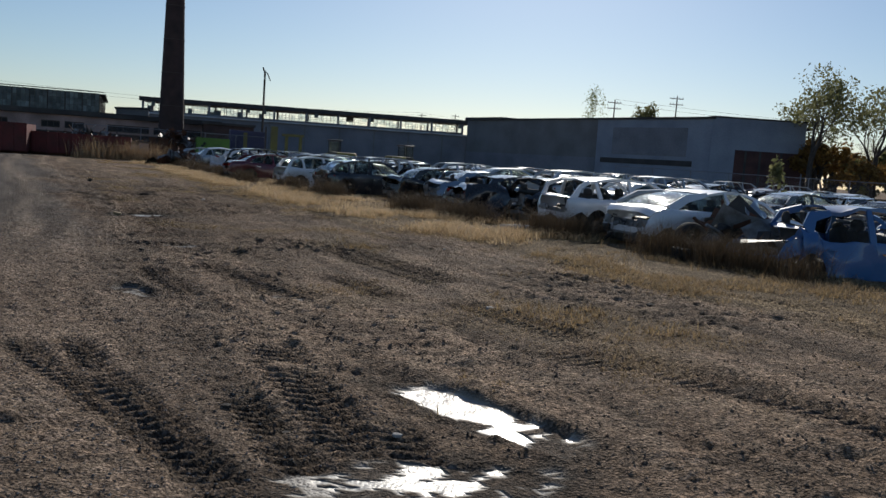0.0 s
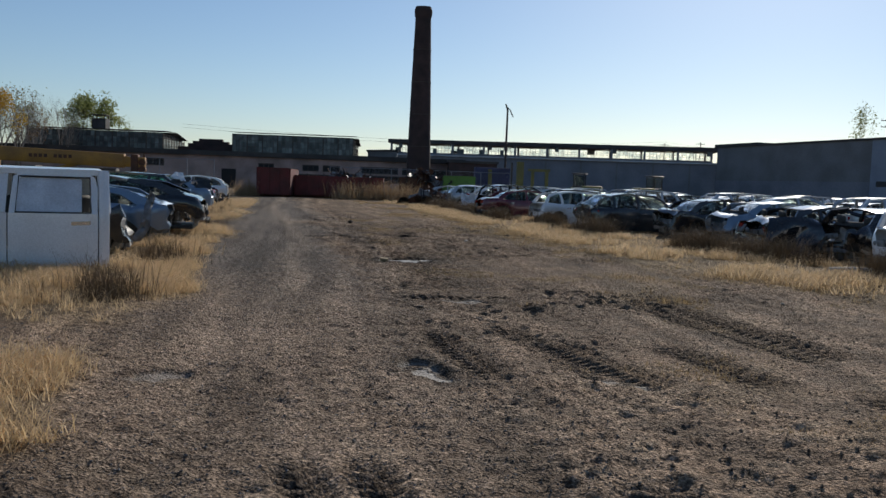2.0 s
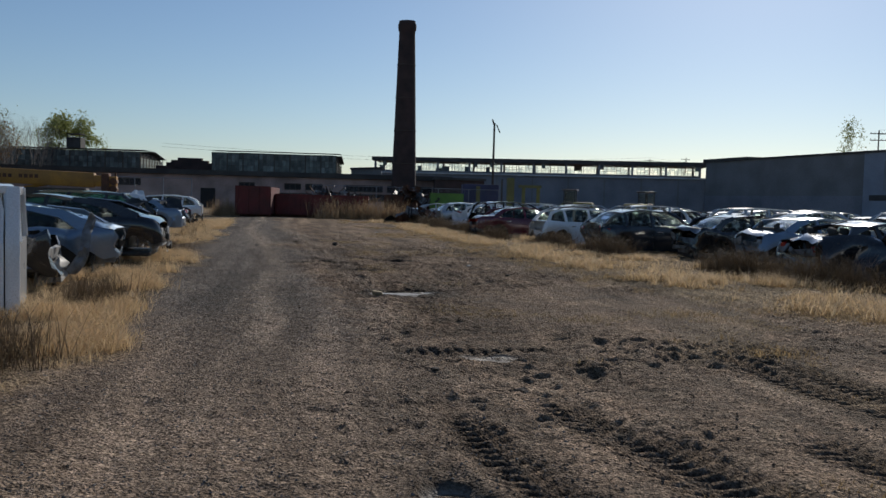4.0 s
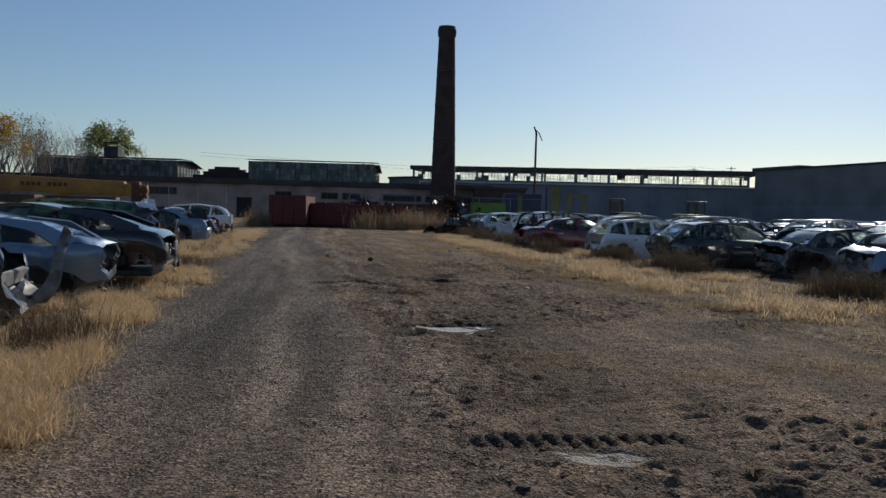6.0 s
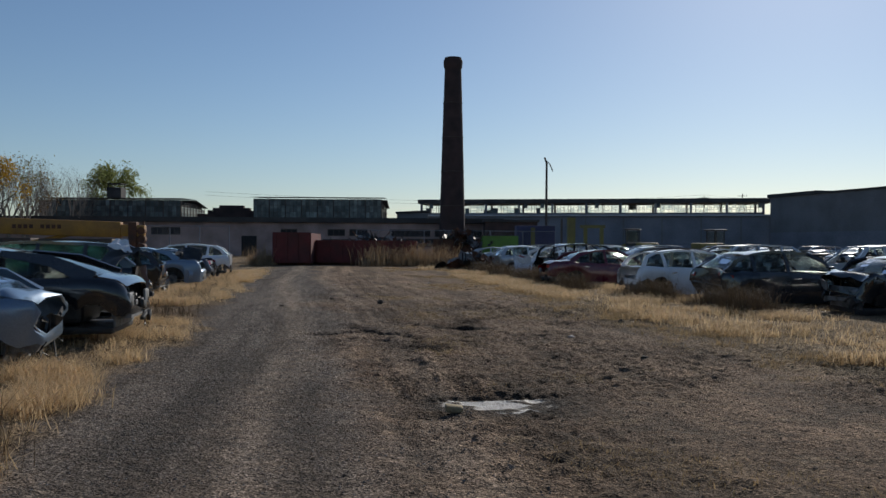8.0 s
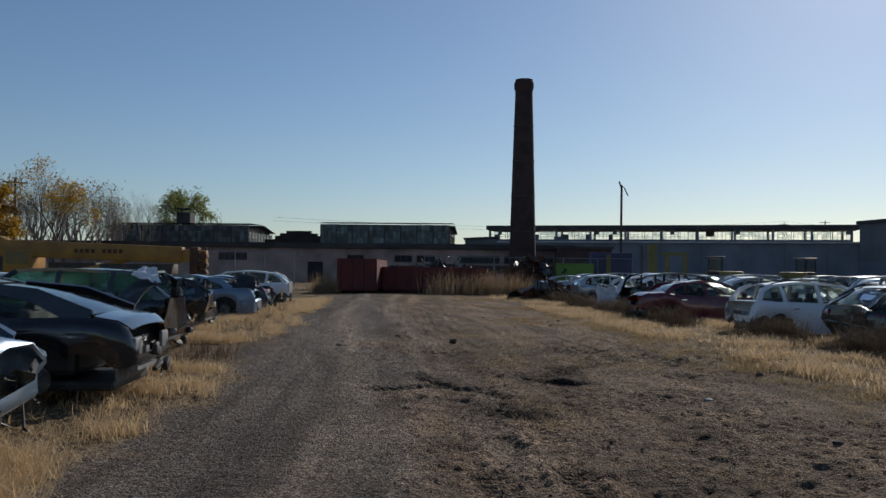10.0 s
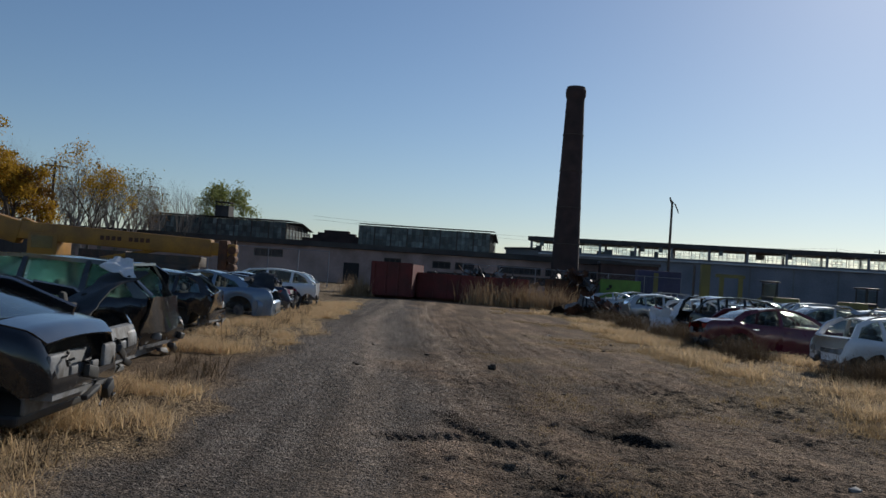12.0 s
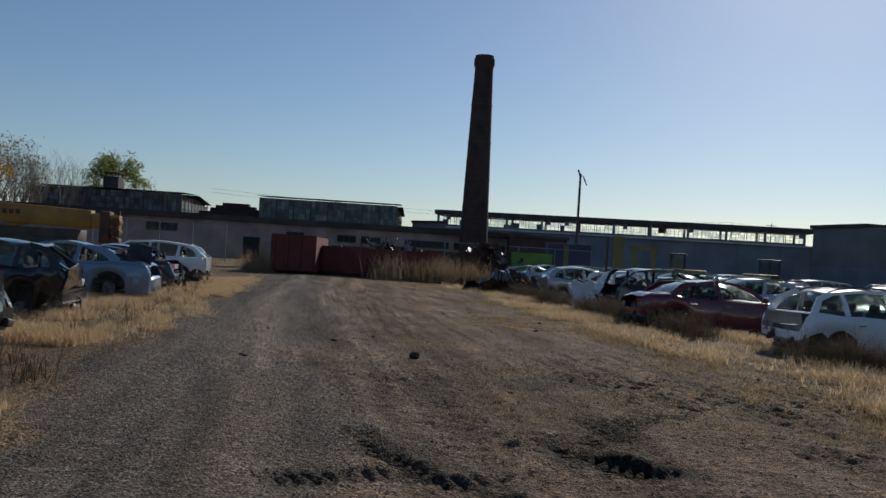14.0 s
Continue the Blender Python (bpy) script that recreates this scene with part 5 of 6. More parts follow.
        part("door_gap", bm, M_PLASTIC, d)
        bm = bmesh.new()
        bar(bm, (x0 + 0.10, tumble(0.8) + s * 0.06, 0.80), (x0 + 0.36, tumble(0.8) + s * 0.06, 0.79), 0.05, 0.055)
        part("handle", bm, M_CHROME, d, "chrome handle")
        bm = bmesh.new()
        bar(bm, (x0, tumble(0.27) + s * 0.022, 0.27), (x1, tumble(0.27) + s * 0.022, 0.27), 0.02, 0.03)
        part("moulding", bm, M_CHROME, d)
    for x, y, w in ((1.55, 0.45, 0.55), (1.55, -0.45, 0.55), (0.55, 0, 1.5)):
        bm = bmesh.new()
        box(bm, (x + 0.1, y, 0.45), (0.5, w, 0.2), None, 0.06)
        box(bm, (x - 0.2, y, 0.85), (0.16, w, 0.65), Matrix.Rotation(-0.2, 4, "Y"), 0.06)
        part("seat", bm, M_SEAT, root)
    bm = bmesh.new()
    box(bm, (2.45, 0, 0.8), (0.4, 1.7, 0.25), None, 0.07)
    part("dashboard", bm, M_PLASTIC, root)
    return root


CAB = 219.0
lft = Vector((-math.sin(radians(CAB)), math.cos(radians(CAB)), 0))
pc = Vector((-9.48, 13.1, 0)) - lft * 0.97
pickup_cab(pose(pc.x, pc.y, -0.10, 0, 0, CAB))

# ---- crane behind the left row ----
M_YELLOW = mat("weathered_crane_yellow", (0.40, 0.195, 0.022), (0.24, 0.12, 0.025), 0.5, 0, 0.9, 14, 0.1)
M_RUST = mat("rusty_steel", (0.13, 0.055, 0.028), (0.07, 0.04, 0.03), 0.85, 0.1, 2, 20, 0.3)
M_SKIPRED = mat("dull_red_skip", (0.15, 0.024, 0.022), (0.085, 0.026, 0.022), 0.75, 0, 0.8, 10, 0.2)
M_SKIPGREEN = mat("bright_green_skip", (0.13, 0.27, 0.04), (0.10, 0.19, 0.04), 0.6, 0, 0.8, 10, 0.2)
M_CONC = mat("pale_concrete", (0.42, 0.40, 0.37), (0.3, 0.28, 0.26), 0.85, 0, 4, 40, 0.3)
M_WOODPOLE = mat("grey_timber_pole", (0.10, 0.08, 0.065), (0.06, 0.05, 0.045), 0.9, 0, 3, 30, 0.3)
M_PURPLE = mat("faded_purple_blue", (0.05, 0.05, 0.12), (0.04, 0.04, 0.08), 0.7, 0, 0.8, 10, 0.1)
M_GATE = mat("dull_yellow_steel", (0.20, 0.175, 0.045), (0.13, 0.115, 0.045), 0.65, 0, 0.8, 12, 0.2)

LF, LR = Vector((-0.4648, 0.8854, 0)), Vector((0.8854, 0.4648, 0))
EYE1 = Vector((-6.35, 14.40, 0))


def leftward(x, d, z=0.0):
    """The place d metres ahead and x metres to the right as one turns to the crane."""
    q = EYE1 + LR * x + LF * d
    return Vector((q.x, q.y, z))


YAWL = math.degrees(math.atan2(LR.y, LR.x))
crane = thing("crane_truck", pose(*leftward(-16.2, 51), 0, 0, YAWL), "yellow truck crane with its long box boom lowered", "crane")
bm = bmesh.new()
for x0, x1, z, h, w in ((-6.4, 5.2, 2.42, 0.98, 0.9), (-6.0, 6.6, 2.36, 0.74, 0.7)):
    vs = box(bm, ((x0 + x1) / 2, 0, z), (x1 - x0, w, h), Matrix.Rotation(radians(1.6), 4, "Y"), 0.06)
part("boom", bm, M_YELLOW, crane, "weathered yellow box boom")
bm = bmesh.new()
box(bm, (-6.4, 0, 2.6), (1.8, 1.0, 1.3), Matrix.Rotation(radians(14), 4, "Y"), 0.1)
box(bm, (-5.2, 0, 3.0), (0.7, 0.6, 0.35), Matrix.Rotation(radians(20), 4, "Y"), 0.06)
part("boom_foot", bm, M_YELLOW, crane, "orange-yellow boom foot")
bm = bmesh.new()
box(bm, (5.9, 0, 1.9), (0.5, 1.0, 1.7), None, 0.08)
for z in (1.2, 1.7, 2.2):
    tube(bm, [(6.4, -0.4, z), (6.4, 0.4, z)], [0.25, 0.25], 10)
bar(bm, (6.5, 0, 2.8), (6.5, 0, 0.7), 0.12, 0.12)
part("boom_head", bm, M_RUST, crane, "rusty boom head with sheaves")
bm = bmesh.new()
box(bm, (-0.8, 0.6, 0.95), (10.0, 2.2, 0.5), None, 0.05)
box(bm, (2.5, 0.6, 1.4), (4.2, 1.8, 0.6), None, 0.06)
part("chassis", bm, M_STEELWIN, crane, "dark rusty truck chassis")
bm = bmesh.new()
box(bm, (-4.2, 0.6, 1.75), (1.7, 2.2, 1.5), None, 0.12)
cabp = part("cab", bm, M_YELLOW, crane)
bm = bmesh.new()
box(bm, (-4.2, -0.52, 1.95), (1.2, 0.03, 0.7), None, 0.01)
part("cab_window", bm, M_GLASS, cabp, smooth=False, shadow=False)
for x in (-3.6, -2.4, 1.2, 2.5, 3.8):
    w = wheel(crane, pose(x, -0.45, 0.5) @ Matrix.Scale(1.5, 4), 7)
bm = bmesh.new()
tube(bm, [(-1.0, -0.2, 1.2), (2.2, -0.1, 1.95)], [0.14, 0.11], 10)
part("lift_ram", bm, M_YELLOW, crane)
# bars for the worn lettering along the boom
for i in range(9):
    if i != 4:
        bm = bmesh.new()
        box(bm, (-0.9 + i * 0.32, -0.462, 2.42), (0.22, 0.006, 0.24))
        part("worn_letter", bm, M_RUST, crane, "worn brown lettering bar", smooth=False)

# trailers and vans beyond the left row
def box_trailer(m, l, h, material, label):
    r = thing("trailer", m, label, "trailer")
    bm = bmesh.new()
    box(bm, (0, 0, 0.9 + h / 2), (l, 2.4, h), None, 0.04)
    b = part("body", bm, material, r, smooth=False)
    for i in range(int(l / 0.6)):
        bm = bmesh.new()
        bar(bm, (-l / 2 + 0.3 + i * 0.6, -1.22, 0.95), (-l / 2 + 0.3 + i * 0.6, -1.22, 0.85 + h), 0.05, 0.04, (0, 1, 0))
        part("rib", bm, material, b, smooth=False)
    for x in (-l / 2 + 0.8, -l / 2 + 1.8):
        wheel(r, pose(x, -1.0, 0.45) @ Matrix.Scale(1.32, 4), 5)
    bm = bmesh.new()
    box(bm, (0, 0, 0.78), (l * 0.96, 1.2, 0.2), None, 0.02)
    for y in (-0.6, 0.6):
        bar(bm, (l / 2 - 1, y, 0), (l / 2 - 1, y, 0.8), 0.12, 0.12)
    part("chassis", bm, M_RUST, r, smooth=False)
    return r


box_trailer(pose(*leftward(-27.5, 63), 0, 0, YAWL + 4), 6.0, 1.3, M_DARKROOF, "low dark trailer parked beyond the cars")
box_trailer(pose(*leftward(-22.0, 66), 0, 0, YAWL), 3.4, 0.9, M_STEELWIN, "short dark trailer behind the crane")

# ---- skips ----
def skip(m, l, w, h, material, label, ribs=7, junk=0):
    r = thing("skip_container", m, label, "skip", "skips")
    bm = bmesh.new()
    box(bm, (0, 0, 0.18 + 0.04), (l, w, 0.08))
    for y in (-w / 2, w / 2):
        box(bm, (0, y, 0.2 + h / 2), (l, 0.07, h - 0.05))
    for x in (-l / 2, l / 2):
        box(bm, (x, 0, 0.2 + h / 2), (0.07, w, h - 0.05))
    part("body", bm, material, r, smooth=False)
    for i in range(ribs):
        bm = bmesh.new()
        x = -l / 2 + 0.15 + i * (l - 0.3) / (ribs - 1)
        bar(bm, (x, -w / 2 - 0.07, 0.2), (x, -w / 2 - 0.07, h + 0.12), 0.13, 0.1, (0, 1, 0))
        part("rib", bm, material, r, smooth=False)
    for y in (-w / 2 - 0.02, w / 2 + 0.02):
        bm = bmesh.new()
        bar(bm, (-l / 2, y, h + 0.16), (l / 2, y, h + 0.16), 0.14, 0.12)
        part("top_rail", bm, material, r, smooth=False)
    for y in (-w * 0.3, w * 0.3):
        bm = bmesh.new()
        bar(bm, (-l / 2, y, 0.09), (l / 2, y, 0.09), 0.14, 0.18)
        part("skid", bm, M_RUST, r, smooth=False)
    return r


skip(pose(*ahead(-9.0, 57.2), 0, 0, YAW), 2.5, 5.0, 2.0, M_SKIPRED, "tall dull red roll-off skip, rusted", 4)
skip(pose(*ahead(-4.2, 57.8), 0, 0, YAW), 6.9, 2.4, 1.5, M_SKIPRED, "long dull red skip heaped with scrap", 9)
skip(pose(*ahead(6.2, 71.5), 0, 0, YAW), 3.0, 2.4, 2.0, M_SKIPGREEN, "bright green metal skip", 5)
skip(pose(*ahead(2.5, 72.0), 0, 0, YAW), 4.0, 2.4, 1.7, M_RUST, "rusty dark skip beside a green one", 6)


def scrap_heap(m, n, spread, h, seed, label):
    """Twisted sheet and tube piled up."""
    r = random.Random(seed)
    root = thing("scrap_heap", m, label, "scrap", kind="")
    for mi, mm in enumerate((M_RUST, M_PRIMER, M_PLASTIC)):
        bm = bmesh.new()
        for i in range(n):
            c = Vector((r.gauss(0, spread * 0.45), r.gauss(0, 0.5), 0))
            c.z = max(0.1, h * (1 - min(1, abs(c.x) / spread)) * r.random())
            rot = Euler((r.uniform(-1, 1), r.uniform(-1, 1), r.uniform(0, 3))).to_matrix().to_4x4()
            if r.random() < 0.6:
                q = r.uniform(0.25, 0.7)
                vs = sheet(bm, [[Matrix.Translation(c) @ rot @ Vector((u * q, v * q * 0.7, 0.12 * math.sin(u * 3 + i) + 0.1 * math.cos(v * 4 + i))) for u in (-1, -0.3, 0.3, 1)] for v in (-1, 0, 1)])
            else:
                tube(bm, [Matrix.Translation(c) @ rot @ Vector((u, 0.1 * math.sin(u * 2 + i), 0)) for u in (-0.8, -0.2, 0.3, 0.9)], [0.035] * 4, 5)
        o = part("sheet_scrap", bm, mm, root)
        o["kind"] = "stuff"
    return root


scrap_heap(pose(*ahead(-3.8, 57.8, 1.25)), 26, 3.0, 0.7, 3, "tangled scrap metal heaped in a red skip")
scrap_heap(pose(*ahead(2.6, 71.5, 1.5)), 30, 2.2, 1.1, 4, "tangled scrap heaped in a rusty skip")
scrap_heap(pose(*lane(58.5, 10.2)), 26, 2.0, 0.8, 5, "low pile of bent car panels by weeds")
scrap_heap(pose(*lane(12.3, 12.9)), 14, 1.0, 0.6, 6, "bent panels and torn trim beside a blue car")

# ---- yard equipment beyond the cars ----
gate = thing("lifting_frame", pose(*ahead(10.4, 60.5), 0, 0, YAW), "dull yellow steel lifting frame with thick posts", "frame")
bm = bmesh.new()
bar(bm, (0.2, 0, 0), (0.2, 0, 3.5), 0.55, 0.6, (0, 1, 0))
part("post", bm, M_GATE, gate, smooth=False)
bm = bmesh.new()
bar(bm, (-0.5, 0, 0), (-0.5, 0, 3.4), 0.12, 0.3, (0, 1, 0))
part("post", bm, M_STEELWIN, gate, smooth=False)
for x in (1.3, 2.5):
    bm = bmesh.new()
    bar(bm, (x, 0.2, 0), (x, 0.2, 2.8), 0.25, 0.3, (0, 1, 0))
    part("post", bm, M_GATE, gate, smooth=False)
bm = bmesh.new()
bar(bm, (0.9, 0.2, 2.85), (2.75, 0.2, 2.85), 0.3, 0.22)
part("beam", bm, M_GATE, gate, smooth=False)
purple = thing("storage_container", pose(*ahead(10.2, 78.0), 0, 0, YAW), "faded purple-blue storage container with yellow stripe", "container")
block("body", -1.8, 1.8, 0, 2.4, 0.05, 3.3, M_PURPLE, purple, bev=0.03)
block("stripe", -0.5, -0.1, -0.03, 0.03, 0.9, 3.1, M_GATE, purple)
for i in range(9):
    block("rib", -1.7 + i * 0.4, -1.62 + i * 0.4, -0.02, 0.02, 0.2, 3.2, M_PURPLE, purple)
shed = thing("brick_shed", pose(*ahead(9.6, 96.0), 0, 0, YAW), "low dark brick shed with a pale door", "shed")
block("wall", -3.0, 3.0, 0, 5, 0, 4.1, M_BRICK, shed)
block("roof", -3.2, 3.2, -0.2, 5.4, 4.12, 4.4, M_DARKROOF, shed)
block("door", 1.7, 2.4, -0.05, 0.05, 1.2, 3.4, M_LEDGE, shed, "pale metal door")


def loader(m, label):
    r = thing("wheel_loader", m, label, "loader", "yard loaders")
    bm = bmesh.new()
    box(bm, (-0.9, 0, 1.3), (2.0, 1.5, 0.9), None, 0.12)
    box(bm, (0.8, 0, 0.9), (1.6, 0.9, 0.5), None, 0.08)
    part("body", bm, M_GATE, r)
    bm = bmesh.new()
    for x, y in ((-0.1, -0.6), (-0.1, 0.6), (1.0, -0.6), (1.0, 0.6)):
        bar(bm, (x, y, 1.6), (x, y, 2.95), 0.09, 0.09)
    box(bm, (0.45, 0, 3.0), (1.5, 1.5, 0.12), None, 0.04)
    box(bm, (0.45, 0, 1.6), (1.2, 1.3, 0.3), None, 0.04)
    c = part("cab", bm, M_PLASTIC, r)
    for y in (-0.62, 0.62):
        bm = bmesh.new()
        box(bm, (0.45, y, 2.3), (1.0, 0.01, 1.1))
        part("cab_window", bm, M_GLASS, c, smooth=False, shadow=False)
    for x in (-1.0, 1.0):
        for y in (-0.8, 0.8):
            wheel(r, pose(x, y, 0.62) @ Matrix.Scale(1.8, 4), 5, y > 0)
    for y in (-0.4, 0.4):
        bm = bmesh.new()
        bar(bm, (1.0, y, 1.6), (2.6, y, 0.7), 0.16, 0.22)
        part("lift_arm", bm, M_GATE, r, smooth=False)
    bm = bmesh.new()
    box(bm, (2.9, 0, 0.55), (0.1, 2.2, 0.8), Matrix.Rotation(0.3, 4, "Y"), 0.02)
    box(bm, (3.2, 0, 0.22), (0.7, 2.2, 0.06), None, 0.02)
    part("bucket", bm, M_RUST, r)
    return r


loader(pose(*ahead(19.8, 78.0), 0, 0, YAW + 160), "yellow-brown wheel loader behind the car rows")
loader(pose(*ahead(27.5, 80.0), 0, 0, YAW + 20), "yellow-brown wheel loader near the grey hall")

# ---- poles, wires, fences ----
def pole(m, h, label, arms=1, r=0.14, lamp=False):
    o = thing("utility_pole", m, label, "pole", "poles")
    bm = bmesh.new()
    tube(bm, [(0, 0, 0), (0, 0, h * 0.5), (0.02, 0, h)], [r, r * 0.85, r * 0.7], 10)
    part("shaft", bm, M_WOODPOLE, o)
    for i in range(arms):
        bm = bmesh.new()
        z = h - 0.5 - i * 1.0
        bar(bm, (-1.2, 0.12, z), (1.2, 0.12, z), 0.12, 0.12)
        a = part("crossarm", bm, M_WOODPOLE, o, smooth=False)
        for x in (-1.1, -0.5, 0.5, 1.1):
            bm = bmesh.new()
            tube(bm, [(x, 0.12, z + 0.06), (x, 0.12, z + 0.26)], [0.05, 0.035], 8)
            part("insulator", bm, M_GREYMETAL, a)
    if lamp:
        bm = bmesh.new()
        tube(bm, [(0, 0, h - 0.2), (-0.25, 0, h + 0.5)], [0.10, 0.09], 8)
        tube(bm, [(0, 0, h + 0.1), (0.35, 0, h - 0.25), (0.75, 0, h - 1.15)], [0.07, 0.07, 0.06], 8)
        part("lamp_arm", bm, M_STEELWIN, o)
    return o


pole(pose(-24.0, 109.4, 0, 0, 0, YAW), 11.3, "thin timber pole with a bent lamp arm", 0, 0.17, True)
for x, y, h in ((28.0, 150, 14.2), (38.7, 150, 15.6), (47.0, 150, 12.6)):
    pole(pose(x, y, 0, 0, 0, 5), h, "timber utility pole with crossarms beyond the warehouse", 2)
pole(pose(*ahead(72, 220), 0, 0, YAW), 14.6, "timber utility pole with crossarms behind the hall", 1, 0.16)
pole(pose(*ahead(82, 220), 0, 0, YAW), 15.2, "timber utility pole with crossarms behind the hall", 2, 0.16)
pole(pose(*leftward(-33.3, 70), 0, 0, YAWL), 10.2, "plain dark timber pole among autumn trees", 0, 0.15)
pole(pose(*leftward(-36.2, 90), 0, 0, YAWL + 20), 10.6, "timber utility pole with one crossarm by trees", 1, 0.17)


def wire(a, b, sag, nm="power_line"):
    a, b = Vector(a), Vector(b)
    bm = bmesh.new()
    tube(bm, [a.lerp(b, q) - Vector((0, 0, sag * 4 * q * (1 - q))) for q in np.linspace(0, 1, 14)], [0.022] * 14, 4)
    tagged(obj(nm, bm, M_PLASTIC), "thin black overhead power line between poles", "cable", "power lines")


for dz in (0.2, 0.9):
    wire(ahead(-45, 170, 11.0 + dz), ahead(72, 220, 14.0 + dz), 1.8)
    wire(ahead(72, 220, 14.0 + dz), ahead(160, 230, 13.5 + dz), 2.0)
    wire((28, 150, 13.4 + dz), (120, 150, 13.0 + dz), 1.5)


def fence(a, b, h, n, label, mesh_wires=9):
    """Chain-link fence: posts, top rail and a woven mesh of thin wires."""
    a, b = Vector(a), Vector(b)
    r = thing("chain_link_fence", Matrix.Translation(a), label, "fence", "fences")
    d = b - a
    for i in range(n + 1):
        bm = bmesh.new()
        p = d * (i / n)
        tube(bm, [(p.x, p.y, 0), (p.x, p.y, h)], [0.04, 0.04], 7)
        part("post", bm, M_GREYMETAL, r)
    bm = bmesh.new()
    tube(bm, [(0, 0, h - 0.04), (d.x, d.y, h - 0.04)], [0.028, 0.028], 6)
    part("top_rail", bm, M_GREYMETAL, r)
    bm = bmesh.new()
    ln = d.length
    u = d / ln
    step = 0.22
    k = int((ln + h) / step)
    for i in range(k):
        for sg in (1, -1):
            x0 = i * step - (h if sg > 0 else 0)
            p0, p1 = (x0, 0.05), (x0 + h, h) 
            if sg < 0:
                p0, p1 = (x0, h), (x0 + h, 0.05)
            ca, cb = max(0, min(ln, p0[0])), max(0, min(ln, p1[0]))
            if cb - ca < 0.05:
                continue
            za = p0[1] + (p1[1] - p0[1]) * (ca - p0[0]) / h
            zb = p0[1] + (p1[1] - p0[1]) * (cb - p0[0]) / h
            A, B = u * ca, u * cb
            bar(bm, (A.x, A.y, za), (B.x, B.y, zb), 0.006, 0.006)
    o = part("mesh", bm, M_GREYMETAL, r, smooth=False)
    o["kind"] = "stuff"
    return r


fence(ahead(-30, 72), ahead(-17.2, 72), 3.0, 5, "grey chain-link fence before the pink workshop")
fence((14, 72, 0), (52, 62, 0), 2.2, 13, "grey chain-link fence behind the car rows")
fence(ahead(-6.5, 76), ahead(12, 78), 2.8, 6, "rusty chain-link fence before the workshop windows")

# ---- loose things on the ground ----
def loose_tyre(m, label):
    r = obj("loose_tyre", tyre_mesh(), M_RUBBER)
    r.matrix_world = m
    return tagged(r, label, "tyre", "loose tyres")


loose_tyre(pose(4.75, 16.45, 0.33, 0, 0, 20), "worn black tyre standing against a wreck")
loose_tyre(pose(5.35, 16.55, 0.34, 8, 0, 50), "worn black tyre leaning beside a stripped axle")
loose_tyre(pose(4.55, 15.7, 0.12, 90, 0, 0), "worn black tyre lying flat in weeds")
loose_tyre(pose(5.75, 16.2, 0.33, 6, 0, 75), "worn black tyre leaning on a torn panel")
bm = bmesh.new()
bmesh.ops.create_icosphere(bm, subdivisions=3, radius=1.0)
for v in bm.verts:
    n = noise.noise(v.co * 1.7) * 0.35 + noise.noise(v.co * 5) * 0.12
    v.co = Vector((v.co.x * 0.075, v.co.y * 0.06, v.co.z * 0.06)) * (1 + n)
M_CLOD = mat("dark_clod", (0.035, 0.028, 0.024), (0.06, 0.05, 0.04), 0.95, 0, 8, 60, 0.4)
clod = tagged(obj("clod", bm, M_CLOD), "lump of dark wet earth on the gravel", "clod")
clod.location = (-12.34, 29.5, ground_z(-12.34, 29.5) + 0.04)
bm = bmesh.new()
for v in box(bm, (0, 0, 0), (0.16, 0.10, 0.07), None, 0.02):
    v.co *= 1 + 0.25 * noise.noise(v.co * 9)
M_BUFF = mat("buff_stone", (0.36, 0.27, 0.14), (0.25, 0.19, 0.11), 0.85, 0, 6, 50, 0.3)
tagged(obj("stone_block", bm, M_BUFF), "buff broken stone beside the wet slab", "stone").matrix_world = pose(-6.78, 17.59, ground_z(-6.78, 17.59) + 0.035, 5, 8, 20)
bm = bmesh.new()
tube(bm, [(-0.75, 0, 0), (-0.3, 0.05, 0.01), (0.3, 0.0, 0.0), (0.75, 0.06, 0.01)], [0.07, 0.08, 0.08, 0.06], 10)
tagged(obj("fallen_post", bm, M_CONC), "pale fallen concrete post in dry grass", "post").matrix_world = pose(2.0, 19.6, 0.10, 0, 0, 12)
rs = random.Random(8)
for i in range(26):                          # litter and lumps seen on the lane
    p = lane(rs.uniform(4, 44), rs.uniform(-0.5, 7))
    bm = bmesh.new()
    bmesh.ops.create_icosphere(bm, subdivisions=1, radius=1.0)
    s = rs.uniform(0.015, 0.045)
    for v in bm.verts:
        v.co = Vector((v.co.x * s * 1.3, v.co.y * s, v.co.z * s * 0.7)) * (1 + 0.3 * rs.random())
    pale = rs.random() < 0.3
    o = tagged(obj("stone", bm, M_CONC if pale else M_CLOD), "pale loose stone on the dirt" if pale else "dark loose lump of dirt on the yard", "stone", "loose stones")
    o.location = (p.x, p.y, ground_z(p.x, p.y) + s * 0.2)


def crumpled_panel(m, w, h, material, seed, label, fold=0.16):
    """A torn body panel: a bent, creased sheet with a ragged edge."""
    r = random.Random(seed)
    off = Vector((seed * 3.7, seed * 1.9, seed))
    bm = bmesh.new()
    grid = []
    for j in range(13):
        row = []
        for i in range(9):
            u, v = i / 8 - 0.5, j / 12
            p = Vector((u * w * (1 - 0.35 * v + 0.2 * noise.noise(Vector((v * 3, seed, 0)))), 0, v * h))
            n = noise.noise_vector(p * 2.2 + off)
            n2 = noise.noise_vector(p * 7.0 + off)
            row.append(p + Vector((n.x * 0.10, n.y * fold * 1.2 + abs(n2.y) * fold * 0.8, max(-0.4 * v, n.z * 0.12 + n2.z * 0.05))))
        grid.append(row)
    sheet(bm, grid, 0.012)
    o = obj("torn_panel", bm, material)
    o.matrix_world = m
    return tagged(o, label, "car panel", "torn panels")


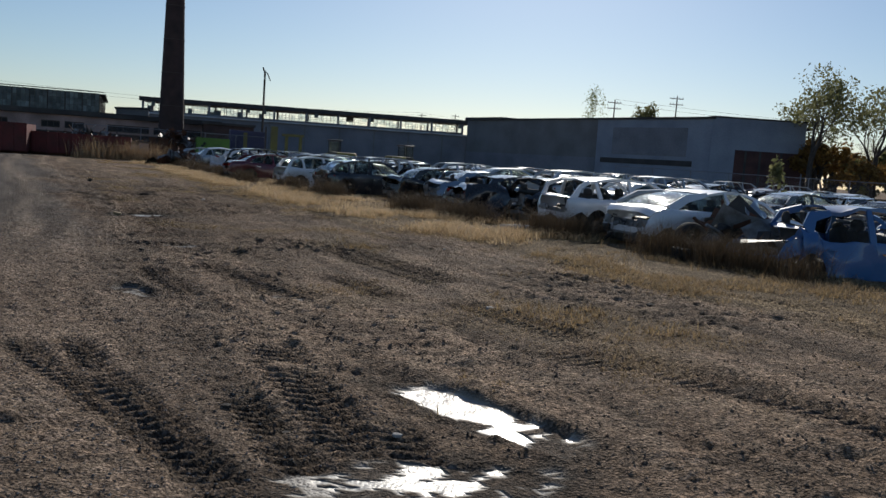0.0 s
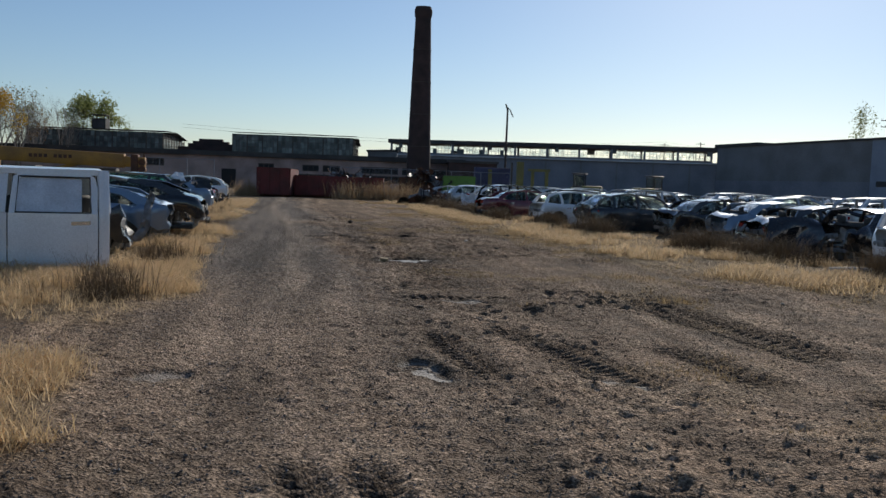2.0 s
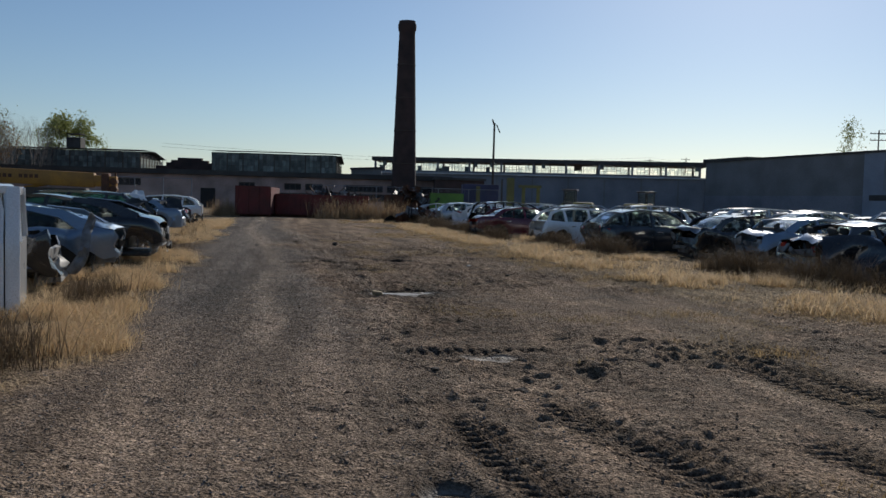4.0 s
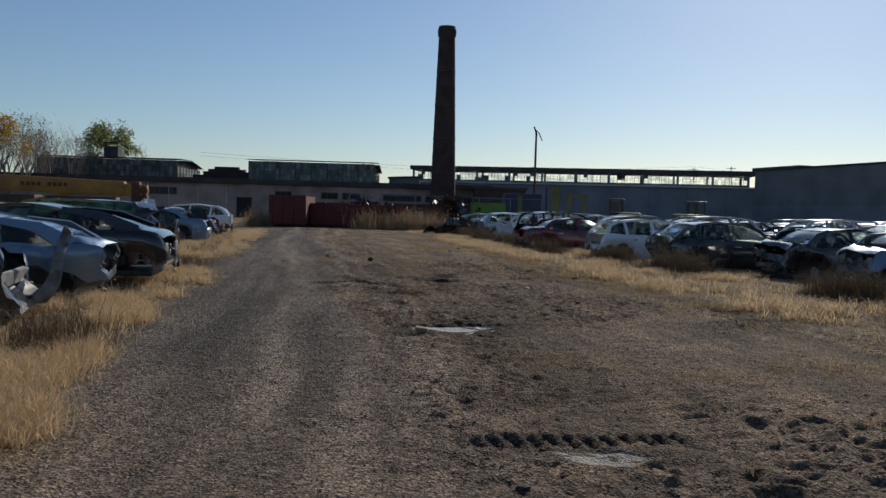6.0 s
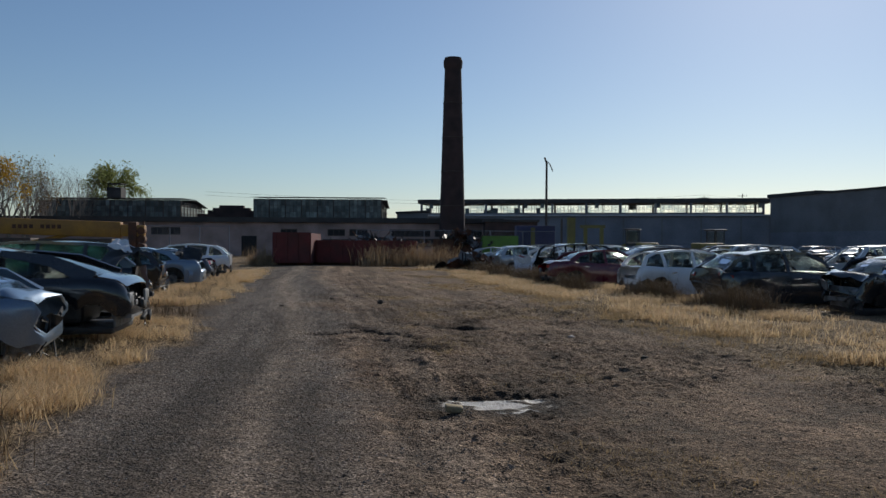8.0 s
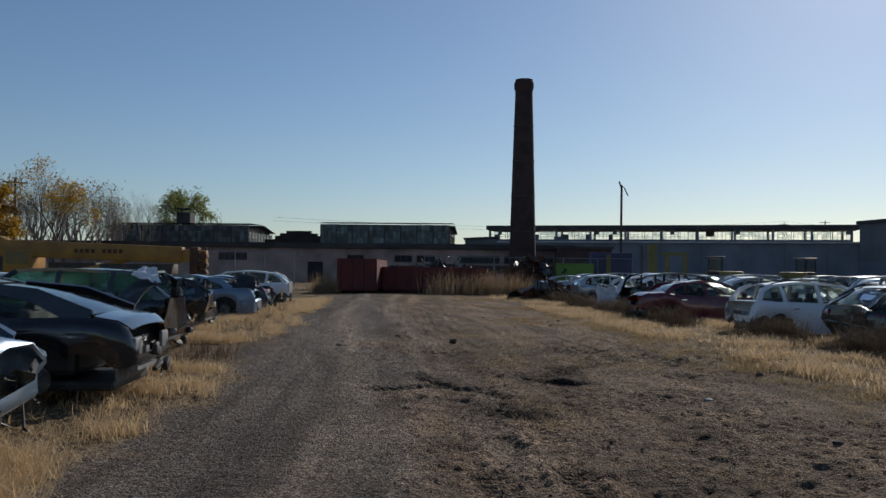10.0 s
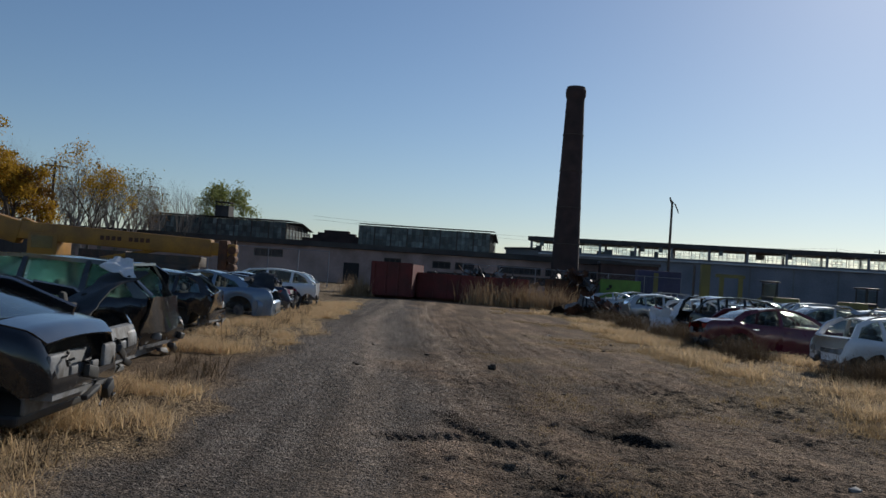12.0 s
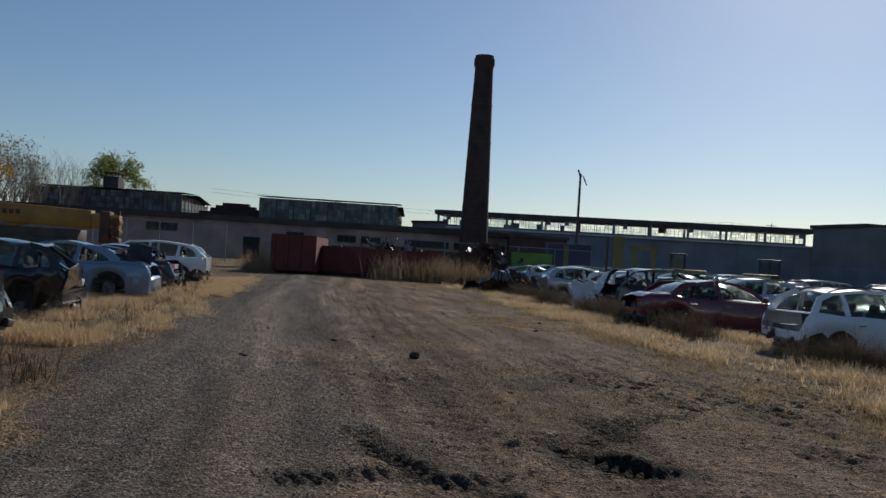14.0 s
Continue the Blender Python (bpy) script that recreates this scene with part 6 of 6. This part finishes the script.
crumpled_panel(pose(-11.2, 16.2, 0.15, -10, 14, 30), 0.20, 0.95, M_PRIMER, 1, "crumpled bare metal strip standing by a wreck")
crumpled_panel(pose(5.15, 16.1, 0.0, -10, 15, 30), 0.7, 0.5, PAINT["black"], 5, "torn black panel beside loose tyres")
crumpled_panel(pose(6.6, 16.9, 0.35, -30, -20, 40), 0.8, 0.9, PAINT["silver"], 6, "raised bent bonnet sheet on a wreck")
crumpled_panel(pose(1.15, 23.1, 0.0, -25, 0, 15), 1.6, 1.05, PAINT["black"], 7, "crushed black roof section against a wreck", 0.22)
crumpled_panel(pose(-15.35, 22.97, 0.80, -62, 0, 0), 0.75, 1.2, M_PLASTIC, 12, "black boot lid torn up over a dark coupe", 0.07)
crumpled_panel(pose(-15.3, 23.8, 1.34, -50, 0, 30), 0.38, 0.28, PAINT["white"], 13, "crumpled white panel lying on a raised boot lid", 0.14)
crumpled_panel(pose(-21.4, 34.6, 0.85, -55, 10, 20), 0.9, 0.8, M_PLASTIC, 14, "bent black panel thrown over a blue coupe", 0.12)
crumpled_panel(pose(-13.0, 48.3, 0.0, -15, 5, 40), 1.1, 1.0, PAINT["white"], 8, "crumpled white wing against a white wreck", 0.22)
crumpled_panel(pose(-18.9, 60.5, 0.0, -20, 5, 10), 1.3, 0.8, M_RUST, 9, "rusty bent panel in weeds", 0.2)


# ---- pebbles, clods, grass ----
def scatter_stones(n, seed, zone, smin, smax, material, label, nm):
    r = np.random.RandomState(seed)
    S, D = r.uniform(zone[0], zone[1], n * 4), r.uniform(zone[2], zone[3], n * 4)
    keep = r.rand(n * 4) < np.clip(7.0 / (S - zone[0] + 5.0), 0.12, 1)
    S, D = S[keep][:n], D[keep][:n]
    X, Y = S * UX + D * NX, S * UY + D * NY
    Z, _, _, _, wt = ground_fields(X, Y)[:5]
    dry = wt < 0.08
    X, Y, Z = X[dry], Y[dry], Z[dry]
    base = np.array([(1, 0, 0), (-1, 0, 0), (0, 1, 0), (0, -1, 0), (0, 0, 1), (0, 0, -1)], float)
    tri = np.array([(0, 2, 4), (2, 1, 4), (1, 3, 4), (3, 0, 4), (2, 0, 5), (1, 2, 5), (3, 1, 5), (0, 3, 5)])
    k = len(X)
    size = smin + (smax - smin) * r.rand(k) ** 3
    V = base[None] * size[:, None, None] * r.uniform(0.6, 1.35, (k, 6, 3)) * np.array([1.2, 1.0, 0.75])
    a = r.uniform(0, 6.28, k)
    c, s = np.cos(a)[:, None], np.sin(a)[:, None]
    V = np.stack([V[..., 0] * c - V[..., 1] * s, V[..., 0] * s + V[..., 1] * c, V[..., 2]], -1) + np.stack([X, Y, Z + size * 0.15], -1)[:, None, :]
    F = tri[None] + (np.arange(k) * 6)[:, None, None]
    me = bpy.data.meshes.new(nm)
    me.from_pydata(V.reshape(-1, 3), [], F.reshape(-1, 3).tolist())
    me.materials.append(material)
    return tagged(new(nm, me), label, "gravel", kind="stuff")


def island_mat(name, a, b, rough=0.9, sub=0.0):
    m = bpy.data.materials.new(name)
    m.use_nodes = True
    t = m.node_tree
    p = t.nodes["Principled BSDF"]
    g = t.nodes.new("ShaderNodeNewGeometry")
    x = t.nodes.new("ShaderNodeMix")
    x.data_type = "RGBA"
    x.inputs["A"].default_value, x.inputs["B"].default_value = (*a, 1), (*b, 1)
    t.links.new(g.outputs["Random Per Island"], x.inputs["Factor"])
    t.links.new(x.outputs["Result"], p.inputs["Base Color"])
    p.inputs["Roughness"].default_value = rough
    p.inputs["Specular IOR Level"].default_value = 0.25
    if sub:
        tr = t.nodes.new("ShaderNodeBsdfTranslucent")
        t.links.new(x.outputs["Result"], tr.inputs["Color"])
        ms = t.nodes.new("ShaderNodeMixShader")
        ms.inputs[0].default_value = sub
        t.links.new(p.outputs[0], ms.inputs[1])
        t.links.new(tr.outputs[0], ms.inputs[2])
        t.links.new(ms.outputs[0], t.nodes["Material Output"].inputs["Surface"])
    return m


M_PEBBLE = island_mat("grey_pebbles", (0.05, 0.048, 0.045), (0.20, 0.19, 0.18))
M_LUMP = island_mat("earth_lumps", (0.05, 0.037, 0.028), (0.24, 0.175, 0.12))
scatter_stones(32000, 1, (2.0, 46, -2.5, 2.2), 0.004, 0.011, M_PEBBLE, "loose grey gravel on the lane", "gravel")
scatter_stones(28000, 2, (1.5, 40, 0.6, 9.5), 0.004, 0.016, M_LUMP, "crumbled brown earth lumps over the rutted dirt", "earth_lumps")


def blades(nm, pts, hmin, hmax, wid, per, spread, lean, material, label, seed, kind="stuff"):
    """Tufts of narrow two-piece blades at pts (x, y, z, scale)."""
    r = np.random.RandomState(seed)
    P = np.repeat(pts, per, axis=0)
    k = len(P)
    a = r.uniform(0, 6.28, k)
    q = np.abs(r.normal(0, spread, k)) * P[:, 3]
    bx, by = P[:, 0] + np.cos(a) * q, P[:, 1] + np.sin(a) * q
    h = r.uniform(hmin, hmax, k) * P[:, 3]
    b = r.uniform(0, 6.28, k)
    ln = r.uniform(0.2, 1.0, k) * lean * h
    w = wid * r.uniform(0.6, 1.4, k)
    dx, dy = np.cos(b + 1.57) * w, np.sin(b + 1.57) * w
    lx, ly = np.cos(b) * ln, np.sin(b) * ln
    z = P[:, 2] - 0.02
    V = np.stack([np.stack([bx - dx, by - dy, z], -1), np.stack([bx + dx, by + dy, z], -1),
                  np.stack([bx + lx * 0.35 + dx * 0.7, by + ly * 0.35 + dy * 0.7, z + h * 0.6], -1), np.stack([bx + lx * 0.35 - dx * 0.7, by + ly * 0.35 - dy * 0.7, z + h * 0.6], -1),
                  np.stack([bx + lx, by + ly, z + h * r.uniform(0.75, 1.0, k)], -1)], 1)
    o = (np.arange(k) * 5)[:, None]
    F = (np.array([0, 1, 2, 3])[None] + o).tolist() + (np.array([3, 2, 4])[None] + o).tolist()
    me = bpy.data.meshes.new(nm)
    me.from_pydata(V.reshape(-1, 3), [], F)
    me.materials.append(material)
    return tagged(new(nm, me), label, "grass", kind=kind)


def grass_points(n, zone, seed, power=1.0, thresh=0.45, near=9.0):
    r = np.random.RandomState(seed)
    S, D = r.uniform(zone[0], zone[1], n * 6), r.uniform(zone[2], zone[3], n * 6)
    X, Y = S * UX + D * NX, S * UY + D * NY
    Z, g, _, md = ground_fields(X, Y)[:4]
    dens = smooth01(0.47, 0.60, fbm(X, Y, 1.1, 201)) * 0.96 + 0.04
    keep = (g > thresh) & (md < 0.7) & (r.rand(len(S)) < dens * np.clip(near / (np.abs(S - 15) + 1), 0.25, 1))
    X, Y, Z, S = X[keep][:n], Y[keep][:n], Z[keep][:n], S[keep][:n]
    sc = 0.55 + 0.75 * fbm(X, Y, 0.9, 301) + 0.35 * r.rand(len(X))
    return np.stack([X, Y, Z, sc], -1)


M_STRAW = island_mat("straw_grass", (0.50, 0.355, 0.185), (0.80, 0.61, 0.385), 0.8, 0.5)
M_STRAWD = island_mat("dull_straw", (0.26, 0.18, 0.095), (0.50, 0.365, 0.20), 0.85, 0.45)
M_WEED = island_mat("dead_weeds", (0.06, 0.042, 0.027), (0.18, 0.125, 0.072), 0.9, 0.2)
M_REED = island_mat("pale_reeds", (0.26, 0.17, 0.095), (0.42, 0.30, 0.18), 0.85, 0.3)
blades("dry_grass_left", grass_points(6500, (2, 56, -4.2, -0.6), 1, near=20), 0.06, 0.23, 0.0030, 26, 0.095, 2.1, M_STRAW, "golden dry grass along the row of wrecks", 1)
blades("dry_grass_right", grass_points(5600, (6, 66, 4.8, 12.5), 2, near=22), 0.03, 0.13, 0.005, 20, 0.12, 1.9, M_STRAWD, "dull straw grass along the row of wrecks", 2)
blades("dry_grass_verge", grass_points(2600, (14, 66, 7.2, 11.2), 3, near=28), 0.06, 0.24, 0.0055, 22, 0.13, 2.0, M_STRAW, "taller golden grass at the foot of the wrecks", 3)
blades("straw_litter", grass_points(7000, (2, 40, 0.8, 8.5), 4, thresh=0.02, near=14), 0.02, 0.06, 0.0035, 7, 0.10, 2.4, M_STRAWD, "flattened straw scattered over the dirt", 4)


def weed_line(nm, s0, s1, d0, d1, n, seed, h, label):
    r = np.random.RandomState(seed)
    S = r.uniform(s0, s1, n)
    D = np.interp(S, (s0, s1), (d0, d1)) + r.normal(0, 0.22, n)
    X, Y = S * UX + D * NX, S * UY + D * NY
    cl = smooth01(0.42, 0.6, fbm(X, Y, 1.6, seed + 400))
    k = r.rand(n) < cl
    pts = np.stack([X[k], Y[k], np.zeros(k.sum()), h * (0.6 + 0.7 * r.rand(k.sum()))], -1)
    blades(nm, pts, 0.25, 1.0, 0.0034, 24, 0.24, 1.2, M_WEED, label, seed)


weed_line("weeds_left", 12.5, 19.5, -2.0, -1.75, 420, 11, 0.55, "tall dead brown weeds in front of the wrecks")
weed_line("weeds_left_far", 20, 50, -1.9, -2.6, 200, 12, 0.4, "dead brown weeds at the row's edge")
weed_line("weeds_right", 9, 34, 11.3, 9.9, 2100, 13, 0.72, "dead brown weeds in front of dark wrecks")
weed_line("weeds_right_far", 34, 70, 9.4, 10.0, 1900, 14, 0.75, "dead brown weeds at the far row")
rr_ = np.random.RandomState(9)
for x0, x1, n, h in ((-4.2, 1.6, 260, 2.0), (-11.8, -10.4, 70, 1.7)):
    pts = np.array([[*ahead(rr_.uniform(x0, x1), 55 + rr_.normal(0, 0.5)).xy, 0.0, h * rr_.uniform(0.35, 1.1) ** 1.3] for _ in range(n)])
    blades("reed_bed", pts, 0.2, 1.0, 0.012, 18, 0.30, 0.8, M_REED, "tall pale dead reeds before the red skip", 21 + n)


# ---- trees ----
M_BARK = mat("bark", (0.085, 0.068, 0.055), (0.05, 0.042, 0.036), 0.95, 0, 3, 30, 0.4)
M_TWIG = mat("grey_twigs", (0.27, 0.235, 0.20), (0.19, 0.165, 0.145), 0.95, 0, 3, 30, 0.2)
M_LEAFG = island_mat("olive_leaves", (0.15, 0.18, 0.06), (0.29, 0.31, 0.12), 0.7, 0.55)
M_LEAFY = island_mat("amber_leaves", (0.30, 0.17, 0.02), (0.52, 0.33, 0.04), 0.7, 0.45)
M_LEAFO = island_mat("rust_leaves", (0.16, 0.085, 0.03), (0.30, 0.18, 0.05), 0.8, 0.4)
M_LEAFP = island_mat("pale_olive_leaves", (0.13, 0.135, 0.06), (0.25, 0.24, 0.11), 0.7, 0.55)


def tree(m, h, crown, seed, leaf=None, leaves=2500, lsize=0.16, label="", spread=0.55, trunk=0.24, forks=3, depth=5, bare_low=0.35, r0=None, category="tree"):
    """A tapered trunk that forks into limbs and twigs, with leaf quads clustered round the twig ends."""
    r = random.Random(seed)
    root = thing("tree", m, label, category, "trees")
    bm = bmesh.new()
    tips = []

    def grow(p, d, ln, rad, lev):
        pts, rads = [p], [rad]
        q, dd = p.copy(), d.copy()
        for i in range(3):
            dd = (dd + Vector((r.gauss(0, 0.13), r.gauss(0, 0.13), r.gauss(0.05, 0.08)))).normalized()
            q = q + dd * (ln / 3)
            pts.append(q.copy())
            rads.append(rad * (1 - 0.3 * (i + 1) / 3))
        tube(bm, pts, rads, 7 if lev < 2 else 4, lev == 0)
        if lev >= depth:
            tips.append((q, dd))
            return
        if lev >= depth - 2:
            tips.append((q, dd))
        for i in range(forks if lev else forks + 1):
            a = r.uniform(0, 6.28)
            side = dd.orthogonal().normalized()
            side = Matrix.Rotation(a, 3, dd) @ side
            nd = (dd * (1 - spread * 0.6) + side * spread * r.uniform(0.6, 1.3) + Vector((0, 0, 0.12))).normalized()
            grow(pts[-1] if i < 2 else pts[-2], nd, ln * r.uniform(0.6, 0.82), rads[-1] * 0.62, lev + 1)

    grow(Vector((0, 0, -0.1)), Vector((r.gauss(0, 0.04), r.gauss(0, 0.04), 1)), h * bare_low, trunk, 0)
    zmax = max(t_[0].z for t_ in tips)
    wmax = max(math.hypot(t_[0].x, t_[0].y) for t_ in tips)
    fz, fw = h / zmax, crown / wmax
    for v in bm.verts:
        v.co = Vector((v.co.x * fw, v.co.y * fw, v.co.z * fz))
    part("trunk", bm, M_BARK if leaf and leaves > 600 else M_TWIG, root)
    if leaf:
        rn = np.random.RandomState(seed)
        T = np.array([(t_[0].x * fw, t_[0].y * fw, t_[0].z * fz) for t_ in tips])
        C = T[rn.randint(0, len(T), leaves)] + rn.normal(0, 0.045 * h * 0.5, (leaves, 3))
        A = rn.normal(0, 1, (leaves, 3))
        A /= np.linalg.norm(A, axis=1)[:, None]
        B = np.cross(A, rn.normal(0, 1, (leaves, 3)))
        B /= np.linalg.norm(B, axis=1)[:, None]
        s = lsize * rn.uniform(0.5, 1.3, (leaves, 1))
        V = np.stack([C - A * s, C + B * s * 0.5, C + A * s, C - B * s * 0.5], 1)
        me = bpy.data.meshes.new("crown")
        me.from_pydata(V.reshape(-1, 3), [], (np.arange(leaves * 4).reshape(-1, 4)).tolist())
        me.materials.append(leaf)
        o = new("crown", me)
        o.parent = root
        o["kind"] = "stuff"
    return root


tree(pose(*ahead(-61.5, 165)), 16.8, 7.2, 1, M_LEAFG, 9000, 0.22, "round green-leaved tree behind the workshop roof", 0.8, 0.4, 3, 5, 0.42)
tree(pose(*leftward(-34.6, 78)), 12.4, 9.6, 2, M_LEAFY, 21000, 0.14, "broad amber autumn tree beyond the crane", 0.62, 0.25, 3, 5, 0.22)
tree(pose(*leftward(-38.5, 82)), 9.0, 6.0, 3, M_LEAFO, 6500, 0.2, "rust-brown autumn tree at the yard's edge", 0.62, 0.25, 3, 5, 0.22)
tree(pose(*leftward(-30.2, 84)), 12.2, 4.2, 4, M_LEAFY, 2600, 0.12, "thin pale-leaved tree beyond the crane", 0.5, 0.2, 3, 5, 0.3)
bare = [tree(pose(*leftward(-36.0 + i * 4.0, 104)), 10.4, 4.2, 20 + i, (M_LEAFP, M_LEAFO, None)[i], 280, 0.13, "bare grey-twigged tree in the autumn thicket", 0.40, 0.17, 3, 6, 0.16) for i in range(3)]
rt = random.Random(77)
for i in range(30):
    x = -60 + i * 1.12 + rt.uniform(-0.6, 0.6)
    d = rt.uniform(94, 122)
    sc = rt.uniform(1.0, 1.35) * (1.0 if x < -34 else 0.85)
    o = copy_thing(bare[rt.randrange(3)], pose(*leftward(x * d / 105, d), 0, 0, rt.uniform(0, 360)))
    o.scale = (sc, sc, sc)
for i, (x, y, h, w, n) in enumerate(((42.0, 100, 15.5, 7.0, 2300), (50.5, 102, 14.5, 7.5, 2300), (59.5, 98, 15.0, 7.5, 2600), (47.0, 114, 13.0, 6.0, 1800), (70, 104, 14, 7.5, 2600))):
    tree(pose(x, y, 0), h, w, 40 + i, M_LEAFP, n, 0.24, "tall loose-crowned tree with thinning olive leaves", 0.55, 0.42)
for i, (x, y, h, w) in enumerate(((43.5, 92, 4.6, 3.2), (48.5, 88, 5.0, 3.6), (54, 88, 4.8, 3.8), (61, 90, 5.4, 4.2), (69, 92, 5.2, 4.4), (52, 98, 5.5, 4.2))):
    tree(pose(x, y, 0), h, w, 50 + i, M_LEAFO, 2600, 0.2, "rusty orange bush by the warehouse", 0.7, 0.1, 3, 5, 0.12, category="bush")
for i, (x, y, h, w) in enumerate(((46, 108, 7.5, 6.0), (55, 106, 7.0, 6.5), (64, 108, 8.0, 7.0), (73, 104, 7.5, 7.0), (82, 108, 8.0, 7.5))):
    tree(pose(x, y, 0), h, w, 70 + i, M_LEAFP if i % 2 else M_LEAFO, 4200, 0.28, "dense olive-brown thicket bush by the warehouse", 0.75, 0.12, 3, 5, 0.08, category="bush")
tree(pose(28.2, 172, 0), 18.6, 2.8, 60, M_LEAFG, 800, 0.2, "small sparse tree above the warehouse roof", 0.5, 0.25, 3, 5, 0.5)
tree(pose(37.5, 172, 0), 15.8, 4.6, 61, M_LEAFP, 2400, 0.35, "pale-leaved tree above the warehouse roof", 0.6, 0.25)
tree(pose(*lane(25.0, 27.5)), 2.6, 0.7, 62, M_LEAFP, 260, 0.12, "small green sapling between parked wrecks", 0.5, 0.03, 3, 4, 0.25)

hedge = tree(pose(50, 128, 0), 7.0, 6.5, 90, M_LEAFO, 7000, 0.34, "far brown thicket along the yard's end", 0.8, 0.12, 3, 5, 0.05, category="bush")
for i in range(14):
    o = copy_thing(hedge, pose(57 + i * 7.0, 128 + (i * 13) % 7, 0, 0, 0, i * 53))
for i in range(12):
    copy_thing(bare[i % 3], pose(46 + i * 7.5, 122 + (i * 37) % 19, 0, 0, 0, i * 71))

# second left row
for i, (s, d) in enumerate(((18.0, -8.6), (22.0, -8.8), (26.5, -8.8), (31.0, -8.4), (36.0, -8.6), (41.0, -8.8), (24.0, -14.5), (30.0, -15), (37.0, -15))):
    kind, ob = masters[(i * 7 + 3) % 10]
    p = lane(s, d)
    copy_thing(ob, park(p.x, p.y, kind, LROW, (i * 37) % 11 - 5))
